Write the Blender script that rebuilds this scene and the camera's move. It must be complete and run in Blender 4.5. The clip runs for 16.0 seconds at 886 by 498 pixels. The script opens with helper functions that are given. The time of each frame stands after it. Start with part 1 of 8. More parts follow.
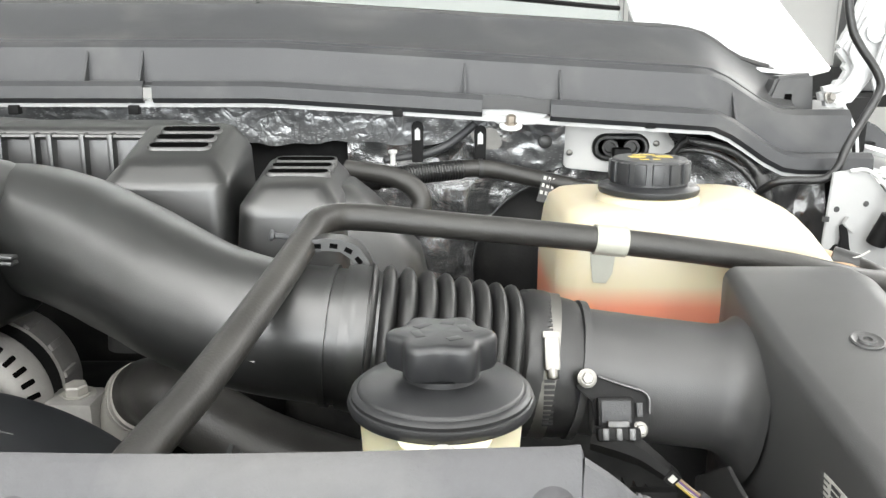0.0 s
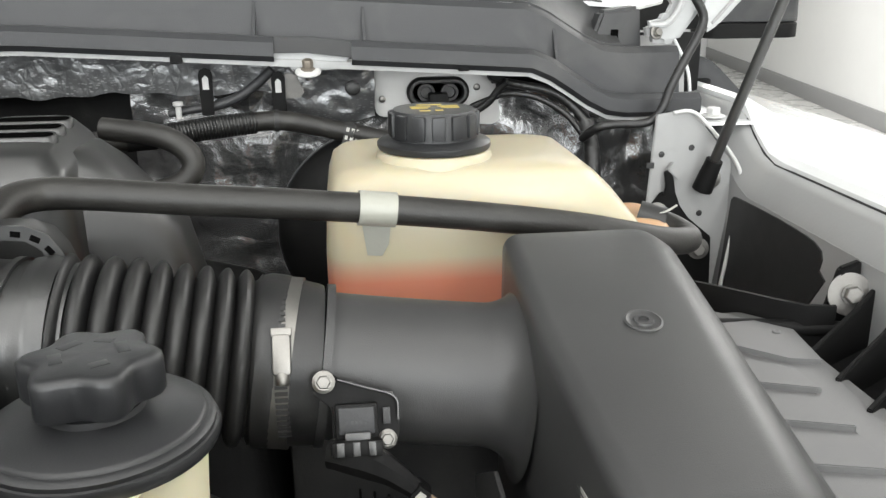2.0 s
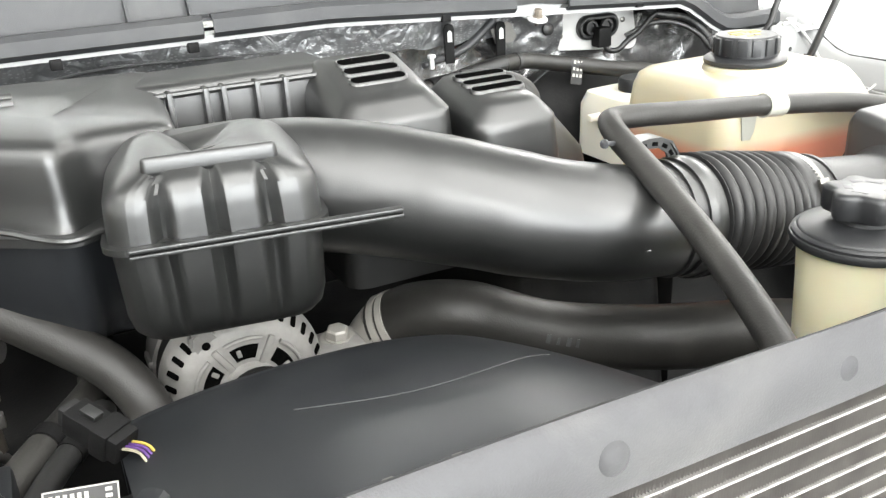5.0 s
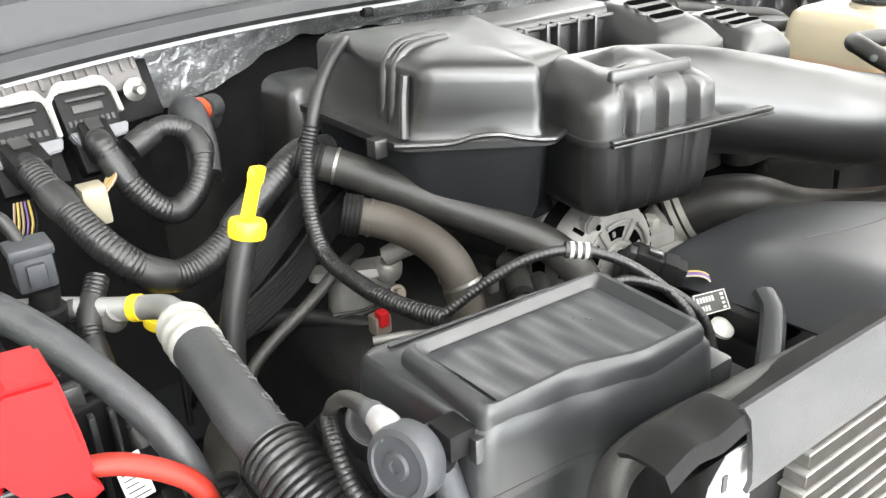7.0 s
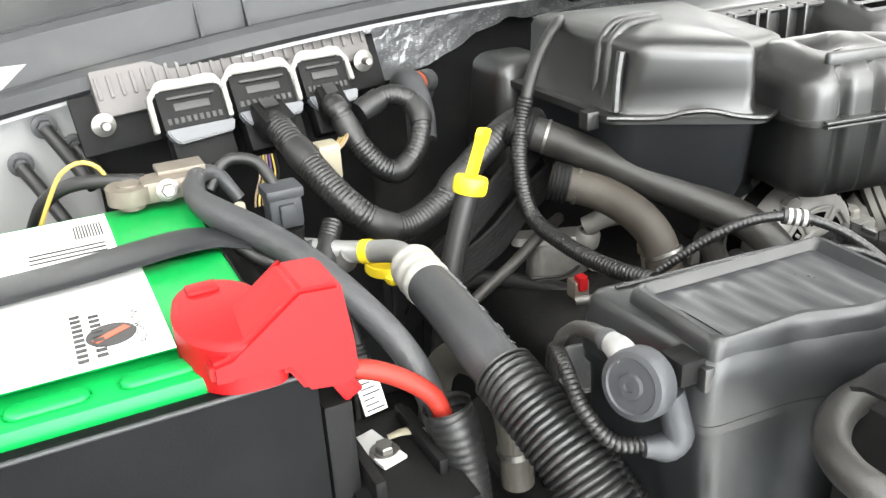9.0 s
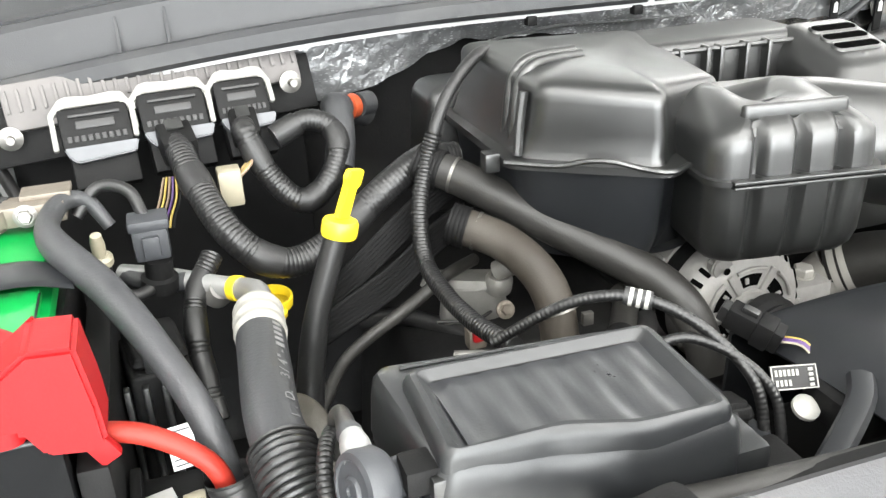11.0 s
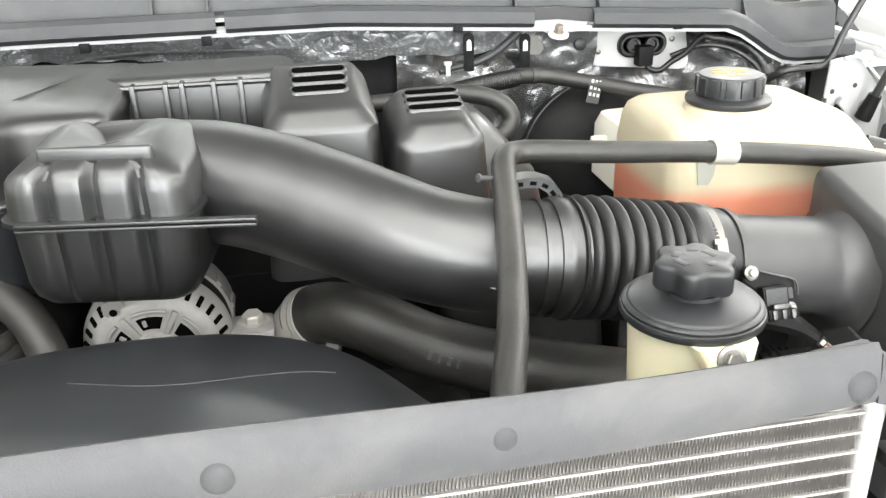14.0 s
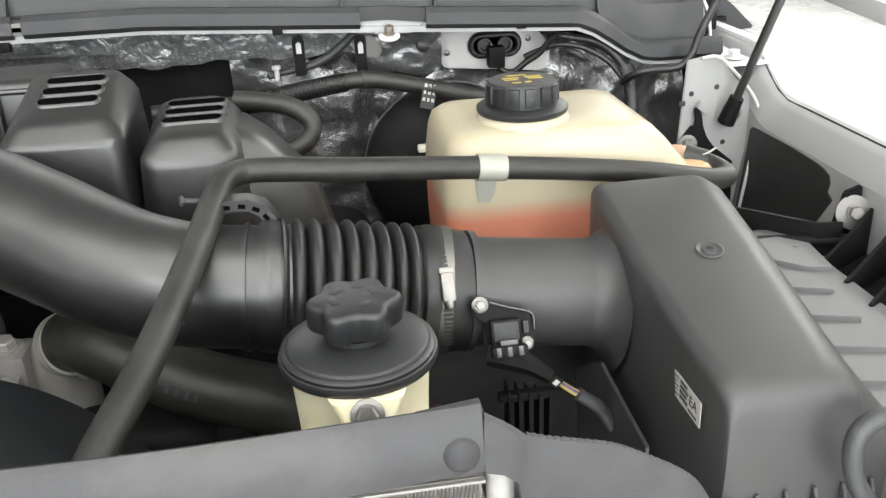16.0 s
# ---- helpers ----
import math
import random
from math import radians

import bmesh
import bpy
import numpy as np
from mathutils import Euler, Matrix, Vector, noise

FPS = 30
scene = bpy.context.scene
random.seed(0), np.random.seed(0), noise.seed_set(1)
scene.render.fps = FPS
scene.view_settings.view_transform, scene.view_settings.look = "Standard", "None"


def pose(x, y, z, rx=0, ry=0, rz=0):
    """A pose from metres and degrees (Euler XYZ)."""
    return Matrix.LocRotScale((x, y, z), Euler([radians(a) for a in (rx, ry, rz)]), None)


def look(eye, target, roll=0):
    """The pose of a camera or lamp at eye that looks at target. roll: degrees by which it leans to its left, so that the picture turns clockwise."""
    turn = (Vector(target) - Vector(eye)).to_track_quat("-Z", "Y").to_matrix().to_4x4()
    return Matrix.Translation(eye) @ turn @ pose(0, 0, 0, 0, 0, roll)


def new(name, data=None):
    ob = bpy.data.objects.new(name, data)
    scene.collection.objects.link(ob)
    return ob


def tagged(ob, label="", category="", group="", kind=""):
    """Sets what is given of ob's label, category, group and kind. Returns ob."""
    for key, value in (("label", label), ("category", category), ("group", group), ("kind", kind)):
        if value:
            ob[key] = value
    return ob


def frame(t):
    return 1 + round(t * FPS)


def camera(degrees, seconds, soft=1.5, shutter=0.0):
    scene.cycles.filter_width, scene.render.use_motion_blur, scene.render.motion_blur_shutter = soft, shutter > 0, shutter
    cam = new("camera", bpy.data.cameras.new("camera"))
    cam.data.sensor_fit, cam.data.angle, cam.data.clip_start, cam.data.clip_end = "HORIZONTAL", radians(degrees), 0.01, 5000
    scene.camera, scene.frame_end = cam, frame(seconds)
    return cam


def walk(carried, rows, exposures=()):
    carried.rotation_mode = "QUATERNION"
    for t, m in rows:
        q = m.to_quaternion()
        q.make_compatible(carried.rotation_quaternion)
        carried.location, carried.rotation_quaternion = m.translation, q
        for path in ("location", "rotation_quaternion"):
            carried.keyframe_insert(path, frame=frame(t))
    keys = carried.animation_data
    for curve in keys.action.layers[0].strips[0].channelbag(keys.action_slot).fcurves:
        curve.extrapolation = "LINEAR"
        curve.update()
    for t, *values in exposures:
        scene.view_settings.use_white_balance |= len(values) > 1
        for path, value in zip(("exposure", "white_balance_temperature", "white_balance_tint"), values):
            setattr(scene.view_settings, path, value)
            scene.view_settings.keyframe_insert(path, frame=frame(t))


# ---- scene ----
cam = camera(54.1, 16.0, soft=1.4)
METRES, EYE, TILT, LEAN, TURN = 2.7, 1.45, -14.0, 0.0, 0.0
PATH = [
    (0, (-0.003, -0.002, 1.451), (0.007, 1.938, 0.968), 0.1),
    (0.5, (0.039, 0.023, 1.436), (0.084, 1.964, 0.956), -0.1),
    (1, (0.08, 0.053, 1.441), (0.175, 1.987, 0.942), -0.1),
    (1.5, (0.122, 0.059, 1.455), (0.286, 1.969, 0.885), -0.0),
    (2, (0.108, 0.093, 1.449), (0.341, 1.98, 0.829), -0.4),
    (2.5, (0.06, 0.087, 1.461), (0.346, 1.945, 0.78), -0.7),
    (3, (-0.028, 0.033, 1.488), (0.326, 1.862, 0.759), -0.7),
    (3.2, (-0.071, 0.015, 1.494), (0.323, 1.831, 0.754), -0.7),
    (5.3, (-0.649, 0.056, 1.524), (0.228, 1.673, 0.74), -3.4),
    (5.5, (-0.723, 0.062, 1.535), (0.205, 1.647, 0.744), -3.3),
    (6, (-0.878, 0.08, 1.546), (0.131, 1.602, 0.729), -2.5),
    (6.5, (-0.973, 0.098, 1.544), (0.068, 1.586, 0.705), -2.4),
    (7, (-1.05, 0.128, 1.541), (0.005, 1.6, 0.693), -2.7),
    (7.5, (-1.11, 0.141, 1.536), (-0.046, 1.606, 0.685), -2.3),
    (8, (-1.135, 0.137, 1.531), (-0.19, 1.682, 0.683), -3.7),
    (8.2, (-1.137, 0.131, 1.53), (-0.242, 1.706, 0.685), -3.9),
    (10.3, (-1.049, 0.082, 1.534), (-0.409, 1.792, 0.717), -2.5),
    (10.5, (-1.013, 0.085, 1.546), (-0.403, 1.799, 0.714), -2.7),
    (11, (-0.927, 0.084, 1.549), (-0.365, 1.811, 0.712), -2.5),
    (11.5, (-0.844, 0.079, 1.543), (-0.339, 1.827, 0.713), -2.6),
    (12, (-0.73, 0.035, 1.548), (-0.281, 1.799, 0.719), -2.4),
    (12.5, (-0.592, -0.061, 1.547), (-0.181, 1.713, 0.72), -1.7),
    (13, (-0.491, -0.116, 1.557), (-0.112, 1.671, 0.743), -1.8),
    (13.5, (-0.372, -0.086, 1.567), (-0.026, 1.707, 0.753), -1.6),
    (14, (-0.278, -0.066, 1.553), (0.051, 1.73, 0.738), -1.6),
    (14.5, (-0.194, -0.046, 1.55), (0.129, 1.751, 0.734), -1.6),
    (15, (-0.113, -0.019, 1.546), (0.179, 1.782, 0.727), -2.0),
    (15.5, (-0.022, -0.02, 1.541), (0.234, 1.787, 0.723), -2.6),
    (16, (-0.01, -0.043, 1.546), (0.236, 1.759, 0.714), -2.7),
]
# the clip's camera meters as it goes
EXPOSURES = [(0, -0.32), (0.5, -0.62), (1, -0.92), (2, -1.08), (3, -0.92), (5.5, 0.12), (8, 0.14), (10.5, -0.04), (11, 0.16), (11.5, 0.38), (12, 0.58), (12.5, 0.42), (13, 0.1), (13.5, 0.0), (14.5, -0.16), (15.5, -0.76), (16, -0.83)]
walk(cam, [(t, look(eye, target, roll)) for t, eye, target, roll in PATH], exposures=EXPOSURES)

# ---- world and lights ----
EXPO = 0.0
scene.view_settings.exposure = EXPO
world = bpy.data.worlds.new("world")
scene.world = world
world.use_nodes = True
world.node_tree.nodes["Background"].inputs[0].default_value = (0.9, 0.95, 1.0, 1)
world.node_tree.nodes["Background"].inputs[1].default_value = 0.4


def area(name, loc, target, sx, sy, power, color=(1, 1, 1)):
    data = bpy.data.lights.new(name, "AREA")
    data.shape, data.size, data.size_y, data.energy, data.color = "RECTANGLE", sx, sy, power, color
    ob = new(name, data)
    ob.matrix_world = look(loc, target)
    return ob


# unseen strips at the garage ceiling, and an added area lamp ahead of the truck
# front and rear strips are added to brighten the floor and far walls
LAMPS = [(-2.3, -3.7, 0.5, 3.0, 240), (1.5, -3.7, 0.5, 3.0, 220), (-1.7, -0.9, 1.1, 2.6, 58), (-0.3, -1.1, 1.1, 2.6, 66), (1.1, -0.9, 1.1, 2.6, 44), (2.9, 0.8, 0.4, 5.0, 110), (-3.0, 0.8, 0.4, 5.0, 75), (3.4, 5.0, 0.4, 6.0, 420), (0.0, 6.5, 6.0, 0.5, 290)]
for lx, ly, sx, sy, power in LAMPS:
    area("ceiling_lamp", (lx, ly, 3.42), (lx, ly + 0.001, 0), sx, sy, power, (1.0, 0.99, 0.97))
# area lamp standing in for daylight; the wall behind it has no door
area("garage_door_daylight", (-0.6, -5.88, 1.75), (-0.6, 0, 1.75), 7.5, 3.2, 900, (0.94, 0.98, 1.0))


# ---- materials ----
def mat(name, color, rough=0.5, metal=0.0, var=0.25, scale=30.0, bump=0.15, fine=600.0, spec=0.5, rvar=0.12, tint=None, sss=0.0, coat=0.0, crough=0.1, stain=0.0):
    """A procedural surface: base colour varied by broad stains and fine grain, with uneven gloss and fine relief."""
    m = bpy.data.materials.new(name)
    m.use_nodes = True
    nt = m.node_tree
    n, l = nt.nodes, nt.links
    b = n["Principled BSDF"]
    b.inputs["Metallic"].default_value = metal
    b.inputs["Specular IOR Level"].default_value = spec
    b.inputs["Coat Weight"].default_value = coat
    b.inputs["Coat Roughness"].default_value = crough
    if sss:
        b.inputs["Subsurface Weight"].default_value = sss
        b.inputs["Subsurface Radius"].default_value = (0.02, 0.012, 0.005)
        b.inputs["Subsurface Scale"].default_value = 0.5
    tc = n.new("ShaderNodeTexCoord")
    n1 = n.new("ShaderNodeTexNoise")
    n1.inputs["Scale"].default_value, n1.inputs["Detail"].default_value, n1.inputs["Roughness"].default_value = scale, 6, 0.65
    n2 = n.new("ShaderNodeTexNoise")
    n2.inputs["Scale"].default_value, n2.inputs["Detail"].default_value = fine, 3
    l.new(tc.outputs["Object"], n1.inputs["Vector"])
    l.new(tc.outputs["Object"], n2.inputs["Vector"])
    mix = n.new("ShaderNodeMix")
    mix.data_type = "RGBA"
    lo = tuple(c * (1 - var) for c in color)
    hi = tint or tuple(min(1, c * (1 + var) + 0.01 * var) for c in color)
    mix.inputs["A"].default_value, mix.inputs["B"].default_value = (*lo, 1), (*hi, 1)
    l.new(n1.outputs["Fac"], mix.inputs["Factor"])
    out = mix.outputs["Result"]
    if stain:
        # pale dust in patches
        n3 = n.new("ShaderNodeTexNoise")
        n3.inputs["Scale"].default_value, n3.inputs["Detail"].default_value, n3.inputs["Distortion"].default_value = 9.0, 8, 0.6
        l.new(tc.outputs["Object"], n3.inputs["Vector"])
        ramp = n.new("ShaderNodeMapRange")
        ramp.inputs["From Min"].default_value, ramp.inputs["From Max"].default_value = 0.5, 0.75
        ramp.inputs["To Max"].default_value = stain
        l.new(n3.outputs["Fac"], ramp.inputs["Value"])
        m2 = n.new("ShaderNodeMix")
        m2.data_type = "RGBA"
        m2.inputs["B"].default_value = (0.32, 0.31, 0.28, 1)
        l.new(ramp.outputs["Result"], m2.inputs["Factor"])
        l.new(out, m2.inputs["A"])
        out = m2.outputs["Result"]
    l.new(out, b.inputs["Base Color"])
    rr = n.new("ShaderNodeMapRange")
    rr.inputs["To Min"].default_value, rr.inputs["To Max"].default_value = max(0.03, rough - rvar), min(1, rough + rvar)
    l.new(n1.outputs["Fac"], rr.inputs["Value"])
    l.new(rr.outputs["Result"], b.inputs["Roughness"])
    if bump:
        bp = n.new("ShaderNodeBump")
        bp.inputs["Strength"].default_value, bp.inputs["Distance"].default_value = bump, 0.0006
        l.new(n2.outputs["Fac"], bp.inputs["Height"])
        l.new(bp.outputs["Normal"], b.inputs["Normal"])
    return m


def foil(name, color, rough, scale, strength, metal=0.9, glint=0.0):
    """Crumpled foil: facets from two sizes of cells with creases between them."""
    m = bpy.data.materials.new(name)
    m.use_nodes = True
    n, l = m.node_tree.nodes, m.node_tree.links
    b = n["Principled BSDF"]
    b.inputs["Metallic"].default_value = metal
    tc = n.new("ShaderNodeTexCoord")
    wob = n.new("ShaderNodeTexNoise")
    wob.inputs["Scale"].default_value = scale * 0.6
    l.new(tc.outputs["Object"], wob.inputs["Vector"])
    add = n.new("ShaderNodeMix")
    add.data_type = "VECTOR"
    add.inputs["Factor"].default_value = 0.12
    l.new(tc.outputs["Object"], add.inputs["A"])
    l.new(wob.outputs["Color"], add.inputs["B"])
    v = n.new("ShaderNodeTexVoronoi")
    v.feature = "DISTANCE_TO_EDGE"
    v.inputs["Scale"].default_value = scale
    l.new(add.outputs["Result"], v.inputs["Vector"])
    v2 = n.new("ShaderNodeTexNoise")
    v2.inputs["Scale"].default_value, v2.inputs["Detail"].default_value, v2.inputs["Roughness"].default_value = scale * 1.5, 5, 0.5
    l.new(tc.outputs["Object"], v2.inputs["Vector"])
    sm = n.new("ShaderNodeMath")
    sm.operation = "ADD"
    l.new(v.outputs["Distance"], sm.inputs[0])
    l.new(v2.outputs["Fac"], sm.inputs[1])
    bp = n.new("ShaderNodeBump")
    bp.inputs["Strength"].default_value, bp.inputs["Distance"].default_value = strength, 0.012
    l.new(sm.outputs[0], bp.inputs["Height"])
    l.new(bp.outputs["Normal"], b.inputs["Normal"])
    mix = n.new("ShaderNodeMix")
    mix.data_type = "RGBA"
    mix.inputs["A"].default_value = (*[c * 0.55 for c in color], 1)
    mix.inputs["B"].default_value = (*color, 1)
    l.new(v2.outputs["Fac"], mix.inputs["Factor"])
    # bright dashes: glints of the stitched dimples, painted into the base colour
    sc = n.new("ShaderNodeMapping")
    sc.inputs["Scale"].default_value = (150, 360, 360)
    l.new(tc.outputs["Object"], sc.inputs["Vector"])
    fl = n.new("ShaderNodeTexVoronoi")
    fl.inputs["Scale"].default_value, fl.inputs["Randomness"].default_value = 1.0, 0.65
    l.new(sc.outputs["Vector"], fl.inputs["Vector"])
    fr = n.new("ShaderNodeMapRange")
    fr.inputs["From Min"].default_value, fr.inputs["From Max"].default_value, fr.inputs["To Max"].default_value = 0.36, 0.22, glint
    l.new(fl.outputs["Distance"], fr.inputs["Value"])
    # noise gathers the painted glints in patches
    pn = n.new("ShaderNodeTexNoise")
    pn.inputs["Scale"].default_value, pn.inputs["Detail"].default_value = 26, 4
    l.new(tc.outputs["Object"], pn.inputs["Vector"])
    pr = n.new("ShaderNodeMapRange")
    pr.inputs["From Min"].default_value, pr.inputs["From Max"].default_value = 0.40, 0.66
    l.new(pn.outputs["Fac"], pr.inputs["Value"])
    pm = n.new("ShaderNodeMath")
    pm.operation = "MULTIPLY"
    l.new(fr.outputs["Result"], pm.inputs[0])
    l.new(pr.outputs["Result"], pm.inputs[1])
    mf = n.new("ShaderNodeMix")
    mf.data_type = "RGBA"
    mf.inputs["B"].default_value = (0.7, 0.7, 0.7, 1)
    l.new(pm.outputs[0], mf.inputs["Factor"])
    l.new(mix.outputs["Result"], mf.inputs["A"])
    l.new(mf.outputs["Result"], b.inputs["Base Color"])
    b.inputs["Roughness"].default_value = rough
    return m


BLACK = mat("black_moulded_plastic", (0.0050, 0.0054, 0.0050), 0.41, var=0.3, scale=14, bump=0.10, fine=900, spec=0.85, rvar=0.08, coat=0.34, crough=0.27)
SATIN = mat("satin_black_plastic", (0.009, 0.010, 0.0115), 0.40, var=0.25, scale=10, bump=0.10, fine=1100, spec=0.4, rvar=0.08, coat=0.05, crough=0.34, stain=0.010)
POWB = mat("dusty_power_box_plastic", (0.010, 0.011, 0.012), 0.36, var=0.3, scale=16, bump=0.12, fine=1000, spec=0.5, rvar=0.14, coat=0.15, crough=0.3, stain=0.03)
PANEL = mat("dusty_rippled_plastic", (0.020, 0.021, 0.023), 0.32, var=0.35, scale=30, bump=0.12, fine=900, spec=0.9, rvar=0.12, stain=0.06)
CONN = mat("black_connector_plastic", (0.004, 0.004, 0.004), 0.48, var=0.3, scale=30, bump=0.1, spec=0.14)
MATTE = mat("matte_black_plastic", (0.0055, 0.0055, 0.0055), 0.55, var=0.3, scale=25, bump=0.3, fine=800, spec=0.12)
DARKP = mat("dull_black_tray_plastic", (0.0035, 0.0038, 0.0042), 0.6, var=0.3, scale=20, bump=0.2, fine=700, spec=0.07, stain=0.01)
# plain black for plates that paint the shade inside slots and holes
SHADE = mat("deep_black_slot_shade", (0.002, 0.002, 0.002), 0.9, var=0.2, bump=0, spec=0.0)
DARK = mat("grimy_black_metal", (0.005, 0.005, 0.005), 0.65, spec=0.15, var=0.5, scale=18, bump=0.5, fine=300, stain=0.05)
RUBBER = mat("black_rubber", (0.009, 0.009, 0.009), 0.45, var=0.25, scale=40, bump=0.15, fine=700, stain=0.02)
HOSE = mat("dusty_rubber_hose", (0.016, 0.0153, 0.0138), 0.47, var=0.4, scale=34, bump=0.3, fine=600, stain=0.09, spec=0.4)
HOSEB = mat("brown_dusty_rubber_hose", (0.034, 0.029, 0.023), 0.55, var=0.4, scale=30, bump=0.3, fine=500, stain=0.12, spec=0.3)
LOOM = mat("ribbed_loom_plastic", (0.008, 0.008, 0.008), 0.36, var=0.3, scale=30, bump=0.5, fine=160)
TAPEWRAP = mat("grey_cloth_tape", (0.033, 0.034, 0.036), 0.5, var=0.25, scale=60, bump=0.5, fine=400)
GREY = mat("grey_cowl_plastic", (0.022, 0.023, 0.025), 0.55, var=0.22, scale=12, bump=0.4, fine=900, stain=0.08)
RIVET = mat("dusty_rivet_plastic", (0.030, 0.030, 0.032), 0.55, var=0.25, scale=60, bump=0.3, fine=700, stain=0.1, spec=0.3)
FLAP = mat("dusty_grey_flap", (0.037, 0.037, 0.039), 0.5, var=0.3, scale=40, bump=0.4, fine=700, stain=0.10, spec=0.35)
AIRBOX = mat("grained_airbox_plastic", (0.034, 0.034, 0.034), 0.42, var=0.12, scale=8, bump=0.2, fine=1400)
AIRLID = mat("grey_airbox_tray", (0.11, 0.11, 0.11), 0.55, var=0.15, scale=9, bump=0.4, fine=1100)
CAPBLK = mat("charcoal_cap_plastic", (0.012, 0.0125, 0.0135), 0.42, var=0.2, scale=20, bump=0.12, fine=900)
WHITE = mat("white_car_paint", (0.72, 0.73, 0.73), 0.22, var=0.04, scale=4, bump=0.0, coat=0.6)
PRIMER = mat("pale_grey_body_paint", (0.27, 0.272, 0.27), 0.4, var=0.1, scale=7, bump=0.15, fine=300, stain=0.2)
PLATE = mat("light_grey_plate", (0.48, 0.48, 0.47), 0.4, var=0.1, scale=15, bump=0.1)
ALU = mat("cast_aluminium", (0.66, 0.65, 0.63), 0.5, 0.55, var=0.25, scale=45, bump=0.6, fine=350, stain=0.15)
ALTM = mat("dusty_cast_alternator", (0.30, 0.292, 0.28), 0.55, 0.3, var=0.3, scale=60, bump=0.6, fine=350, stain=0.15)
STEEL = mat("zinc_steel", (0.21, 0.203, 0.19), 0.42, 0.95, var=0.25, scale=60, bump=0.2)
BRASSY = mat("dull_lead_clamp", (0.19, 0.165, 0.135), 0.5, 0.55, var=0.3, scale=60, bump=0.6, fine=250)
FOIL = foil("silver_heat_shield_foil", (0.25, 0.255, 0.26), 0.34, 34, 0.30, 0.6, 0.55)
CFOIL = foil("creased_silver_foil", (0.22, 0.225, 0.23), 0.28, 17, 0.55, 0.7, 0.35)
DFOIL = foil("dark_crinkled_foil", (0.22, 0.22, 0.222), 0.27, 12, 0.7, 0.75, 0.0)
GREEN = mat("green_battery_plastic", (0.0, 0.25, 0.045), 0.42, var=0.15, scale=12, bump=0.15, spec=0.35)
RED = mat("red_terminal_cover", (0.25, 0.0035, 0.005), 0.52, spec=0.26, var=0.12, scale=15, bump=0.15)
REDC = mat("red_cable_jacket", (0.25, 0.018, 0.010), 0.5, var=0.2, scale=30, bump=0.2, spec=0.3)
YELLOW = mat("yellow_plastic", (0.72, 0.54, 0.02), 0.4, var=0.1, scale=30, bump=0.1)
LABELW = mat("white_paper_label", (0.78, 0.78, 0.76), 0.5, var=0.05, scale=20, bump=0.05)
LINER = mat("dark_unseen_liner", (0.09, 0.09, 0.09), 0.9, var=0.2, scale=8, bump=0.4)
TAGW = mat("worn_white_tag", (0.36, 0.355, 0.33), 0.5, var=0.25, scale=120, bump=0.05)
# greyer copy of the white paint, with shade put into its colour
FLANGE = mat("dusty_shaded_white_paint", (0.37, 0.375, 0.375), 0.35, var=0.25, scale=25, bump=0.1)
# black for print, and for flat pieces that paint the shade in holes
INK_SHADE = mat("black_print_and_hole_shade", (0.02, 0.02, 0.02), 0.5, var=0.1, bump=0)
INKY = mat("yellow_print", (0.34, 0.26, 0.05), 0.5, var=0.1, bump=0)
TAPE = mat("translucent_white_tape", (0.27, 0.27, 0.235), 0.35, var=0.08, scale=50, bump=0.3, fine=200)
CREAM = mat("cream_reservoir_plastic", (0.66, 0.62, 0.44), 0.38, var=0.06, scale=8, bump=0.1, fine=400, sss=0.35)
MILK = mat("milky_white_plastic", (0.60, 0.58, 0.50), 0.4, var=0.06, scale=8, bump=0.1, fine=400, sss=0.3)
DULL = mat("dull_zinc_plate", (0.17, 0.165, 0.155), 0.5, 0.6, var=0.3, scale=70, bump=0.3)
GREYL = mat("pale_grey_plastic", (0.10, 0.104, 0.112), 0.45, var=0.15, scale=30, bump=0.2)
CRIMP = mat("crimped_dull_silver", (0.36, 0.35, 0.32), 0.45, 0.25, var=0.2, scale=60, bump=0.4, fine=300)
BLUEG = mat("blue_grey_plastic", (0.030, 0.032, 0.036), 0.5, var=0.2, scale=20, bump=0.2, stain=0.04)
PIPEG = mat("dull_aluminium_pipe", (0.25, 0.25, 0.245), 0.42, 0.35, var=0.2, scale=40, bump=0.2)
WIREY = mat("dull_yellow_wire", (0.34, 0.25, 0.05), 0.45, var=0.1, bump=0)
WIREB = mat("tan_wire", (0.20, 0.14, 0.09), 0.45, var=0.1, bump=0)
CAPG = mat("dusty_rubber_cap", (0.055, 0.050, 0.040), 0.6, var=0.3, scale=40, bump=0.4, fine=500)
BEIGE = mat("beige_connector", (0.27, 0.245, 0.18), 0.45, var=0.1, scale=30, bump=0.1)
PURPLE = mat("purple_wire", (0.07, 0.03, 0.13), 0.4, var=0.1, bump=0)
ORANGE = mat("orange_clip", (0.36, 0.06, 0.02), 0.4, var=0.1, bump=0)
AMBER = mat("amber_lens", (0.9, 0.32, 0.01), 0.2, var=0.1, bump=0)
GLASS = mat("windscreen_glass", (0.80, 0.86, 0.86), 0.02, var=0.02, bump=0, rvar=0.01)
GLASS.node_tree.nodes["Principled BSDF"].inputs["Transmission Weight"].default_value = 1.0
CHROMEV = mat("silver_ecu_case", (0.112, 0.105, 0.102), 0.55, 0.2, var=0.25, scale=30, bump=0.3, spec=0.35)
CONC = mat("white_epoxy_floor", (0.62, 0.62, 0.60), 0.28, var=0.08, scale=3, bump=0.05)
WALLM = mat("white_wall_paint", (0.78, 0.78, 0.77), 0.6, var=0.04, scale=3, bump=0.1)
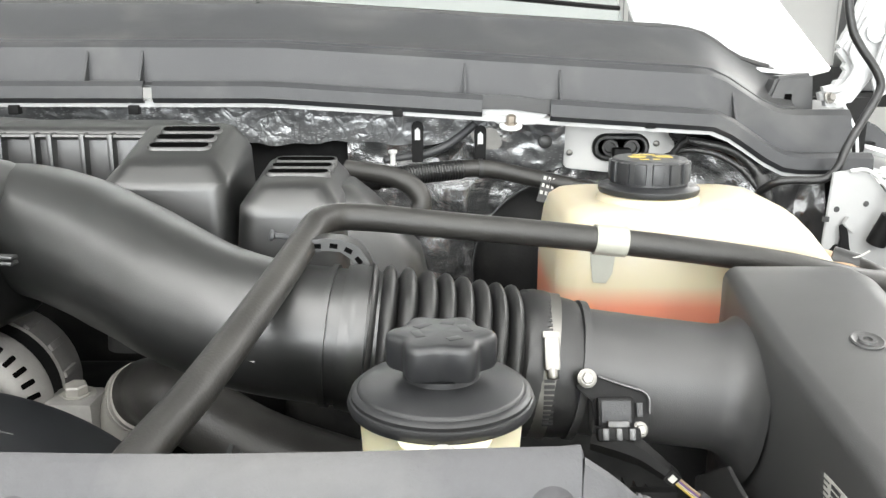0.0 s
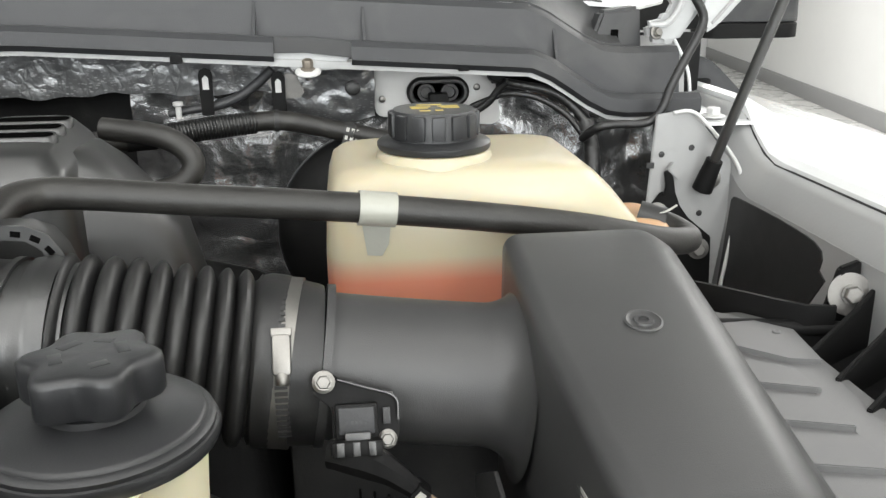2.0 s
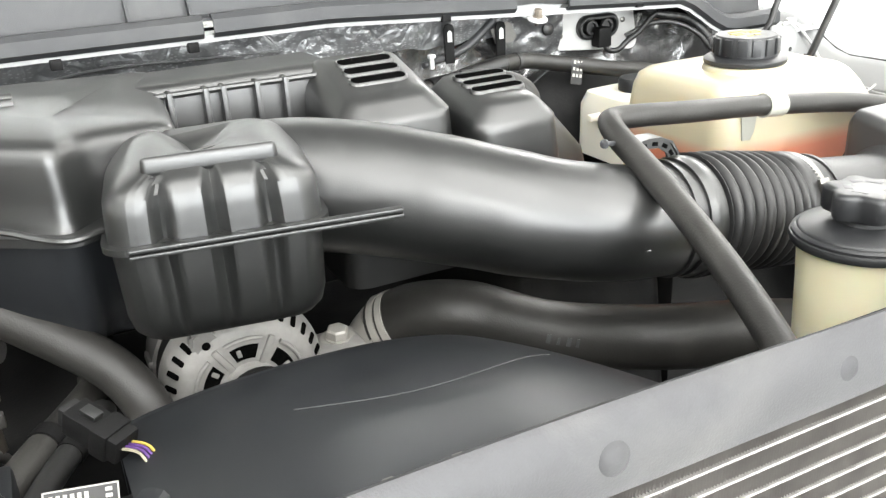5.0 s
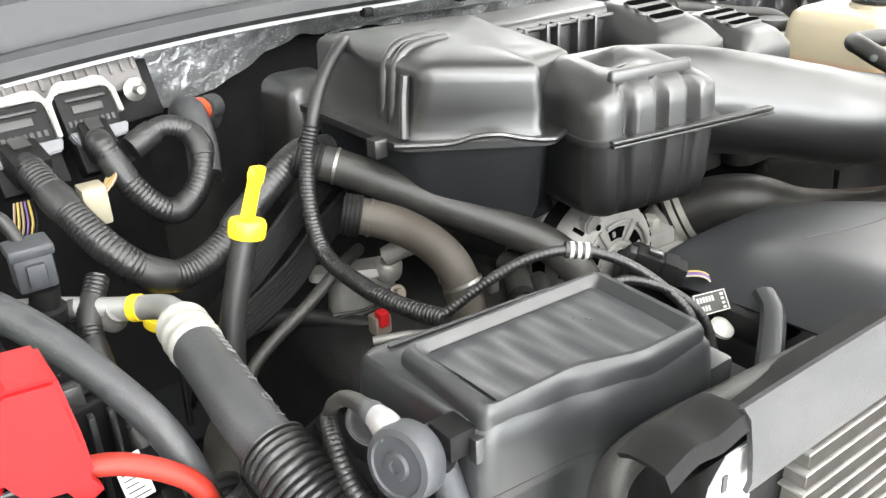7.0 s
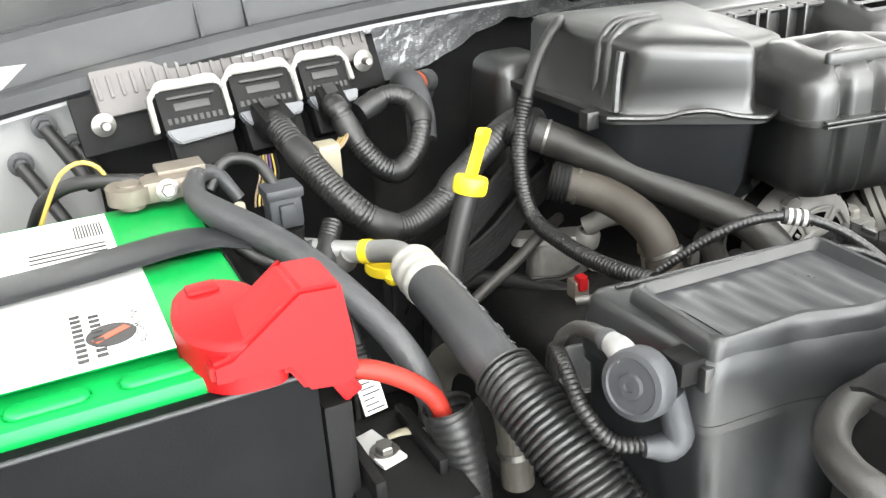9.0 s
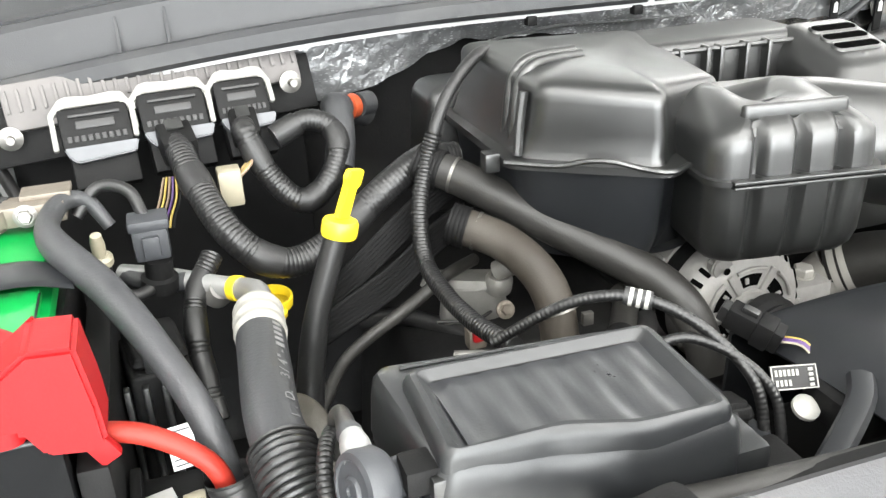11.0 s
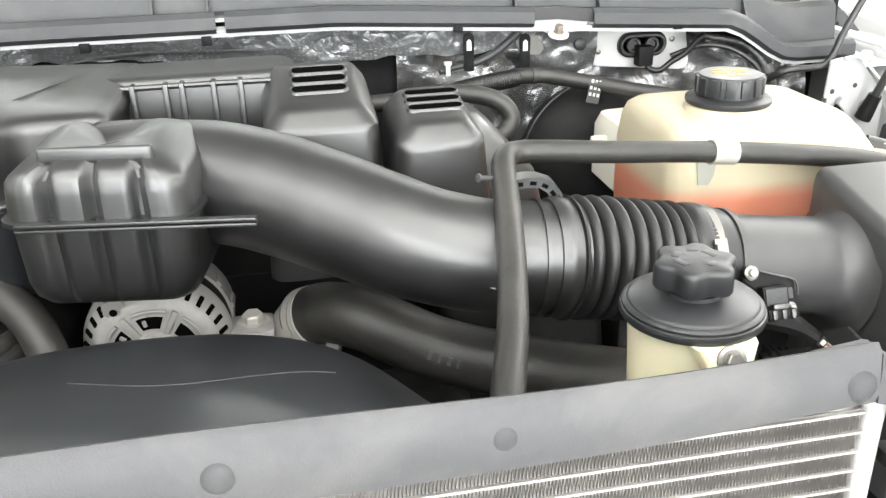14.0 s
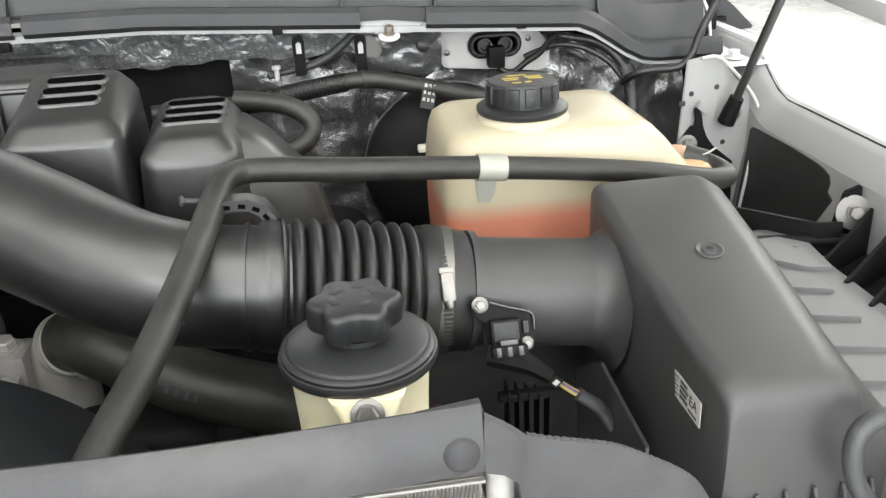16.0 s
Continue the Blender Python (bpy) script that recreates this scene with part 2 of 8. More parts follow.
SKIRT = mat("grey_skirting", (0.30, 0.30, 0.30), 0.5, var=0.1, scale=6, bump=0.1)
FINM = mat("aluminium_fin", (0.135, 0.126, 0.118), 0.6, 0.2, var=0.5, scale=30, bump=0.2, stain=0.18)
TUBEM = mat("aluminium_condenser_tube", (0.28, 0.27, 0.258), 0.45, 0.5, var=0.4, scale=40, bump=0.2)


def tank_material():
    """Milky plastic with the orange-pink coolant showing through up to its level."""
    m = mat("milky_tank_plastic", (0.40, 0.358, 0.255), 0.33, var=0.05, scale=7, bump=0.08, fine=300, sss=0.4)
    n, l = m.node_tree.nodes, m.node_tree.links
    b = n["Principled BSDF"]
    src = b.inputs["Base Color"].links[0].from_socket
    tc = n.new("ShaderNodeTexCoord")
    sp = n.new("ShaderNodeSeparateXYZ")
    l.new(tc.outputs["Object"], sp.inputs[0])
    rng = n.new("ShaderNodeMapRange")
    rng.inputs["From Min"].default_value, rng.inputs["From Max"].default_value = 1.243, 1.224
    l.new(sp.outputs["Z"], rng.inputs["Value"])
    mx = n.new("ShaderNodeMix")
    mx.data_type = "RGBA"
    mx.inputs["B"].default_value = (0.47, 0.18, 0.115, 1)
    l.new(rng.outputs["Result"], mx.inputs["Factor"])
    l.new(src, mx.inputs["A"])
    l.new(mx.outputs["Result"], b.inputs["Base Color"])
    return m


TANK = tank_material()
AMBERT = mat("amber_stained_tank_plastic", (0.46, 0.29, 0.17), 0.35, var=0.12, scale=14, bump=0.08, fine=300, sss=0.4)


# ---- mesh helpers ----
def mesh_from(bm, name, material, angle=38):
    bmesh.ops.recalc_face_normals(bm, faces=bm.faces)
    me = bpy.data.meshes.new(name)
    bm.to_mesh(me)
    bm.free()
    me.materials.append(material)
    me.polygons.foreach_set("use_smooth", [True] * len(me.polygons))
    me.set_sharp_from_angle(angle=radians(angle))
    return me


def thing(name, loc, label, category, group="", kind=""):
    ob = new(name)
    ob.location = loc
    ob.empty_display_size = 0.02
    return tagged(ob, label, category, group, kind)


def part(name, bm, material, parent, label="", angle=38):
    ob = new(name, mesh_from(bm, name, material, angle))
    ob.parent = parent
    base = parent
    shift = Vector((0, 0, 0))
    while base is not None:
        shift += base.location
        base = base.parent
    ob.location = -shift
    return tagged(ob, label)


def solo(name, bm, material, label="", category="", group="", kind="", angle=38):
    return tagged(new(name, mesh_from(bm, name, material, angle)), label, category, group, kind)


def spline(pts, step):
    """Evenly spaced points along a smooth curve through pts."""
    p = [Vector(q) for q in pts]
    p = [p[0] * 2 - p[1]] + p + [p[-1] * 2 - p[-2]]
    fine = []
    for i in range(1, len(p) - 2):
        for k in range(24):
            t = k / 24
            a, b, c, d = p[i - 1], p[i], p[i + 1], p[i + 2]
            fine.append(0.5 * ((2 * b) + (c - a) * t + (2 * a - 5 * b + 4 * c - d) * t * t + (3 * b - a - 3 * c + d) * t ** 3))
    fine.append(p[-2])
    total = sum((fine[i + 1] - fine[i]).length for i in range(len(fine) - 1))
    count = max(2, int(total / step))
    out, acc, i, seg = [fine[0].copy()], 0.0, 0, 0.0
    for k in range(1, count):
        want = total * k / count
        while acc + (fine[i + 1] - fine[i]).length < want:
            acc += (fine[i + 1] - fine[i]).length
            i += 1
        d = (fine[i + 1] - fine[i]).length
        out.append(fine[i].lerp(fine[i + 1], (want - acc) / d))
    out.append(fine[-1].copy())
    return out, total


def sweep(pts, r, n=14, step=0.006, ridge=None, flat=1.0, bm=None, cap=True, profile=None):
    """A tube through pts. r: a radius or a list along its length; ridge=(pitch, depth) for corrugation; flat squashes it upright."""
    bm = bm or bmesh.new()
    if ridge:
        step = ridge[0] / (8 if ridge[0] > 0.01 else 4)
    line, total = spline(pts, step)
    m = len(line)
    rs = r if isinstance(r, (list, tuple)) else [r, r]
    up = Vector((0, 0, 1))
    tan = (line[1] - line[0]).normalized()
    side = tan.cross(up)
    if side.length < 0.1:
        side = tan.cross(Vector((0, 1, 0)))
    side.normalize()
    rings, dist = [], 0.0
    for i in range(m):
        t2 = (line[min(i + 1, m - 1)] - line[max(i - 1, 0)]).normalized()
        q = tan.rotation_difference(t2)
        side = q @ side
        side = (side - t2 * side.dot(t2)).normalized()
        tan = t2
        nor = side.cross(tan)
        if i:
            dist += (line[i] - line[i - 1]).length
        u = i / (m - 1) * (len(rs) - 1)
        k = min(int(u), len(rs) - 2)
        f = u - k
        f = f * f * (3 - 2 * f)
        rad = rs[k] * (1 - f) + rs[k + 1] * f
        if ridge:
            rad += ridge[1] * (abs(math.cos(math.pi * dist / ridge[0])) ** 0.6 - 1)
        ring = []
        for j in range(n):
            a = 2 * math.pi * j / n
            ring.append(bm.verts.new(line[i] + side * (rad * math.cos(a)) + nor * (rad * flat * math.sin(a))))
        rings.append(ring)
    for a, b in zip(rings, rings[1:]):
        for j in range(n):
            bm.faces.new((a[j], a[(j + 1) % n], b[(j + 1) % n], b[j]))
    if cap:
        bm.faces.new(rings[0][::-1])
        bm.faces.new(rings[-1])
    return bm


def rrect(cx, cy, hw, hd, r, z, n=5, tilt=(0, 0)):
    """A rounded rectangle in plan at height z; tilt raises it by so much per metre along x and y."""
    r = min(r, hw * 0.98, hd * 0.98)
    out = []
    for sx, sy, a0 in ((1, 1, 0), (-1, 1, 90), (-1, -1, 180), (1, -1, 270)):
        for k in range(n + 1):
            a = radians(a0 + 90 * k / n)
            x = cx + sx * (hw - r) + r * math.cos(a)
            y = cy + sy * (hd - r) + r * math.sin(a)
            out.append(Vector((x, y, z + tilt[0] * (x - cx) + tilt[1] * (y - cy))))
    return out


def loft(rings, bm=None, cap=(True, True)):
    bm = bm or bmesh.new()
    vs = [[bm.verts.new(p) for p in ring] for ring in rings]
    n = len(vs[0])
    for a, b in zip(vs, vs[1:]):
        for j in range(n):
            bm.faces.new((a[j], a[(j + 1) % n], b[(j + 1) % n], b[j]))
    if cap[0]:
        bm.faces.new(vs[0][::-1])
    if cap[1]:
        bm.faces.new(vs[-1])
    return bm


def moulded(cx, cy, hw, hd, z0, z1, r=0.02, draft=0.0, edge=0.01, shift=(0, 0), tilt=(0, 0), rot=0.0, bm=None, n=5, bottom=0.004):
    """A blow-moulded box: rounded corners, sloping sides, softly rounded top and bottom edges."""
    rings = []
    for k in range(4):
        a = k / 3 * math.pi / 2
        rings.append(rrect(cx, cy, hw - bottom * (1 - math.sin(a)), hd - bottom * (1 - math.sin(a)), r, z0 + bottom * (1 - math.cos(a)), n))
    for k in range(6):
        a = k / 5 * math.pi / 2
        inset = draft + edge * (1 - math.cos(a))
        ring = rrect(cx + shift[0], cy + shift[1], hw - inset, hd - inset, max(r - inset * 0.5, 0.003), z1 - edge * (1 - math.sin(a)), n, tilt)
        rings.append(ring)
    if rot:
        m = Matrix.Translation((cx, cy, 0)) @ Matrix.Rotation(radians(rot), 4, "Z") @ Matrix.Translation((-cx, -cy, 0))
        rings = [[m @ p for p in ring] for ring in rings]
    return loft(rings, bm)


def lathe(profile, loc, axis=(0, 0, 1), n=32, bm=None, wave=None):
    """A turned shape: profile of (radius, height) along axis from loc. wave=(count, depth) makes lobes."""
    bm = bm or bmesh.new()
    m = Matrix.Translation(loc) @ Vector((0, 0, 1)).rotation_difference(Vector(axis).normalized()).to_matrix().to_4x4()
    rings = []
    for r, h in profile:
        ring = []
        for j in range(n):
            a = 2 * math.pi * j / n
            rr = max(r, 0.0002)
            if wave and r > wave[2]:
                rr = r + wave[1] * math.cos(wave[0] * a)
            ring.append(m @ Vector((rr * math.cos(a), rr * math.sin(a), h)))
        rings.append(ring)
    return loft(rings, bm)


def box(x0, x1, y0, y1, z0, z1, bev=0.002, bm=None, m=None):
    own = bmesh.new()
    bmesh.ops.create_cube(own, size=1)
    for v in own.verts:
        v.co = Vector(((x0 + x1) / 2 + v.co.x * (x1 - x0), (y0 + y1) / 2 + v.co.y * (y1 - y0), (z0 + z1) / 2 + v.co.z * (z1 - z0)))
    if bev:
        bmesh.ops.bevel(own, geom=own.edges[:], offset=bev, segments=2, affect="EDGES", profile=0.6)
    if m is not None:
        own.transform(m)
    if bm is None:
        return own
    tmp = bpy.data.meshes.new("tmp")
    own.to_mesh(tmp)
    own.free()
    bm.from_mesh(tmp)
    bpy.data.meshes.remove(tmp)
    return bm


def sheet(grid, thick=0.0, bm=None):
    """A surface from rows of points, thickened downwards along its normals."""
    bm = bm or bmesh.new()
    vs = [[bm.verts.new(p) for p in row] for row in grid]
    faces = []
    for a, b in zip(vs, vs[1:]):
        for j in range(len(a) - 1):
            faces.append(bm.faces.new((a[j], a[j + 1], b[j + 1], b[j])))
    if thick:
        bm.normal_update()
        bmesh.ops.solidify(bm, geom=faces, thickness=thick)
    return bm


def prism(poly, depth, m=None, bev=0.0, bm=None):
    """A plate: the polygon (x, z) standing in the plane y=0, given thickness along y, then placed by m."""
    own = bmesh.new()
    a = [own.verts.new((x, 0, z)) for x, z in poly]
    f = own.faces.new(a)
    ext = bmesh.ops.extrude_face_region(own, geom=[f])
    for v in [g for g in ext["geom"] if isinstance(g, bmesh.types.BMVert)]:
        v.co.y += depth
    if bev:
        bmesh.ops.bevel(own, geom=own.edges[:], offset=bev, segments=2, affect="EDGES")
    if m is not None:
        own.transform(m)
    if bm is None:
        return own
    tmp = bpy.data.meshes.new("tmp")
    own.to_mesh(tmp)
    own.free()
    bm.from_mesh(tmp)
    bpy.data.meshes.remove(tmp)
    return bm


def bolt(parent, loc, axis, r=0.006, material=None, washer=True, name="bolt"):
    prof = [(0, -0.002)]
    if washer:
        prof += [(r * 1.6, -0.002), (r * 1.6, 0.0), (r * 1.1, 0.0008)]
    bm = lathe(prof + [(r * 1.15, 0.001), (r * 1.15, 0.002)], loc, axis, 18)
    lathe([(r, 0.002), (r, r * 0.9), (r * 0.85, r * 1.05), (0, r * 1.05)], loc, axis, 6, bm)
    return part(name, bm, material or STEEL, parent, "hex bolt head with washer")


def band(parent, pts, r, width_label, material, name="clamp"):
    """A hose clamp: a thin ring round a short piece of tube."""
    return part(name, sweep(pts, r, 20, 0.004), material, parent, width_label)


def lettering(text, size, m, material, parent):
    """Printed words as a thin mesh, placed by m: x along the line, y up."""
    cu = bpy.data.curves.new("lettering", "FONT")
    cu.body, cu.size, cu.extrude = text, size, 0.0001
    tmp = new("lettering", cu)
    me = bpy.data.meshes.new_from_object(tmp.evaluated_get(bpy.context.evaluated_depsgraph_get()))
    bpy.data.objects.remove(tmp)
    bm = bmesh.new()
    bm.from_mesh(me)
    bpy.data.meshes.remove(me)
    bm.transform(m)
    return part("lettering", bm, material, parent)


def roundpoly(pts, r, z, n=5):
    """A polygon in plan (x, y) or (x, y, z) with its corners rounded."""
    out = []
    m = len(pts)
    for i in range(m):
        p = Vector((*pts[i], z)[:3])
        a, b = Vector((*pts[i - 1], z)[:3]), Vector((*pts[(i + 1) % m], z)[:3])
        u, v = (a - p), (b - p)
        d = min(r, u.length * 0.45, v.length * 0.45)
        s, e = p + u.normalized() * d, p + v.normalized() * d
        for k in range(n + 1):
            t = k / n
            out.append(s * (1 - t) ** 2 + p * 2 * t * (1 - t) + e * t * t)
    return out


def shell(layers, bm=None, n=5):
    """A moulded body lofted through rounded polygons: rows of (z, corner radius, points)."""
    return loft([roundpoly(p, r, z, n) for z, r, p in layers], bm)


def shrink(pts, k):
    c = Vector((sum(p[0] for p in pts) / len(pts), sum(p[1] for p in pts) / len(pts)))
    out = []
    for p in pts:
        d = Vector((p[0], p[1])) - c
        d = d * max(0, (d.length - k) / d.length)
        out.append((c.x + d.x, c.y + d.y, *p[2:]))
    return out


# ---- the garage round the truck ----
def slab(name, x0, x1, y0, y1, z0, z1, material, label):
    return solo(name, box(x0, x1, y0, y1, z0, z1, 0), material, label, name.split("_")[0], kind="structure")


slab("floor", -7, 9, -6, 17, -0.1, 0, CONC, "glossy white painted concrete garage floor")
slab("wall_south", -7, 9, -6.1, -6, 0, 3.5, WALLM, "plain white painted garage wall")
slab("wall_north", -7, 9, 14, 14.1, 0, 3.5, WALLM, "plain white painted garage wall")
slab("wall_west", -7.1, -7, -6, 17, 0, 3.5, WALLM, "plain white painted garage wall")
slab("ceiling", -7, 9, -6, 17, 3.5, 3.6, WALLM, "plain white garage ceiling")
win = thing("window_1", (3.5, 13.99, 1.4), "pale window with closed vertical blinds", "window", kind="structure")
part("window_frame", box(2.80, 4.25, 13.955, 14.0, 1.38, 2.05, 0.008), FLANGE, win)
part("pane", box(2.86, 4.19, 13.945, 13.955, 1.44, 1.99, 0.002), GREYL, win)
for k in range(16):
    part("blind_slat", box(2.87 + 0.082 * k, 2.94 + 0.082 * k, 13.925, 13.94, 1.45, 1.98, 0.003), PRIMER if k % 5 else PLATE, win)
part("window_sill", box(2.76, 4.29, 13.90, 14.0, 1.34, 1.385, 0.006), FLANGE, win)
east = Matrix.Translation((4.92, 6.9, 0)) @ Matrix.Rotation(radians(-10), 4, "Z")
solo("wall_east", box(0.02, 0.12, -13, 7.1, 0, 3.5, 0, m=east), WALLM, "white painted garage wall", "wall", kind="structure")
solo("baseboard", box(0, 0.02, -13, 7.1, 0, 0.17, 0.003, m=east), SKIRT, "grey skirting along the garage wall", "baseboard", kind="structure")


# ---- truck body round the engine bay ----
def cowl_y(x):
    """The cowl's front line bows forwards in the middle and back at the ends."""
    return 1.026 + 0.05 * max(0, x - 0.25) ** 2 + 0.16 * max(0, -0.75 - x) ** 2


def cowl_drop(x):
    """The cowl's front edge dips at both ends."""
    d = 0.0
    if x > -0.2:
        d = 0.031 * min(1, (x + 0.2) / 0.5)
    if x > 0.31:
        u = min(1, (x - 0.31) / 0.115)
        d += 0.0525 * u * u * (3 - 2 * u)
    if x < -0.55:
        u = min(1.2, (-0.55 - x) / 0.55)
        d = 0.045 * u * u
    return d


def strip(xs, prof):
    """A long moulding along x: prof gives (dy, z, share of the dip at the ends)."""
    return [[Vector((x, cowl_y(x) + dy, z - cowl_drop(x) * s)) for dy, z, s in prof] for x in xs]


def frange(a, b, n):
    return [a + (b - a) * i / (n - 1) for i in range(n)]


cowl = thing("cowl_panel", (-0.35, 1.1, 1.37), "dusty dark grey plastic cowl panel below the windscreen", "cowl")
XS = frange(-1.5, 0.50, 90)
part("panel", sheet(strip(XS, [(0.004, 1.3885, 1), (0.020, 1.388, 1), (0.026, 1.392, 1), (0.034, 1.432, 0.95), (0.040, 1.437, 0.95), (0.046, 1.437, 0.95)]), 0.003), GREY, cowl)
part("upper_ledge", sheet(strip(frange(-1.5, 0.436, 90), [(0.0455, 1.440, 0.95), (0.056, 1.442, 0.95), (0.075, 1.452, 0.95), (0.125, 1.476, 0.95), (0.130, 1.484, 0.95), (0.139, 1.486, 0.95), (0.146, 1.480, 0.95), (0.20, 1.476, 0.9)]), 0.003), GREY, cowl)
part("seal", sweep([(x, cowl_y(x) + 0.134, 1.487 - cowl_drop(x) * 0.95) for x in frange(-1.45, 0.43, 44)], 0.005, 8, 0.02), RUBBER, cowl, "black rubber seal")
for x0, x1 in ((-1.5, -0.347), (-0.336, 0.048), (0.128, 0.515)):
    xs = frange(x0, x1, max(8, int((x1 - x0) * 50)))
    part("rail", sheet(strip(xs, [(0.010, 1.374, 1), (0.0, 1.374, 1), (-0.004, 1.378, 1), (-0.003, 1.389, 1), (0.002, 1.393, 1), (0.008, 1.393, 1)]), 0.003), GREY, cowl)
for gx in (-0.955, -0.905, -0.42, -0.355, 0.028, 0.142, 0.352):
    y, d = cowl_y(gx), cowl_drop(gx)
    bm = bmesh.new()
    tri = [(y + 0.005, 1.390 - d), (y + 0.030, 1.390 - d), (y + 0.038, 1.434 - d), (y + 0.033, 1.434 - d)]
    for s in (-0.0015, 0.0015):
        tri_v = [bm.verts.new((gx + s, a, b)) for a, b in tri]
        bm.faces.new(tri_v)
    bm.verts.ensure_lookup_table()
    for i in range(4):
        bm.faces.new((bm.verts[i], bm.verts[(i + 1) % 4], bm.verts[4 + (i + 1) % 4], bm.verts[4 + i]))
    part("gusset", bm, GREY, cowl)
for px in (-0.62, -0.235, 0.0, 0.22):
    part("push_pin", lathe([(0.0035, 0), (0.0035, 0.001), (0.001, 0.0015), (0, 0.0015)], (px, cowl_y(px) + 0.132, 1.489 - cowl_drop(px) * 0.95), (0, -0.3, 1), 12), INK_SHADE, cowl)
# end cap of the cowl by the hinge
part("end_cap", prism([(0.406, 1.340), (0.408, 1.372), (0.418, 1.399), (0.463, 1.404), (0.468, 1.350), (0.456, 1.334)], 0.03, Matrix.Translation((0, 1.094, 0)), 0.004), GREY, cowl)
part("slot", box(0.429, 0.438, 1.0925, 1.098, 1.358, 1.378, 0.001), SHADE, cowl)

# windscreen and wiper
solo("windscreen", sheet([[(-1.6, 1.30, 1.47), (0.27, 1.30, 1.455)], [(-1.6, 2.0, 2.05), (0.20, 2.0, 2.05)]], 0.006), GLASS, "clear glass windscreen above the cowl", "windscreen", kind="structure")
solo("windscreen_pillar", sweep([(0.42, 1.26, 1.44), (0.36, 1.38, 1.53), (0.26, 1.75, 1.85), (0.20, 2.0, 2.1)], 0.045, 14, 0.05), WHITE, "white painted windscreen pillar", "pillar", kind="structure")
wiper = thing("wiper_arm", (0.1, 1.25, 1.49), "black wiper arm resting over the cowl", "wiper")
part("arm", sweep([(-0.28, 1.22, 1.500), (0.0, 1.235, 1.503), (0.25, 1.26, 1.485)], [0.009, 0.007], 8, 0.02, flat=0.5), MATTE, wiper)
part("blade", sweep([(-0.75, 1.25, 1.497), (-0.3, 1.23, 1.507)], 0.005, 8, 0.03), RUBBER, wiper)

# pressed steel bulkhead
bulk = thing("wall_firewall", (-0.3, 1.1, 1.0), "pressed steel firewall with foil heat shield", "firewall", kind="structure")
part("flange", sheet(strip(frange(-1.3, 0.50, 80), [(0.004, 1.3665, 1), (0.003, 1.3715, 1), (0.03, 1.3725, 1)]), 0.002), FLANGE, bulk, "white painted steel flange")
part("panel", sheet([[Vector((x, 1.135 + 0.02 * math.sin(x * 5), z)) for x in frange(-1.35, 0.56, 30)] for z in (0.75, 0.95, 1.15, 1.30, 1.37)], 0.004), DARK, bulk)


def wrinkle(p, amp, s):
    return amp * noise.noise(Vector((p[0] * s, p[1] * s, p[2] * s)))


def shield(x0, x1, lo, hi, ylo, yhi, nx, nz, amp, s):
    grid = []
    for j in range(nz):
        v = j / (nz - 1)
        row = []
        for i in range(nx):
            x = x0 + (x1 - x0) * i / (nx - 1)
            z = (lo(x) * (1 - v) + hi(x) * v)
            y = (ylo(x) * (1 - v) + yhi(x) * v)
            w = wrinkle((x, y, z), amp, s) + wrinkle((x, y, z), amp * 0.5, s * 2.7)
            row.append(Vector((x, y + w, z + w * 0.3)))
        grid.append(row)
    return sheet(grid, 0.002)


# upper foil blanket, its lower edge ragged; below it the dark crinkled blanket
part("heat_shield", shield(-0.775, 0.075, lambda x: 1.318 + 0.020 * min(1, max(0, -0.3 - x) / 0.2) + 0.002 * math.sin(x * 40) + 0.0012 * math.sin(x * 131) - 0.054 * min(1, max(0, -0.57 - x) / 0.16), lambda x: 1.368 - cowl_drop(x), lambda x: 1.078, lambda x: cowl_y(x) + 0.044, 110, 10, 0.004, 30), FOIL, bulk, "silver crinkled foil heat shield")
solo_glass = bpy.data.objects["windscreen"]
solo_glass.visible_shadow = False
part("heat_blanket", shield(-0.12, 0.50, lambda x: 0.95, lambda x: 1.335 - 0.6 * cowl_drop(x), lambda x: 1.10, lambda x: 1.112, 70, 40, 0.012, 16), DFOIL, bulk, "dark crinkled foil blanket")
part("folded_foil", shield(0.055, 0.153, lambda x: 1.284 + 0.003 * math.sin(x * 90), lambda x: 1.368 - cowl_drop(x), lambda x: 1.082, lambda x: cowl_y(x) + 0.041, 36, 26, 0.006, 24), CFOIL, bulk, "creased silver foil")
part("torn_foil", sweep([(-0.54, 1.062, 1.338), (-0.45, 1.06, 1.347), (-0.36, 1.058, 1.345), (-0.25, 1.062, 1.340)], [0.003, 0.005, 0.004, 0.002], 8, 0.012, flat=0.4), FOIL, bulk, "folded edge of the foil")
# grey access plate with rubber grommet
plate = part("access_plate", prism([(0.154, 1.292), (0.1565, 1.2865), (0.162, 1.2840), (0.288, 1.2715), (0.297, 1.274), (0.301, 1.281), (0.290, 1.345), (0.275, 1.366), (0.154, 1.368)], 0.004, Matrix.Translation((0, 1.094, 0)), 0.0015), PLATE, bulk, "light grey painted access plate")
part("grommet", loft([[p + Vector((0, 0, 0)) for p in [Vector((q.x, 1.0945 - d, q.y)) for q in rrect(0.2265, 1.3115, 0.036 - e, 0.0172 - e, 0.0172, 0)]] for d, e in ((0, 0), (0.006, 0), (0.009, 0.003), (0.009, 0.006), (0.004, 0.008), (0.004, 0.03))]), RUBBER, plate, "black oval rubber grommet")
for gx in (0.2125, 0.2395):
    part("socket", lathe([(0.010, 0), (0.010, 0.006), (0.007, 0.006), (0.006, 0.002), (0, 0.002)], (gx, 1.0905, 1.3115), (0, -1, 0), 16), INK_SHADE, plate)
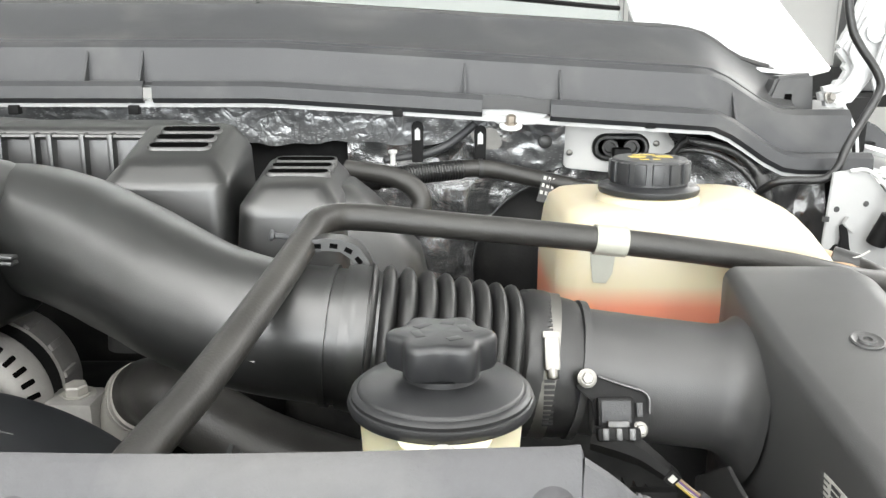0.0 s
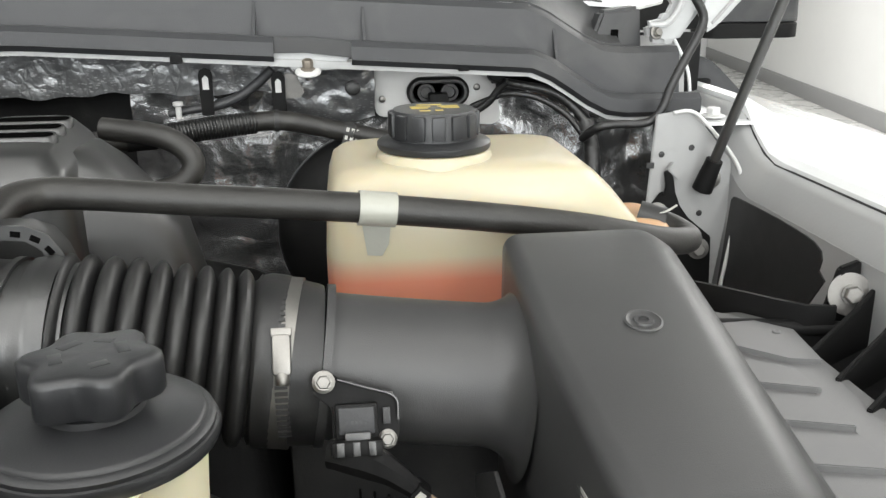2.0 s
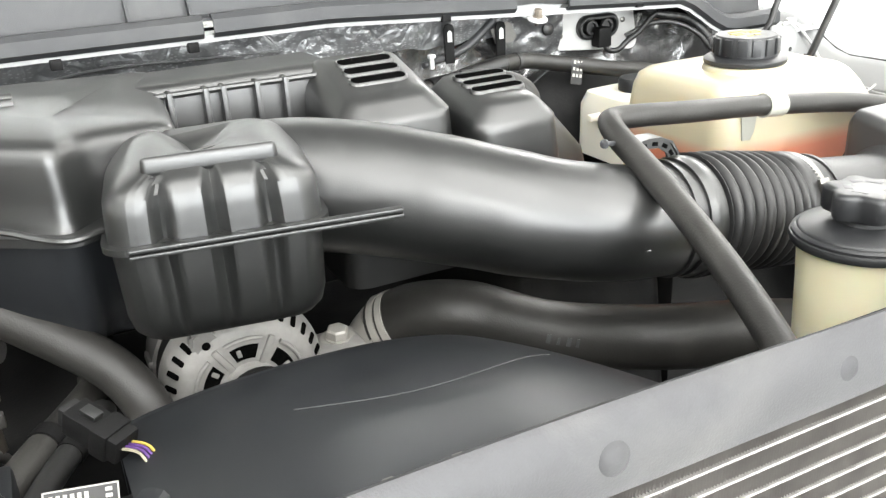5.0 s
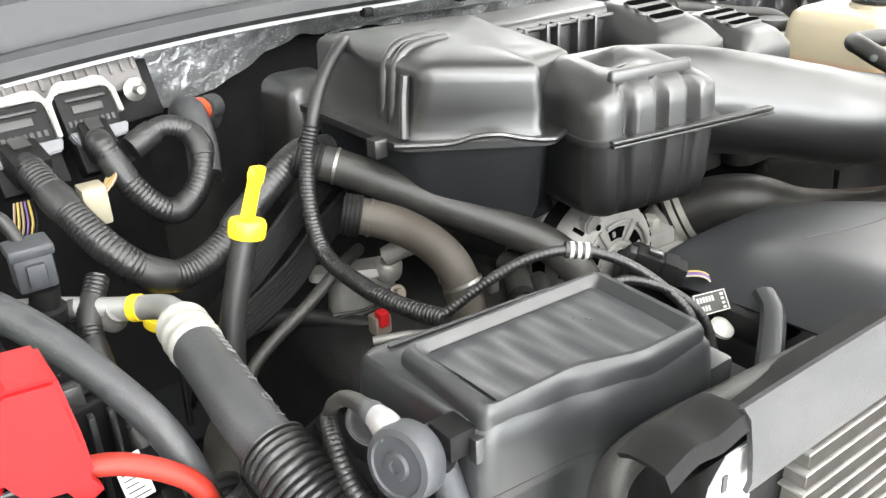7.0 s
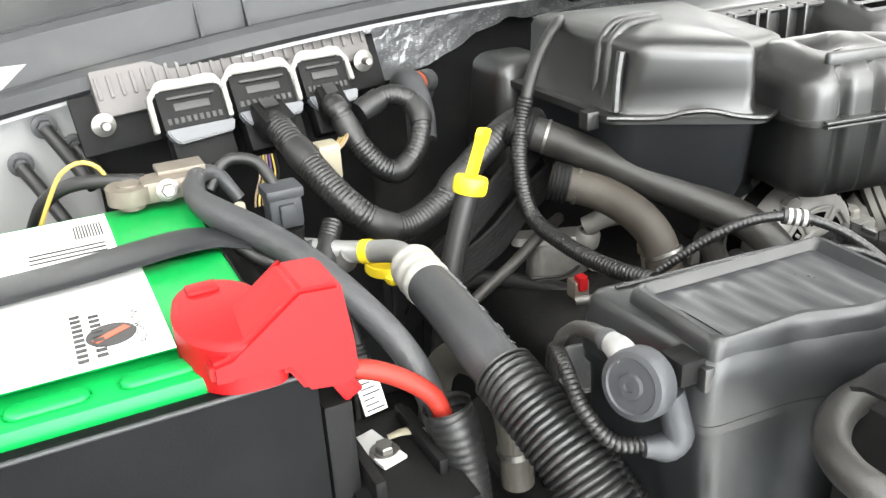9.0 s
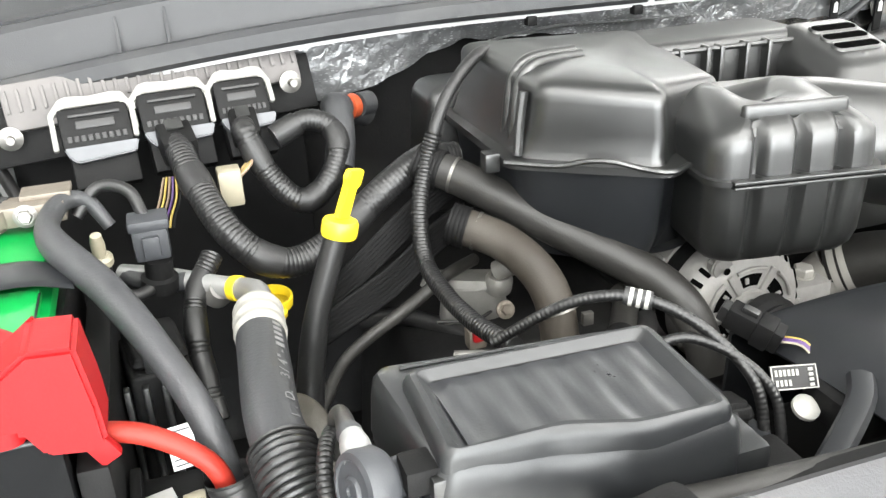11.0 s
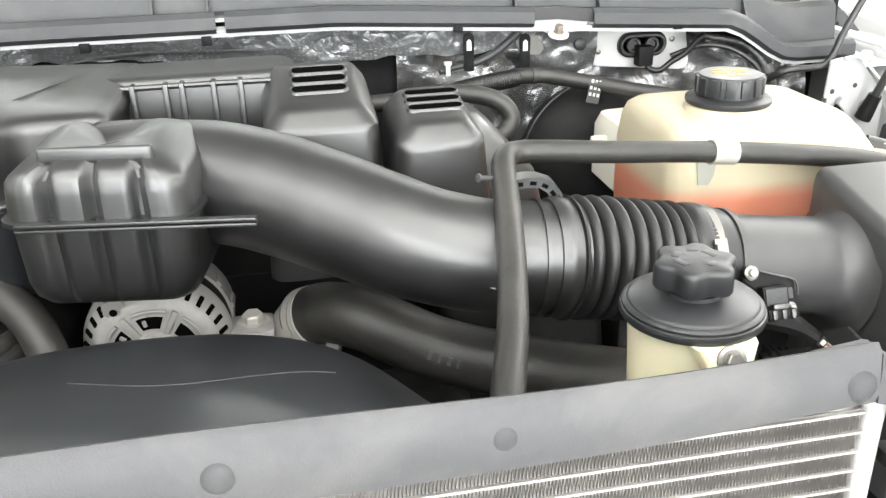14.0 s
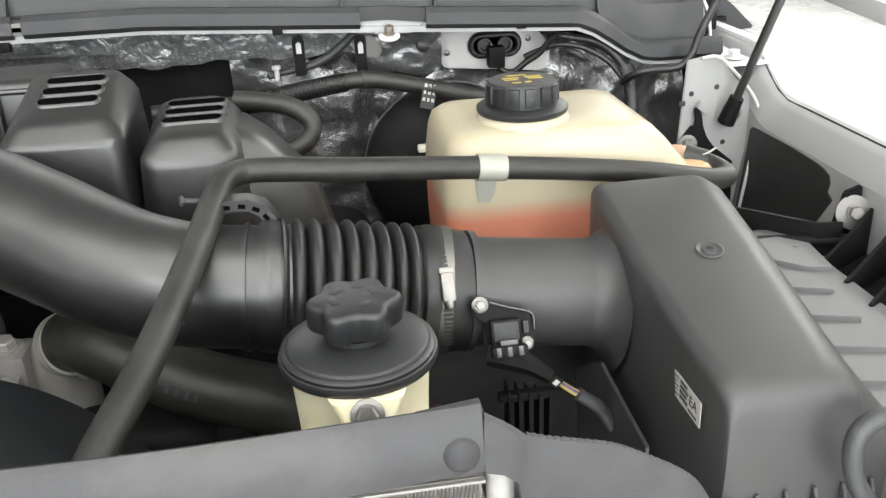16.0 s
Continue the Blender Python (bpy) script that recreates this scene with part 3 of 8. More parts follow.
for bx, bz in ((0.1625, 1.3045), (0.272, 1.316)):
    part("rivet", lathe([(0.004, 0), (0.004, 0.001), (0.002, 0.002), (0, 0.002)], (bx, 1.0925, bz), (0, -1, 0), 12), STEEL, plate)
# white tab with its bolt between the rails
tab = part("tab", prism([(0.044, 1.3650), (0.080, 1.3650), (0.127, 1.3590), (0.1212, 1.3525), (0.1130, 1.3458), (0.0944, 1.3450), (0.0685, 1.3455), (0.0571, 1.3535), (0.0494, 1.3570), (0.044, 1.3600)], 0.003, Matrix.Translation((0, 1.033, 0)), 0.001), FLANGE, bulk, "white painted steel tab")
part("gap_strip", prism([(0.040, 1.3640), (0.080, 1.3640), (0.132, 1.3575), (0.132, 1.3740), (0.080, 1.3810), (0.040, 1.3810)], 0.004, Matrix.Translation((0, 1.026, 0)), 0.001), RUBBER, cowl, "dark strip between the rails")
part("tab_washer", lathe([(0, -0.001), (0.0132, -0.001), (0.0136, 0.0005), (0.0125, 0.002), (0.006, 0.003), (0, 0.003)], (0.082, 1.0255, 1.3445), (0, -0.30, 1), 24), PLATE, tab, "white plastic washer")
part("tab_bolt", lathe([(0, 0.002), (0.0072, 0.002), (0.0076, 0.004), (0.0056, 0.005), (0.0056, 0.0125), (0.0048, 0.0135), (0, 0.0135)], (0.082, 1.0255, 1.3445), (0, -0.30, 1), 6), BRASSY, tab, "dull bolt head")
part("tab_stud", lathe([(0, -0.009), (0.0025, -0.009), (0.0025, 0.0), (0, 0.0)], (0.082, 1.0255, 1.3445), (0, -0.30, 1), 10), STEEL, tab)
# black clips on the foil
for cx, cz in ((-0.029, 1.330), (0.048, 1.325)):
    clip = thing("hose_clip", (cx, 1.07, cz - 0.02), "black metal clip with a slotted hole on the foil", "clip", "clips on the firewall")
    part("strap", prism([(cx - 0.0065, cz - 0.034), (cx + 0.0065, cz - 0.034), (cx + 0.0075, cz + 0.010), (cx + 0.0055, cz + 0.015), (cx, cz + 0.017), (cx - 0.0055, cz + 0.015), (cx - 0.0075, cz + 0.010)], 0.003, Matrix.Translation((0, 1.062, 0)), 0.0006), MATTE, clip)
    part("hole", prism([(cx - 0.0032, cz - 0.006), (cx + 0.0032, cz - 0.006), (cx + 0.0032, cz + 0.006), (cx, cz + 0.009), (cx - 0.0032, cz + 0.006)], 0.001, Matrix.Translation((0, 1.0606, 0))), PLATE, clip, "bright slotted hole")

grom = thing("firewall_grommet", (0.129, 1.07, 1.321), "black rubber plug in the foil blanket", "grommet")
part("button", lathe([(0, 0.003), (0.005, 0.003), (0.0085, 0.0015), (0.009, -0.002), (0, -0.002)], (0.129, 1.072, 1.321), (0, -1, 0.1), 20), RUBBER, grom)
tabp = thing("foil_bracket", (0.055, 1.06, 1.31), "pale grey triangular bracket over the foil", "bracket")
part("plate", prism([(0.036, 1.331), (0.060, 1.340), (0.068, 1.336), (0.076, 1.318), (0.070, 1.312), (0.043, 1.311)], 0.003, Matrix.Translation((0, 1.0672, 0)), 0.001), DULL, tabp)
fstud = thing("firewall_stud", (-0.059, 1.055, 1.304), "pale threaded stud below the foil edge", "stud")
part("pin", lathe([(0, 0), (0.0032, 0), (0.0032, 0.013), (0.0055, 0.0145), (0.0055, 0.018), (0, 0.019)], (-0.059, 1.056, 1.294), (0, 0, 1), 12), PLATE, fstud)
diag = thing("firewall_lead", (0.0, 1.05, 1.31), "dark sleeved lead slanting up the foil", "cable")
part("sleeve", sweep([(-0.070, 1.058, 1.299), (-0.045, 1.068, 1.302), (-0.020, 1.072, 1.305), (0.006, 1.073, 1.315), (0.026, 1.073, 1.329), (0.042, 1.070, 1.343)], [0.004, 0.0048, 0.0055, 0.0055, 0.005], 12, 0.005), TAPEWRAP, diag)
for cx, cz in ((-0.051, 1.3625), (0.247, 1.349), (-0.36, 1.3645), (-0.50, 1.3645)):
    rc = thing("rail_clip", (cx, 1.03, cz), "small black clip under the cowl rail", "clip", "clips under the cowl rail")
    part("body", box(cx - 0.006, cx + 0.006, 1.022, 1.034, cz - 0.007, cz + 0.004, 0.0015), MATTE, rc)

# underside: dark splash shields that close the bay below
solo("splash_shield", box(-1.32, 0.62, 0.30, 1.14, 0.78, 0.80, 0.002), DARK, "black splash shield under the engine", "shield", kind="structure")
solo("radiator_wall", box(-0.75, 0.05, 0.345, 0.385, 0.80, 1.236, 0.003), DARK, "dark radiator core behind the condenser", "radiator", kind="structure")

# right inner fender: side plate by the firewall, wing panel with its black opening, white skin outside
wing = thing("fender", (0.55, 0.7, 1.0), "white painted front wing with pale grey inner panel", "fender", kind="structure")


def edge_z(y):
    """The height of the wing's inner flange, rising to the cowl."""
    return 1.246 + 1.98 * min(max(0, y - 0.93), 0.085) ** 1.5 - 0.25 * max(0, 0.62 - y)


ys = frange(0.15, 1.16, 40)
part("inner_panel", sheet([[Vector((0.536, y, max(0.8, edge_z(y) - d))) for y in ys] for d in (0.45, 0.25, 0.12, 0.06, 0.030)], 0.003), PRIMER, wing, "pale grey inner panel")
part("flange", sheet([[Vector((0.536 + dx, y, edge_z(y) + dz)) for y in ys] for dx, dz in ((0, -0.031), (0.002, -0.026), (0.014, -0.004), (0.018, 0.0), (0.024, 0.001))], 0.003), PRIMER, wing, "pale grey flange")
part("outer_skin", sheet([[Vector((0.562 + dx, y, edge_z(y) * (1 - min(1, dx / 0.07)) + min(1, dx / 0.07) * min(edge_z(y), 1.252) + dz)) for y in frange(-0.2, 1.45, 50)] for dx, dz in ((0, -0.004), (0.001, 0.008), (0.006, 0.013), (0.04, 0.014), (0.13, 0.014), (0.165, 0.008), (0.19, -0.012), (0.205, -0.06), (0.215, -0.4))], 0.003), WHITE, wing, "glossy white outer skin")
part("gap", sweep([(0.560, y, edge_z(y) + 0.004) for y in frange(0.2, 1.0, 24)], 0.0016, 8, 0.02), INK_SHADE, wing, "dark gap along the flange")
part("bump_stop_hole", box(-0.010, 0.010, -0.007, 0.007, -0.0006, 0.0006, 0, m=Matrix.Translation((0.604, 0.904, edge_z(0.904) + 0.0155)) @ Matrix.Rotation(radians(40), 4, "Z")), INK_SHADE, wing, "small black plate for the shade in a square hole")
side = part("side_plate", prism([(0.43, 0.95), (0.44, 1.20), (0.445, 1.298), (0.478, 1.303), (0.495, 1.290), (0.532, 1.247), (0.537, 1.212), (0.524, 1.107), (0.505, 0.95)], 0.004, Matrix.Translation((0, 0.972, 0)), 0.001), PRIMER, wing, "pale grey side plate")
part("rim", sweep([(0.462, 0.968, 1.3005), (0.480, 0.966, 1.302), (0.497, 0.964, 1.289), (0.533, 0.960, 1.246), (0.5385, 0.958, 1.212), (0.526, 0.956, 1.107), (0.51, 0.956, 0.98)], 0.0022, 10, 0.006), PLATE, side, "bright folded rim")
part("top_ledge", sheet([[(x, y, 1.286 + 0.02 * (y - 1.0)) for x in (0.50, 0.52, 0.545, 0.585)] for y in (0.985, 1.02, 1.06, 1.15)], 0.003), WHITE, wing, "white painted ledge")
bolt(wing, (0.5243, 1.010, 1.290), (0, 0, 1), 0.008, PLATE)
for hx, hz in ((0.453, 1.2557), (0.5007, 1.1886), (0.486, 1.262)):
    part("hole", lathe([(0.0035, 0), (0, 0.0004)], (hx, 0.9715, hz), (0, -1, 0), 10), INK_SHADE, side)
part("hinge_pocket", sheet([[(0.452, 1.10, 1.302), (0.49, 1.112, 1.300), (0.534, 1.12, 1.298)], [(0.462, 1.12, 1.335), (0.495, 1.13, 1.335), (0.538, 1.135, 1.330)], [(0.470, 1.125, 1.368), (0.495, 1.135, 1.368), (0.520, 1.14, 1.366)]], 0.003), PRIMER, wing)
part("pocket_edge", sweep([(0.545, 1.125, 1.292), (0.540, 1.13, 1.328), (0.521, 1.136, 1.366)], 0.0022, 8, 0.006), WHITE, wing, "white pocket edge")
part("cowl_corner", sheet([[(0.29, 1.21, 1.436), (0.36, 1.18, 1.418), (0.42, 1.15, 1.406), (0.47, 1.12, 1.402)], [(0.28, 1.30, 1.47), (0.37, 1.27, 1.452), (0.46, 1.23, 1.432), (0.53, 1.20, 1.405)], [(0.21, 2.0, 2.05), (0.30, 1.95, 1.95), (0.46, 1.8, 1.7), (0.56, 1.7, 1.6)]], 0.004), WHITE, wing, "white painted cowl corner and pillar foot")

# the open bonnet overhead
hood = thing("bonnet", (-0.35, 1.15, 1.55), "open white truck bonnet with pressed inner frame", "bonnet")
HM = Matrix.Translation((-0.35, 1.14, 1.575)) @ Matrix.Rotation(radians(112), 4, "X")
part("skin", sheet([[HM @ Vector((x, y, -0.03 + 0.05 * (x / 0.9) ** 2)) for x in frange(-0.95, 0.95, 20)] for y in frange(0, 1.05, 12)], 0.004), WHITE, hood)
for rx in (-0.9, -0.62, -0.40, -0.2, 0.0, 0.2, 0.40, 0.62, 0.9):
    part("rib", moulded(rx, 0.52, 0.035, 0.50, -0.005, 0.035, 0.02, 0.006, 0.01), WHITE, hood)
    hood.children[-1].data.transform(HM)
for ry in (0.02, 0.36, 0.70, 1.02):
    part("cross_rib", moulded(0, ry, 0.93, 0.035, -0.005, 0.030, 0.02, 0.006, 0.01), WHITE, hood)
    hood.children[-1].data.transform(HM)
# added liner out of view, its dark tone set for reflections on the covers
part("liner", sheet([[HM @ Vector((x, y, 0.0 + 0.05 * (x / 0.9) ** 2)) for x in frange(-0.9, 0.9, 10)] for y in frange(0.05, 1.0, 6)], 0.003), LINER, hood)


# ---- coolant expansion tank ----
tank = thing("coolant_tank", (0.21, 0.77, 1.10), "milky yellow plastic coolant tank, pink coolant in the lower part", "tank")
bm = bmesh.new()
rings = []
for z, x0, x1, y0, y1, r in ((1.115, 0.105, 0.325, 0.712, 0.86, 0.02), (1.12, 0.100, 0.335, 0.706, 0.865, 0.022), (1.20, 0.097, 0.352, 0.702, 0.868, 0.024), (1.245, 0.097, 0.350, 0.702, 0.868, 0.024), (1.262, 0.098, 0.337, 0.702, 0.868, 0.024), (1.285, 0.101, 0.318, 0.705, 0.866, 0.024), (1.298, 0.105, 0.305, 0.709, 0.862, 0.024), (1.304, 0.112, 0.297, 0.715, 0.855, 0.024), (1.307, 0.124, 0.285, 0.72, 0.842, 0.02), (1.3075, 0.15, 0.26, 0.75, 0.82, 0.02)):
    rings.append(rrect((x0 + x1) / 2, (y0 + y1) / 2, (x1 - x0) / 2, (y1 - y0) / 2, r, z, 6))
body = part("body", loft(rings, bm), TANK, tank, "milky yellow plastic body with pink coolant")
part("shoulder", moulded(0.350, 0.765, 0.038, 0.052, 1.12, 1.254, 0.02, 0.010, 0.018), AMBERT, body, "amber stained outlet shoulder")
part("filler_neck", lathe([(0.047, -0.004), (0.045, 0.003), (0.0435, 0.0050), (0.0425, 0.0062), (0.034, 0.008), (0.029, 0.016)], (0.184, 0.762, 1.307), n=36), TANK, tank)
cap = part("cap", lathe([(0.0, 0.0), (0.0435, 0.0), (0.0445, 0.002), (0.0445, 0.005), (0.0425, 0.0065), (0.0338, 0.0085), (0.0338, 0.013), (0.0334, 0.0275), (0.0316, 0.030), (0.0, 0.0304)], (0.184, 0.762, 1.3142), n=48), CAPBLK, tank, "charcoal ribbed pressure cap")
for k in range(14):
    a = 2 * math.pi * (k + 0.5) / 14
    m = Matrix.Translation((0.184, 0.762, 1.3245)) @ Matrix.Rotation(a, 4, "Z")
    part("rib", box(0.0305, 0.0356, -0.0052, 0.0052, 0, 0.0180, 0.0014, m=m), CAPBLK, cap)
for sx, sy, w, h in ((-0.010, 0.006, 0.016, 0.0035), (0.012, 0.008, 0.016, 0.004), (0.013, 0.001, 0.014, 0.0035), (-0.011, -0.001, 0.013, 0.003), (0.003, -0.012, 0.006, 0.004), (-0.008, -0.013, 0.008, 0.003), (-0.002, 0.016, 0.02, 0.0025)):
    part("print", box(0.184 + sx - w / 2, 0.184 + sx + w / 2, 0.762 + sy - h / 2, 0.762 + sy + h / 2, 1.3442, 1.3450, 0), INKY, cap, "yellow warning print")

hose = thing("vent_hose", (0.0, 0.6, 1.25), "thin dusty black rubber vent hose bent over the intake", "hose")
HP = [(-0.172, 0.335, 1.222), (-0.155, 0.388, 1.243), (-0.138, 0.44, 1.258), (-0.121, 0.505, 1.277), (-0.106, 0.575, 1.296), (-0.098, 0.617, 1.307), (-0.092, 0.638, 1.313), (-0.077, 0.655, 1.313), (-0.045, 0.655, 1.3115), (0.015, 0.657, 1.305), (0.075, 0.664, 1.298), (0.134, 0.672, 1.290), (0.21, 0.676, 1.280), (0.28, 0.682, 1.268), (0.345, 0.692, 1.252), (0.372, 0.705, 1.246), (0.382, 0.725, 1.243), (0.375, 0.745, 1.246), (0.352, 0.757, 1.252)]
part("tube", sweep(HP, [0.0115, 0.0110, 0.0105, 0.0105, 0.0105], 18, 0.005), HOSE, hose)
part("clamp", sweep([(0.366, 0.750, 1.249), (0.357, 0.755, 1.251)], 0.0125, 18, 0.004), STEEL, hose, "spring steel hose clamp")
part("clamp_ears", sweep([(0.353, 0.748, 1.2575), (0.362, 0.744, 1.2575), (0.370, 0.742, 1.2590), (0.379, 0.742, 1.2640)], 0.0016, 8, 0.003, flat=0.5), TAGW, hose, "pale clamp tangs")
part("end_collar", sweep([(0.372, 0.7475, 1.2470), (0.352, 0.757, 1.252)], 0.0132, 18, 0.004), RUBBER, hose)
part("tape", sweep([(0.121, 0.6715, 1.2915), (0.134, 0.6725, 1.290), (0.147, 0.673, 1.2885)], 0.0122, 20, 0.003), TAPE, hose, "white tape band round the hose")
part("tape_tail", prism([(0.122, 1.284), (0.146, 1.281), (0.143, 1.255), (0.138, 1.246), (0.127, 1.247)], 0.0012, Matrix.Translation((0, 0.7005, 0))), TAPE, hose, "loose tail of the tape")
HANG = [(-0.096, 1.3115), (-0.084, 1.3128), (-0.072, 1.312), (-0.060, 1.307), (-0.053, 1.297), (-0.0495, 1.287), (-0.0490, 1.2785)]
INNER = [(-0.096, 1.3020), (-0.084, 1.3035), (-0.073, 1.3025), (-0.065, 1.2970), (-0.0610, 1.2890), (-0.0592, 1.2840), (-0.0590, 1.2785)]
hang = part("hanger", prism(HANG + INNER[::-1], 0.0025, Matrix.Translation((0, 0.597, -0.003)), 0), BLACK, hose, "black plastic slotted hose hanger")
part("edge_band", sheet([[Vector((x, y, z - 0.003)) for x, z in HANG] for y in (0.5955, 0.6125)], 0.0022), BLACK, hang)
for k in range(5):
    p = Vector((*HANG[k], 0)).lerp(Vector((*HANG[k + 1], 0)), 0.55).lerp(Vector((*INNER[k], 0)).lerp(Vector((*INNER[k + 1], 0)), 0.55), 0.58)
    part("slot", box(-0.0028, 0.0028, -0.0006, 0.0006, -0.0017, 0.0017, 0.0004, m=Matrix.Translation((p.x, 0.5968, p.y - 0.003)) @ Matrix.Rotation(radians((0, 8, 28, 52, 75)[k]), 4, "Y")), SHADE, hang, "black plate for the shade in a slot")
part("stem", box(-0.0605, -0.0480, 0.596, 0.612, 1.264, 1.281, 0.002), BLACK, hang)
part("hanger_pin", lathe([(0.0022, 0), (0.0022, 0.012), (0.004, 0.013), (0.004, 0.015), (0, 0.016)], (-0.110, 0.610, 1.307), (-0.9, -0.3, 0.2), 10), TAPEWRAP, hose)

# added box that keeps the gap below the tank dark
part("lower_bracket", box(0.06, 0.36, 0.72, 0.88, 0.82, 1.105, 0.006), DARK, tank, "added dark box that fills the gap below the tank")

# ---- power steering reservoir ----
ps = thing("power_steering_reservoir", (0, 0.447, 1.15), "cream plastic fluid reservoir with black lid and lobed cap", "reservoir")
part("body", lathe([(0.0, -0.10), (0.040, -0.10), (0.042, -0.08), (0.044, -0.03), (0.0455, -0.006), (0.0475, 0.0), (0.0475, 0.004), (0, 0.004)], (-0.0015, 0.4485, 1.249), n=40), CREAM, ps)
lid = part("lid", lathe([(0.0, 0), (0.0515, 0.0), (0.0525, 0.003), (0.0515, 0.006), (0.0505, 0.0065), (0.0505, 0.0085), (0.049, 0.010), (0.047, 0.0105), (0.0465, 0.0118), (0.045, 0.0128), (0.030, 0.0155), (0.0215, 0.017), (0.021, 0.020), (0, 0.020)], (-0.0015, 0.4485, 1.250), n=56), CAPBLK, ps, "round black lid with a stepped rim")
pcap = part("cap", lathe([(0.0, 0.0), (0.020, 0.0), (0.0205, 0.004), (0.0265, 0.005), (0.0278, 0.007), (0.0278, 0.0205), (0.0272, 0.0228), (0.0255, 0.0242), (0.0228, 0.0248), (0.0, 0.025)], (-0.0015, 0.4500, 1.2672), (0.0, 0.0, 1), n=84, wave=(6, 0.0030, 0.022)), CAPBLK, ps, "black lobed screw cap")
for a, w in ((20, 0.012), (75, 0.008), (140, 0.010), (200, 0.011), (300, 0.008)):
    m = Matrix.Translation((-0.0015, 0.450, 1.2918)) @ Matrix.Rotation(radians(a), 4, "Z")
    part("emboss", box(0.011, 0.0165, -w / 2, w / 2, 0, 0.0005, 0.0002, m=m), CAPBLK, pcap)
part("flange", shell([(1.218, 0.004, [(-0.010, 0.405), (-0.010, 0.395), (0.010, 0.395), (0.010, 0.405)]), (1.236, 0.006, [(-0.018, 0.408), (-0.016, 0.386), (0.016, 0.386), (0.018, 0.408)]), (1.250, 0.006, [(-0.027, 0.412), (-0.021, 0.392), (0.021, 0.392), (0.027, 0.412)])]), CREAM, ps)
bolt(ps, (-0.001, 0.3868, 1.2440), (0, -1, 0.45), 0.0066, STEEL)

# ---- air cleaner ----
air = thing("air_cleaner_box", (0.33, 0.5, 0.95), "grained dark grey plastic air cleaner housing", "air cleaner")
rings = []
# raised duct: flat sloping top with a crisp inner edge, rolling over on its outer side
for y, xl, xr, zt, rr in ((0.650, 0.226, 0.300, 1.258, 0.008), (0.647, 0.220, 0.310, 1.270, 0.010), (0.640, 0.216, 0.316, 1.2775, 0.011), (0.625, 0.215, 0.319, 1.2765, 0.011), (0.53, 0.215, 0.317, 1.257, 0.011), (0.44, 0.221, 0.312, 1.2385, 0.011), (0.402, 0.2245, 0.309, 1.2305, 0.012), (0.391, 0.226, 0.308, 1.2265, 0.012), (0.3855, 0.227, 0.307, 1.220, 0.012), (0.3825, 0.2275, 0.306, 1.209, 0.011), (0.381, 0.2275, 0.306, 1.18, 0.009), (0.379, 0.2275, 0.306, 1.02, 0.009)):
    pts = [Vector((xl - 0.002, y, 1.015)), Vector((xl - 0.001, y, 1.14))]
    for k in range(7):
        a = math.pi - k / 6 * math.pi / 2
        pts.append(Vector((xl + rr + rr * math.cos(a), y, zt - rr + rr * math.sin(a))))
    for k in range(9):
        a = math.pi / 2 - k / 8 * math.pi * 0.38
        pts.append(Vector((xr - 0.012 + 0.030 * math.cos(a), y, zt - 0.030 + 0.030 * math.sin(a))))
    pts.append(Vector((xr + 0.050, y, min(zt - 0.03, 1.176))))
    pts.append(Vector((xr + 0.052, y, 1.015)))
    rings.append(pts)
part("duct", loft(rings), AIRBOX, air)
part("drive_screw", lathe([(0.0, 0.0005), (0.0112, 0.0005), (0.0112, 0.0012), (0.010, 0.0018), (0.0085, 0.0010), (0.006, 0.0010), (0.0055, 0.0022), (0.003, 0.0022), (0.003, 0.001), (0, 0.001)], (0.276, 0.530, 1.2565), (0.0, -0.2, 1), 24), AIRBOX, air, "recessed round fastener")
FLARE = [0.0455 + 0.022 * (1 - math.sqrt(max(0, 1 - max(0, (s - 0.80) / 0.2) ** 2))) for s in frange(0, 1, 90)]
part("outlet", sweep([(0.094, 0.590, 1.2135), (0.125, 0.590, 1.209), (0.16, 0.590, 1.2045), (0.19, 0.590, 1.201), (0.2158, 0.589, 1.1985)], FLARE, 60, 0.0015), AIRBOX, air, "round air outlet tube flaring into the housing")
part("outlet_lip", sweep([(0.092, 0.590, 1.2137), (0.097, 0.590, 1.213)], 0.0505, 40, 0.003), AIRBOX, air)
tray = part("tray", box(0.345, 0.464, 0.30, 0.745, 1.02, 1.168, 0.006), AIRLID, air, "dusty grey filter tray")
part("tray_rim", sheet([[Vector((x, y, z)) for x, y in ((0.36, 0.800), (0.395, 0.785), (0.43, 0.752), (0.458, 0.722), (0.478, 0.703), (0.502, 0.698))] for z in (1.15, 1.176, 1.1865)], 0.004), MATTE, air, "black rim along the back of the tray")
part("back_shelf", box(0.345, 0.40, 0.735, 0.78, 1.10, 1.162, 0.004), MATTE, air)
# stepped terraces of the tray, each ending in a low step with a small slot
EDGE = [(0.397, 0.673, 0.433, 0.639), (0.390, 0.613, 0.431, 0.592), (0.382, 0.559, 0.425, 0.541), (0.375, 0.506, 0.420, 0.491), (0.368, 0.455, 0.416, 0.442), (0.362, 0.405, 0.412, 0.394)]
part("rear_deck", loft([[Vector((0.345, 0.745, z)), Vector((0.405, 0.745, z)), Vector((0.462, 0.69, z)), Vector((0.455, 0.635, z)), Vector((0.433, 0.640, z)), Vector((0.397, 0.674, z)), Vector((0.345, 0.70, z))] for z in (1.150, 1.1725)]), AIRLID, tray)
part("deck_screw", lathe([(0, 0), (0.0035, 0), (0.0035, 0.001), (0.002, 0.0016), (0, 0.001)], (0.446, 0.686, 1.1725), n=12), AIRLID, tray)
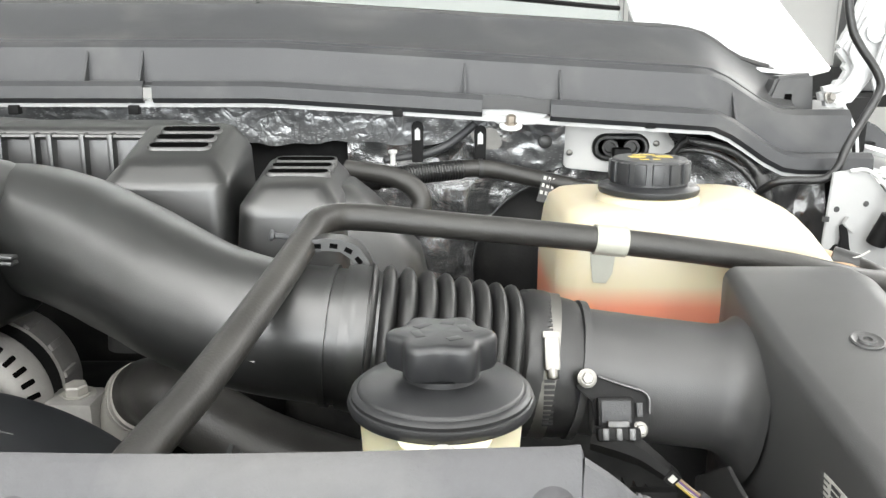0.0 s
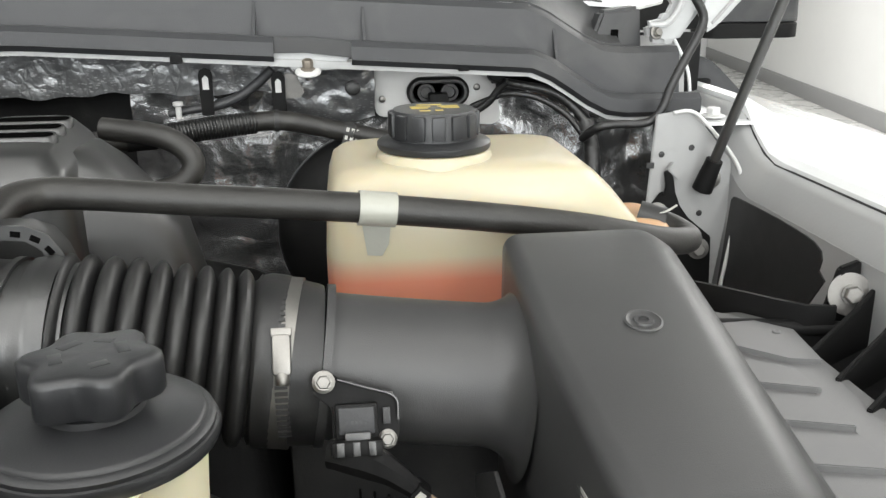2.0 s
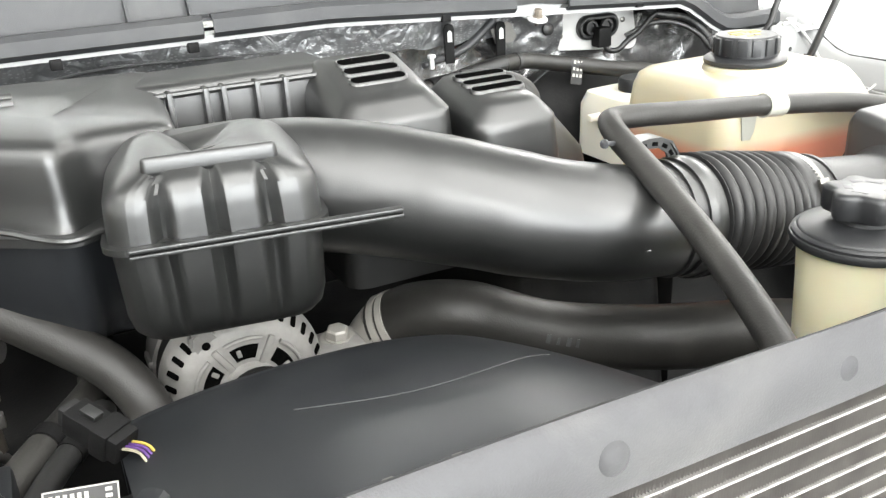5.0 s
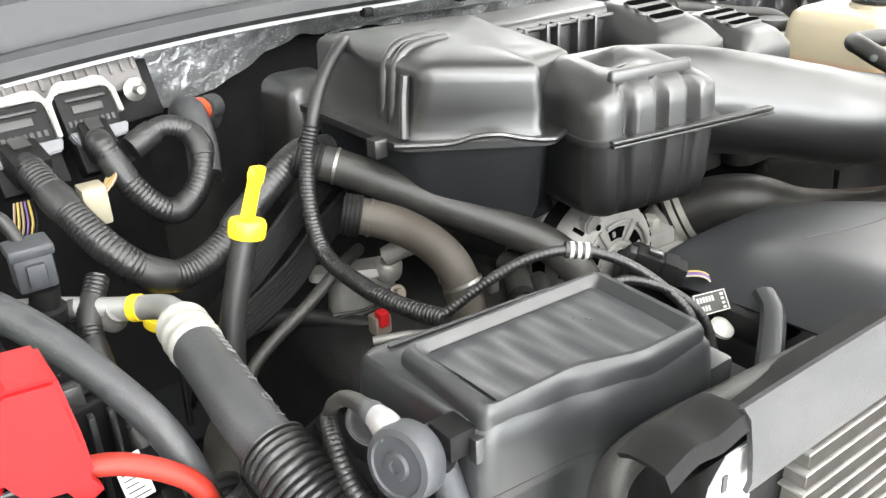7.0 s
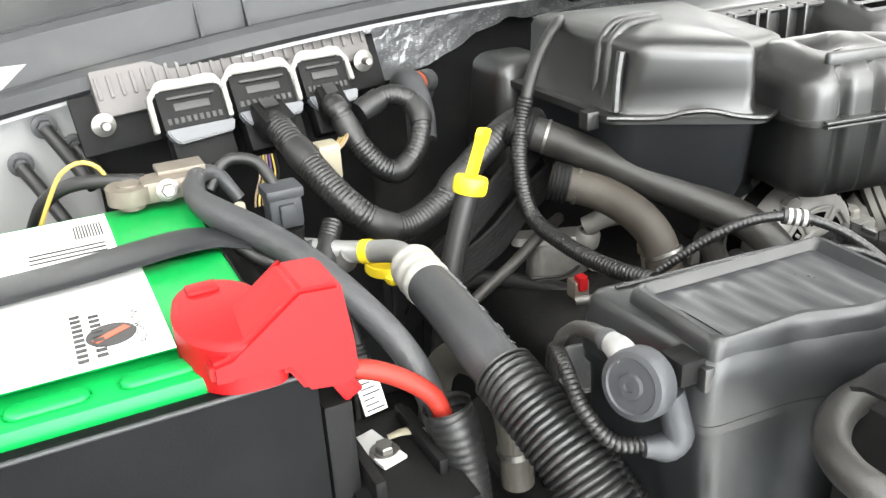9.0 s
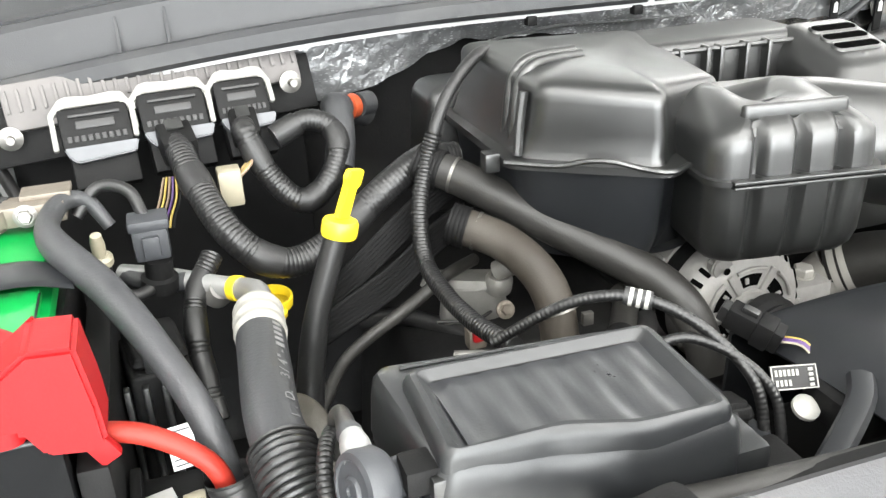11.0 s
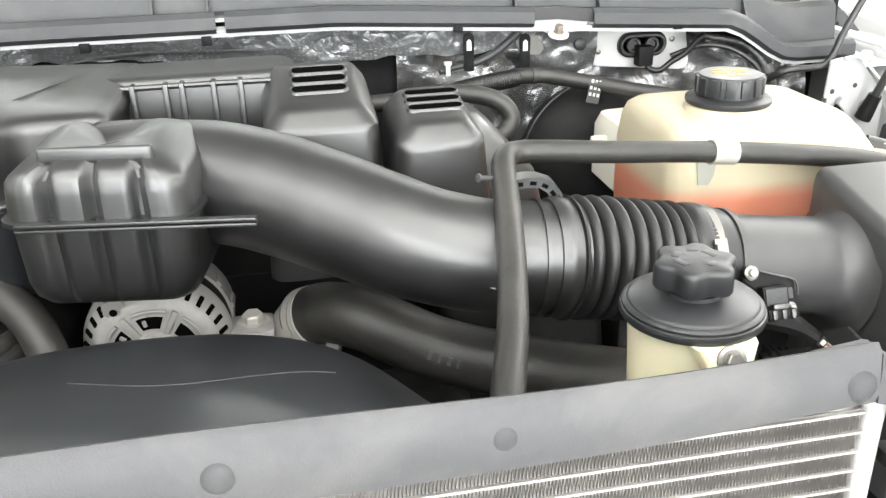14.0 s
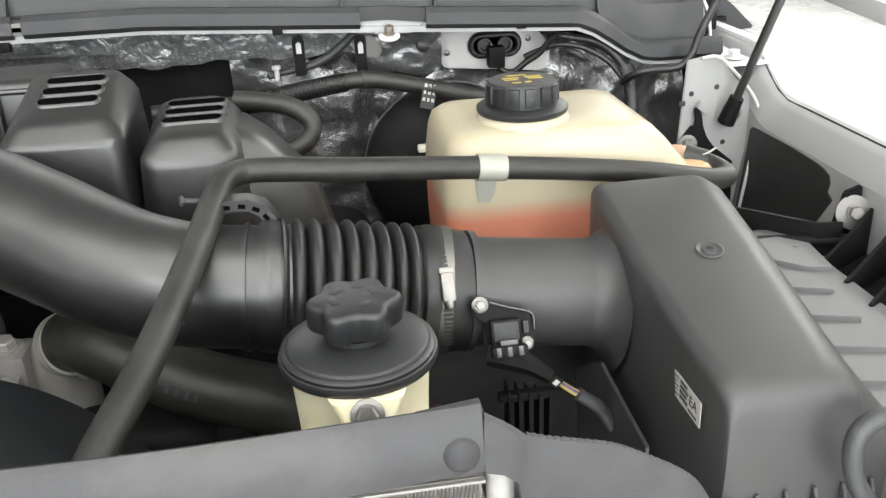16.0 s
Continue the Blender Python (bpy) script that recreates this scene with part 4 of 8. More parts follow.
part("outer_deck", loft([[Vector((x, y, z)) for x, y in ((0.428, 0.640), (0.456, 0.636), (0.447, 0.53), (0.444, 0.40), (0.410, 0.40), (0.424, 0.53))] for z in (1.150, 1.1685)]), AIRLID, tray)
for (ax, ay, bx, by), (cx, cy, dx, dy) in zip(EDGE, EDGE[1:]):
    top = bmesh.new()
    loft([[Vector((ax - 0.03, ay - 0.002, 1.160)), Vector((bx, by - 0.002, 1.160)), Vector((dx, dy, 1.160)), Vector((cx - 0.03, cy + 0.006, 1.160))], [Vector((ax - 0.03, ay - 0.002, 1.1685)), Vector((bx, by - 0.002, 1.1685)), Vector((dx, dy, 1.1725)), Vector((cx - 0.03, cy + 0.006, 1.1725))]], top)
    bmesh.ops.bevel(top, geom=top.edges[:], offset=0.0008, segments=2, affect="EDGES")
    part("terrace", top, AIRLID, tray)
    part("slot", prism([(dx - 0.002, dy - 0.001), (dx + 0.0012, dy - 0.002), (dx + 0.0014, dy - 0.019), (dx - 0.0022, dy - 0.015)], 0.001, Matrix.Translation((0, 0, 1.1694)) @ Matrix.Rotation(radians(90), 4, "X") @ Matrix.Scale(1, 4), 0), MATTE, tray, "small black plate for the shade in a slot")
for k in range(5):
    part("fin", prism([(0, 1.140), (0, 1.1705), (0.062, 1.189), (0.088, 1.200), (0.09, 1.140)], 0.004, Matrix.Translation((0.457 - 0.0045 * k, 0.651 - 0.045 * k, 0)) @ Matrix.Rotation(radians(31), 4, "Z"), 0.0008), MATTE, air, "black triangular stiffening fin")
part("fin_base", box(0.462, 0.55, 0.30, 0.695, 1.02, 1.150, 0.003), MATTE, air)
for k in range(6):
    part("front_rib", prism([(0, 0), (0.026, 0), (0.002, 0.045), (0, 0.045)], 0.0025, Matrix.Translation((0.229 + 0.0205 * k, 0.380, 1.103)) @ Matrix.Rotation(radians(-90), 4, "Z"), 0.0004), AIRBOX, air)
# white part sticker on the inner side
SM = Matrix(((0, 0, -1, 0.2205), (-1, 0, 0, 0.4345), (0, 1, 0, 1.195), (0, 0, 0, 1)))
st = part("sticker", box(-0.026, 0.026, -0.010, 0.010, 0, 0.0006, 0, m=SM), TAGW, air, "white part sticker with small print")
for k in range(5):
    part("print", box(-0.023, -0.010 - 0.002 * (k % 2), -0.007 + 0.0034 * k, -0.0062 + 0.0034 * k, 0.0007, 0.001, 0, m=SM), TAPEWRAP, st)
for k in range(4):
    part("print", box(-0.007, 0.006 - 0.002 * (k % 2), -0.006 + 0.004 * k, -0.0035 + 0.004 * k, 0.0007, 0.001, 0, m=SM), TAPEWRAP, st)
part("print", box(0.008, 0.021, -0.0075, -0.006, 0.0007, 0.001, 0, m=SM), TAPEWRAP, st)
lettering("EA", 0.011, SM @ Matrix.Translation((0.008, -0.002, 0.0008)), INK_SHADE, st)
for k in range(5):
    part("lattice_rib", box(0.112 + 0.0082 * k, 0.1135 + 0.0082 * k, 0.512, 0.53, 1.10, 1.162 - 0.0025 * k, 0.0005), MATTE, air)
part("lattice_bar", box(0.105, 0.155, 0.514, 0.522, 1.150, 1.157, 0.001), MATTE, air)
part("side_bracket", prism([(0.589, 1.128), (0.525, 1.170), (0.51, 1.168), (0.425, 1.162), (0.43, 1.05), (0.58, 1.05)], 0.003, Matrix(((0, 1, 0, 0.190), (1, 0, 0, 0), (0, 0, 1, 0), (0, 0, 0, 1))), 0.0006), AIRBOX, air, "grey plastic side bracket")

# air flow sensor on the outlet tube
maf = thing("air_flow_sensor", (0.11, 0.52, 1.19), "black plastic sensor with plug screwed to the air tube", "sensor")
M = Matrix.Translation((0.1175, 0.5325, 1.2115)) @ Matrix.Rotation(radians(-24), 4, "X")
part("pad", box(-0.019, 0.017, -0.001, 0.014, -0.018, 0.010, 0.003, m=M), AIRBOX, maf)
base = part("base", prism([(-0.029, 0.011), (-0.027, 0.019), (-0.020, 0.0225), (-0.014, 0.0185), (0.016, 0.0075), (0.0185, 0.005), (0.0185, -0.0145), (0.014, -0.0215), (0.007, -0.0205), (-0.018, -0.016), (-0.019, 0.002)], 0.005, M @ Matrix.Translation((0, -0.004, 0)), 0.0010), CONN, maf)
part("boss", lathe([(0.0058, 0), (0.0058, 0.007), (0.0045, 0.008), (0, 0.008)], M @ Vector((-0.0225, -0.001, 0.017)), M.to_3x3() @ Vector((0, -1, 0)), 20), CONN, maf)
part("base_rim", sweep([M @ Vector(p) for p in ((-0.015, -0.0075, 0.0180), (0.0, -0.0075, 0.0128), (0.0165, -0.0075, 0.0066), (0.0178, -0.0075, -0.006))], 0.0008, 6, 0.003), BLACK, base)
part("housing", box(-0.0170, 0.0065, -0.0135, -0.0035, -0.016, 0.0045, 0.0018, m=M), CONN, maf)
part("housing_lid", box(-0.0150, 0.0045, -0.0145, -0.0125, -0.012, 0.0025, 0.0008, m=M), GREY, maf)
for k in range(4):
    part("pin_mark", box(-0.0085 + 0.0025 * k, -0.0070 + 0.0025 * k, -0.0148, -0.0144, -0.0065, -0.0050, 0, m=M), TAPEWRAP, maf)
part("data_window", box(0.0095, 0.0135, -0.0076, -0.0066, -0.008, 0.001, 0.0003, m=M), TAPEWRAP, base)
part("window_core", box(0.0105, 0.0125, -0.0080, -0.0074, -0.007, 0.0, 0, m=M), INK_SHADE, base)
plug = part("plug", box(-0.0195, 0.0085, -0.024, -0.010, -0.0235, -0.0145, 0.0025, m=M), CONN, maf)
for k in range(3):
    part("plug_rib", box(-0.0165 + 0.0085 * k, -0.0125 + 0.0085 * k, -0.0255, -0.0235, -0.0225, -0.0150, 0.0006, m=M), BLACK, plug)
part("latch", box(-0.012, 0.002, -0.020, -0.0135, -0.0165, -0.0105, 0.0012, m=M), BLACK, plug)
part("boot", sweep([(0.097, 0.514, 1.1965), (0.108, 0.510, 1.1955), (0.121, 0.506, 1.1925), (0.130, 0.503, 1.188), (0.1425, 0.499, 1.1795)], [0.0085, 0.0095, 0.0095, 0.0072, 0.0058], 8, 0.004), CONN, maf)
part("seal", box(-0.0045, 0.0045, -0.0055, 0.0055, -0.0045, 0.0045, 0.001, m=Matrix.Translation((0.1445, 0.4985, 1.1785)) @ Matrix.Rotation(radians(42), 4, "Y")), CONN, maf)
part("seal_mark", box(-0.0022, 0.0022, -0.0062, -0.0054, -0.0022, 0.0022, 0, m=Matrix.Translation((0.1445, 0.4985, 1.1785)) @ Matrix.Rotation(radians(42), 4, "Y")), TAGW, maf)
for off, mt in ((-0.0022, WIREY), (-0.0007, BEIGE), (0.0009, PURPLE), (0.0024, WIREB)):
    part("wire", sweep([(0.147, 0.497, 1.1765 + off), (0.155, 0.4965, 1.1695 + off), (0.165, 0.4965, 1.1615 + off)], 0.0010, 6, 0.003), mt, maf)
part("lead", sweep([(0.1625, 0.497, 1.1635), (0.172, 0.497, 1.1555), (0.181, 0.497, 1.147), (0.191, 0.497, 1.131), (0.201, 0.497, 1.110), (0.205, 0.497, 1.05)], [0.0052, 0.0060, 0.0060, 0.0055], 12, 0.004), TAPEWRAP, maf, "dusty cloth-taped lead")
bolt(maf, M @ Vector((-0.0225, -0.0085, 0.017)), M.to_3x3() @ Vector((0, -1, 0)), 0.0040, STEEL)
bolt(maf, M @ Vector((0.0115, -0.006, -0.0165)), M.to_3x3() @ Vector((0, -1, 0)), 0.0034, STEEL)

# ---- rubber bellows and the big intake tube ----
bel = thing("intake_bellows", (0.02, 0.585, 1.17), "ribbed black rubber intake bellows with a steel band clamp", "hose")
part("bellows", sweep([(-0.056, 0.5825, 1.2395), (-0.02, 0.585, 1.234), (0.03, 0.590, 1.2235), (0.052, 0.592, 1.2195)], 0.0545, 44, 0.002, ridge=(0.0126, 0.0110)), RUBBER, bel)
part("cuff", sweep([(0.048, 0.592, 1.2200), (0.052, 0.592, 1.2195), (0.056, 0.592, 1.219), (0.088, 0.590, 1.2142), (0.091, 0.590, 1.2138)], [0.047, 0.0535, 0.0535, 0.0515, 0.0505, 0.049], 40, 0.003), RUBBER, bel)
cl = part("band_clamp", sweep([(0.0655, 0.5915, 1.2172), (0.0775, 0.5908, 1.2157)], 0.0530, 44, 0.004), STEEL, bel, "slotted stainless worm-drive clamp")
for k in range(26):
    a = radians(-28 + 4.2 * k)
    if 10 < -28 + 4.2 * k < 47:
        continue
    part("slot", box(-0.0040, 0.0032, -0.0004, 0.0004, -0.0011, 0.0011, 0, m=Matrix.Translation((0.0715, 0.591 - 0.0533 * math.cos(a), 1.2163 + 0.0533 * math.sin(a))) @ Matrix.Rotation(-a, 4, "X")), INK_SHADE, cl)
CM = Matrix.Translation((0.0725, 0.591 - 0.0545 * math.cos(radians(30)), 1.2163 + 0.0545 * math.sin(radians(30)))) @ Matrix.Rotation(radians(-30), 4, "X")
part("screw_housing", box(-0.0052, 0.0052, -0.0052, 0.002, -0.0125, 0.0105, 0.0022, m=CM), STEEL, cl)
part("worm_screw", lathe([(0, 0), (0.0036, 0), (0.0040, 0.0015), (0.0040, 0.006), (0.0032, 0.007), (0.0012, 0.0068), (0.0012, 0.0055), (0, 0.0055)], CM @ Vector((0, -0.002, -0.011)), CM.to_3x3() @ Vector((0, 0, -1)), 14), STEEL, cl)
part("saddle", box(-0.0058, 0.0058, -0.0030, 0.0005, 0.0095, 0.0145, 0.001, m=CM), STEEL, cl)

tube = thing("intake_tube", (-0.23, 0.68, 1.2), "glossy black moulded plastic intake tube", "intake tube")
TP = [(-0.045, 0.5825, 1.2390), (-0.075, 0.583, 1.2415), (-0.125, 0.590, 1.246), (-0.18, 0.612, 1.256), (-0.24, 0.655, 1.270), (-0.30, 0.700, 1.281), (-0.355, 0.733, 1.285), (-0.41, 0.752, 1.283), (-0.46, 0.76, 1.278)]
part("pipe", sweep(TP, [0.0485, 0.0485, 0.0495, 0.052, 0.054, 0.056, 0.057, 0.056, 0.054], 48, 0.005), BLACK, tube)
part("seam", sweep([(p[0], p[1] - 0.049, p[2] - 0.008) for p in TP[2:7]], 0.0012, 6, 0.01), BLACK, tube)
part("collar", sweep([(-0.071, 0.5825, 1.2412), (-0.067, 0.5825, 1.2408), (-0.053, 0.5825, 1.2396)], [0.0510, 0.0525, 0.0515], 44, 0.003), BLACK, tube)
part("collar_ring", sweep([(-0.081, 0.5832, 1.2420), (-0.077, 0.583, 1.2417)], 0.0508, 44, 0.003), BLACK, tube)



# ---- resonator box in front of the intake ----
res = thing("resonator_box", (-0.425, 0.69, 1.2), "black moulded plastic resonator box with ribbed front", "resonator")


def lobed(z, grow, lobe, cy=0.697):
    """Plan of the resonator: rounded box whose front is pressed into four lobes."""
    hw, hd = 0.0755 + grow, 0.068 + grow
    pts = []
    for p in rrect(0, 0, hw, hd, 0.022, z, 6):
        pts.append(p)
    out = []
    k = len(pts)
    # put more points along the front edge
    for i in range(k):
        a, b = pts[i], pts[(i + 1) % k]
        out.append(a.copy())
        if a.y < -hd + 0.001 and b.y < -hd + 0.001:
            for j in range(1, 40):
                q = a.lerp(b, j / 40)
                out.append(q)
    for q in out:
        if q.y < 0 and lobe:
            for g in (-0.037, 0.0, 0.037):
                if abs(q.x - g) < 0.009:
                    q.y += lobe * (0.5 + 0.5 * math.cos(math.pi * (q.x - g) / 0.009)) * min(1, -q.y / hd)
    m = Matrix.Translation((-0.4265, cy, 0)) @ Matrix.Rotation(radians(-9), 4, "Z")
    return [m @ q for q in out]


part("lower_half", loft([lobed(1.212, -0.016, 0), lobed(1.215, -0.010, 0.003), lobed(1.222, -0.005, 0.006), lobed(1.235, -0.002, 0.008), lobed(1.291, 0.0, 0.008)]), BLACK, res)


def peaked(z, grow, lobe, k):
    """The same plan with the top pressed up into two peaks and a valley between them."""
    out = []
    inv = RM.inverted()
    for p in lobed(z, grow, lobe):
        q = inv @ p
        s = max(0, min(1, (q.y + 0.030) / 0.045))
        s = s * s * (3 - 2 * s)
        v = min(1, abs(q.x + 0.004) / 0.030)
        fall = max(0, (abs(q.x) - 0.045) / 0.03)
        out.append(p + Vector((0, 0, k * (s * (0.019 * v - 0.014) - 0.008 * fall * fall))))
    return out


RM = Matrix.Translation((-0.4265, 0.697, 0)) @ Matrix.Rotation(radians(-9), 4, "Z")
up = part("upper_half", loft([lobed(1.293, 0.001, 0.010), peaked(1.315, 0.0, 0.010, 0.1), peaked(1.326, -0.001, 0.010, 0.3), peaked(1.332, -0.004, 0.013, 0.6), peaked(1.336, -0.009, 0.012, 0.8), peaked(1.339, -0.015, 0.006, 1), peaked(1.342, -0.022, 0, 1), peaked(1.344, -0.030, 0, 1), peaked(1.345, -0.040, 0, 1), peaked(1.345, -0.055, 0, 1), peaked(1.345, -0.064, 0, 1)]), BLACK, res)
part("joint_rim", loft([lobed(1.2895, 0.005, 0.007), lobed(1.2945, 0.005, 0.007)]), BLACK, res)
part("side_flange", prism([(0.05, -0.045), (0.05, -0.074), (0.134, -0.0765), (0.136, -0.072), (0.088, -0.050)], 0.0028, RM @ Matrix.Translation((0, 0, 1.2940)) @ Matrix.Rotation(radians(-90), 4, "X") @ Matrix.Scale(-1, 4, (0, 0, 1)), 0.0008), BLACK, res)
for z0 in (1.2882, 1.2922):
    part("front_strip", box(-0.062, 0.132, -0.0790 + 0.0012 * (z0 > 1.29), -0.070, z0, z0 + 0.0032, 0.0012, m=RM), BLACK, res)
part("top_bar", moulded(0.002, -0.045, 0.048, 0.005, 1.336, 1.350, 0.005, 0.001, 0.003), BLACK, up)
up.children[-1].data.transform(RM)

# ---- intake plenum ----
ple = thing("intake_plenum", (-0.53, 0.80, 1.19), "large glossy black moulded intake plenum", "plenum")
LOW = [(-0.634, 0.94), (-0.632, 0.760), (-0.531, 0.684), (-0.506, 0.712), (-0.436, 0.735), (-0.42, 0.94)]
RIM = [(-0.644, 0.95), (-0.646, 0.756), (-0.530, 0.673), (-0.500, 0.690), (-0.425, 0.715), (-0.41, 0.95)]
BOT = [(-0.60, 0.92), (-0.595, 0.82), (-0.525, 0.742), (-0.49, 0.735), (-0.455, 0.745), (-0.44, 0.92)]
SIDE = [(-0.626, 0.935), (-0.623, 0.750), (-0.530, 0.688), (-0.507, 0.720), (-0.441, 0.742), (-0.422, 0.935)]
CREASE = [(-0.624, 0.935, 1.358), (-0.619, 0.747, 1.355), (-0.531, 0.690, 1.350), (-0.509, 0.722, 1.347), (-0.436, 0.748, 1.342), (-0.420, 0.935, 1.352)]


def lifted(k, dz):
    return [(x, y, z + dz) for x, y, z in shrink(CREASE, k)]


part("upper_half", shell([(1.2965, 0.012, [(x, y, 1.2965) for x, y in LOW]), (1.304, 0.011, [(x, y, 1.304) for x, y in shrink(LOW, 0.004)]), (1.32, 0.010, [(x, y, 1.322) for x, y in SIDE]), (0, 0.010, lifted(0, -0.006)), (0, 0.010, lifted(0, 0.0)), (0, 0.010, lifted(0.003, 0.0055)), (0, 0.010, lifted(0.009, 0.009)), (0, 0.011, lifted(0.020, 0.0115)), (0, 0.012, lifted(0.045, 0.0145)), (0, 0.012, lifted(0.065, 0.0155))]), BLACK, ple)
part("lower_half", shell([(1.188, 0.03, BOT), (1.196, 0.03, shrink(LOW, 0.022)), (1.225, 0.03, shrink(LOW, 0.008)), (1.2895, 0.02, LOW)]), SATIN, ple)
part("joint_rim", shell([(1.2895, 0.012, RIM), (1.2965, 0.012, RIM)]), BLACK, ple)
part("arched_rim", sweep([(-0.648, 0.756, 1.296), (-0.61, 0.728, 1.296), (-0.59, 0.712, 1.302), (-0.572, 0.699, 1.303), (-0.552, 0.686, 1.298), (-0.532, 0.673, 1.296), (-0.508, 0.682, 1.296)], 0.0028, 8, 0.005), BLACK, ple)
for yy, k in ((0.794, 0), (0.810, 0.001)):
    part("rear_lip", sweep([(-0.624, yy, 1.298), (-0.619, yy, 1.345), (-0.612, yy, 1.362 + k), (-0.600, yy + 0.003, 1.3695 + k), (-0.582, yy + 0.008, 1.371 + k), (-0.548, yy + 0.016, 1.370 + k)], 0.0056, 10, 0.004), BLACK, ple)
part("side_rib", sweep([(-0.632, 0.764, 1.298), (-0.628, 0.767, 1.33), (-0.624, 0.768, 1.354)], 0.0045, 8, 0.006), BLACK, ple)
part("side_chamber", moulded(-0.617, 0.985, 0.045, 0.05, 1.18, 1.318, 0.02, 0.008, 0.02), BLACK, ple)
part("clip", box(-0.660, -0.646, 0.770, 0.785, 1.282, 1.300, 0.002), BLACK, ple)

# ---- intake manifold with ribbed back and two slotted covers ----
man = thing("intake_manifold", (-0.3, 0.86, 1.18), "black ribbed plastic intake manifold", "manifold")
part("log", moulded(-0.40, 0.885, 0.145, 0.05, 1.19, 1.362, 0.02, 0.006, 0.012), BLACK, man)
for rx in (-0.475, -0.440, -0.424, -0.392, -0.376, -0.345, -0.318):
    part("rib", box(rx - 0.0028, rx + 0.0028, 0.829, 0.86, 1.20, 1.357, 0.0022), BLACK, man)
part("top_bead", sweep([(-0.53, 0.836, 1.353), (-0.40, 0.834, 1.354), (-0.27, 0.836, 1.353)], 0.003, 8, 0.02), BLACK, man)


def runner(cx, cy, hw, hd, z1, tilt, extra):
    t = thing("runner_cover", (cx, cy, 1.18), "black plastic runner cover with three slotted vents on top", "cover", "runner covers")
    rows = []
    for z, grow, r, k in ((1.17, 0.008, 0.02, 0), (1.25, 0.004, 0.02, 0), (z1 - 0.030, 0.0, 0.018, 0.3), (z1 - 0.020, -0.001, 0.016, 0.6), (z1 - 0.014, -0.004, 0.016, 0.8), (z1 - 0.003, -0.013, 0.014, 1), (z1, -0.018, 0.012, 1), (z1 + 0.001, -0.03, 0.01, 1)):
        rows.append(rrect(cx, cy, hw + grow, hd + grow, r, z, 5, (tilt[0] * k, tilt[1] * k)))
    b = part("shell", loft(rows), BLACK, t)
    for k in range(3):
        y = cy + 0.024 - 0.019 * k
        z = z1 + 0.001 + tilt[1] * (y - cy)
        part("vent_rim", loft([[Vector((p.x, p.y, z + h + tilt[1] * (p.y - y))) for p in rrect(cx + 0.004 - 0.001 * k, y, 0.029 - e, 0.0080 - e, 0.0078, 0)] for h, e in ((-0.004, -0.0008), (0.0015, -0.0002), (0.0025, 0.0006), (0.0027, 0.0012), (0.0022, 0.0020), (-0.001, 0.0026), (-0.003, 0.0071))]), BLACK, b)
    # black plates nearly flush with the rims paint the shade in the vents
    for k in range(3):
        y = cy + 0.024 - 0.019 * k
        z = z1 + 0.0012 + tilt[1] * (y - cy)
        part("vent_slot", loft([[Vector((p.x, p.y, z + h + tilt[1] * (p.y - y))) for p in rrect(cx + 0.004 - 0.001 * k, y, 0.0268, 0.0058, 0.0056, 0)] for h in (-0.003, 0.0021)]), SHADE, b)
    if extra:
        x0 = cx + hw
        part("shoulder", shell([(1.17, 0.02, [(x0 - 0.03, cy - hd + 0.012), (x0 + 0.085, cy - 0.01), (x0 + 0.085, cy + hd), (x0 - 0.03, cy + hd)]), (1.25, 0.02, [(x0 - 0.03, cy - hd + 0.012), (x0 + 0.066, cy - 0.01), (x0 + 0.066, cy + hd), (x0 - 0.03, cy + hd)]), (1.300, 0.02, [(x0 - 0.03, cy - hd + 0.022), (x0 + 0.022, cy - 0.010), (x0 + 0.022, cy + hd), (x0 - 0.03, cy + hd)]), (1.316, 0.015, [(x0 - 0.03, cy - hd + 0.035), (x0 + 0.004, cy - 0.005), (x0 + 0.004, cy + hd - 0.01), (x0 - 0.03, cy + hd - 0.01)]), (1.319, 0.01, [(x0 - 0.03, cy - hd + 0.05), (x0 - 0.01, cy), (x0 - 0.01, cy + hd - 0.02), (x0 - 0.03, cy + hd - 0.02)])]), BLACK, b)


runner(-0.243, 0.808, 0.056, 0.064, 1.352, (0, 0.28), False)
runner(-0.131, 0.783, 0.045, 0.062, 1.330, (0, 0.15), True)

# ---- alternator, thermostat housing and upper radiator hose ----
alt = thing("alternator", (-0.41, 0.77, 1.02), "cast aluminium alternator with vented front", "alternator")
AC = (-0.418, 0.695, 1.128)
part("housing", lathe([(0.0, -0.030), (0.0670, -0.030), (0.0675, -0.026), (0.0640, -0.014), (0.0575, -0.004), (0.0510, 0.001), (0.0440, 0.002), (0, 0.002)], AC, (0, -1, 0), 60), ALTM, alt, "pale cast housing")
part("stator_band", lathe([(0.0, -0.052), (0.0645, -0.052), (0.0645, -0.030), (0, -0.030)], AC, (0, -1, 0), 48), DARK, alt, "dark stator band")
part("rear_housing", lathe([(0.0, -0.100), (0.058, -0.100), (0.0665, -0.090), (0.0675, -0.052), (0, -0.052)], AC, (0, -1, 0), 48), ALTM, alt)


def on_face(a, r, h):
    """A frame on the alternator's face: x outwards, -y to the front."""
    return Matrix.Translation(AC) @ Matrix.Rotation(radians(a), 4, "Y") @ Matrix.Translation((r, -h, 0))


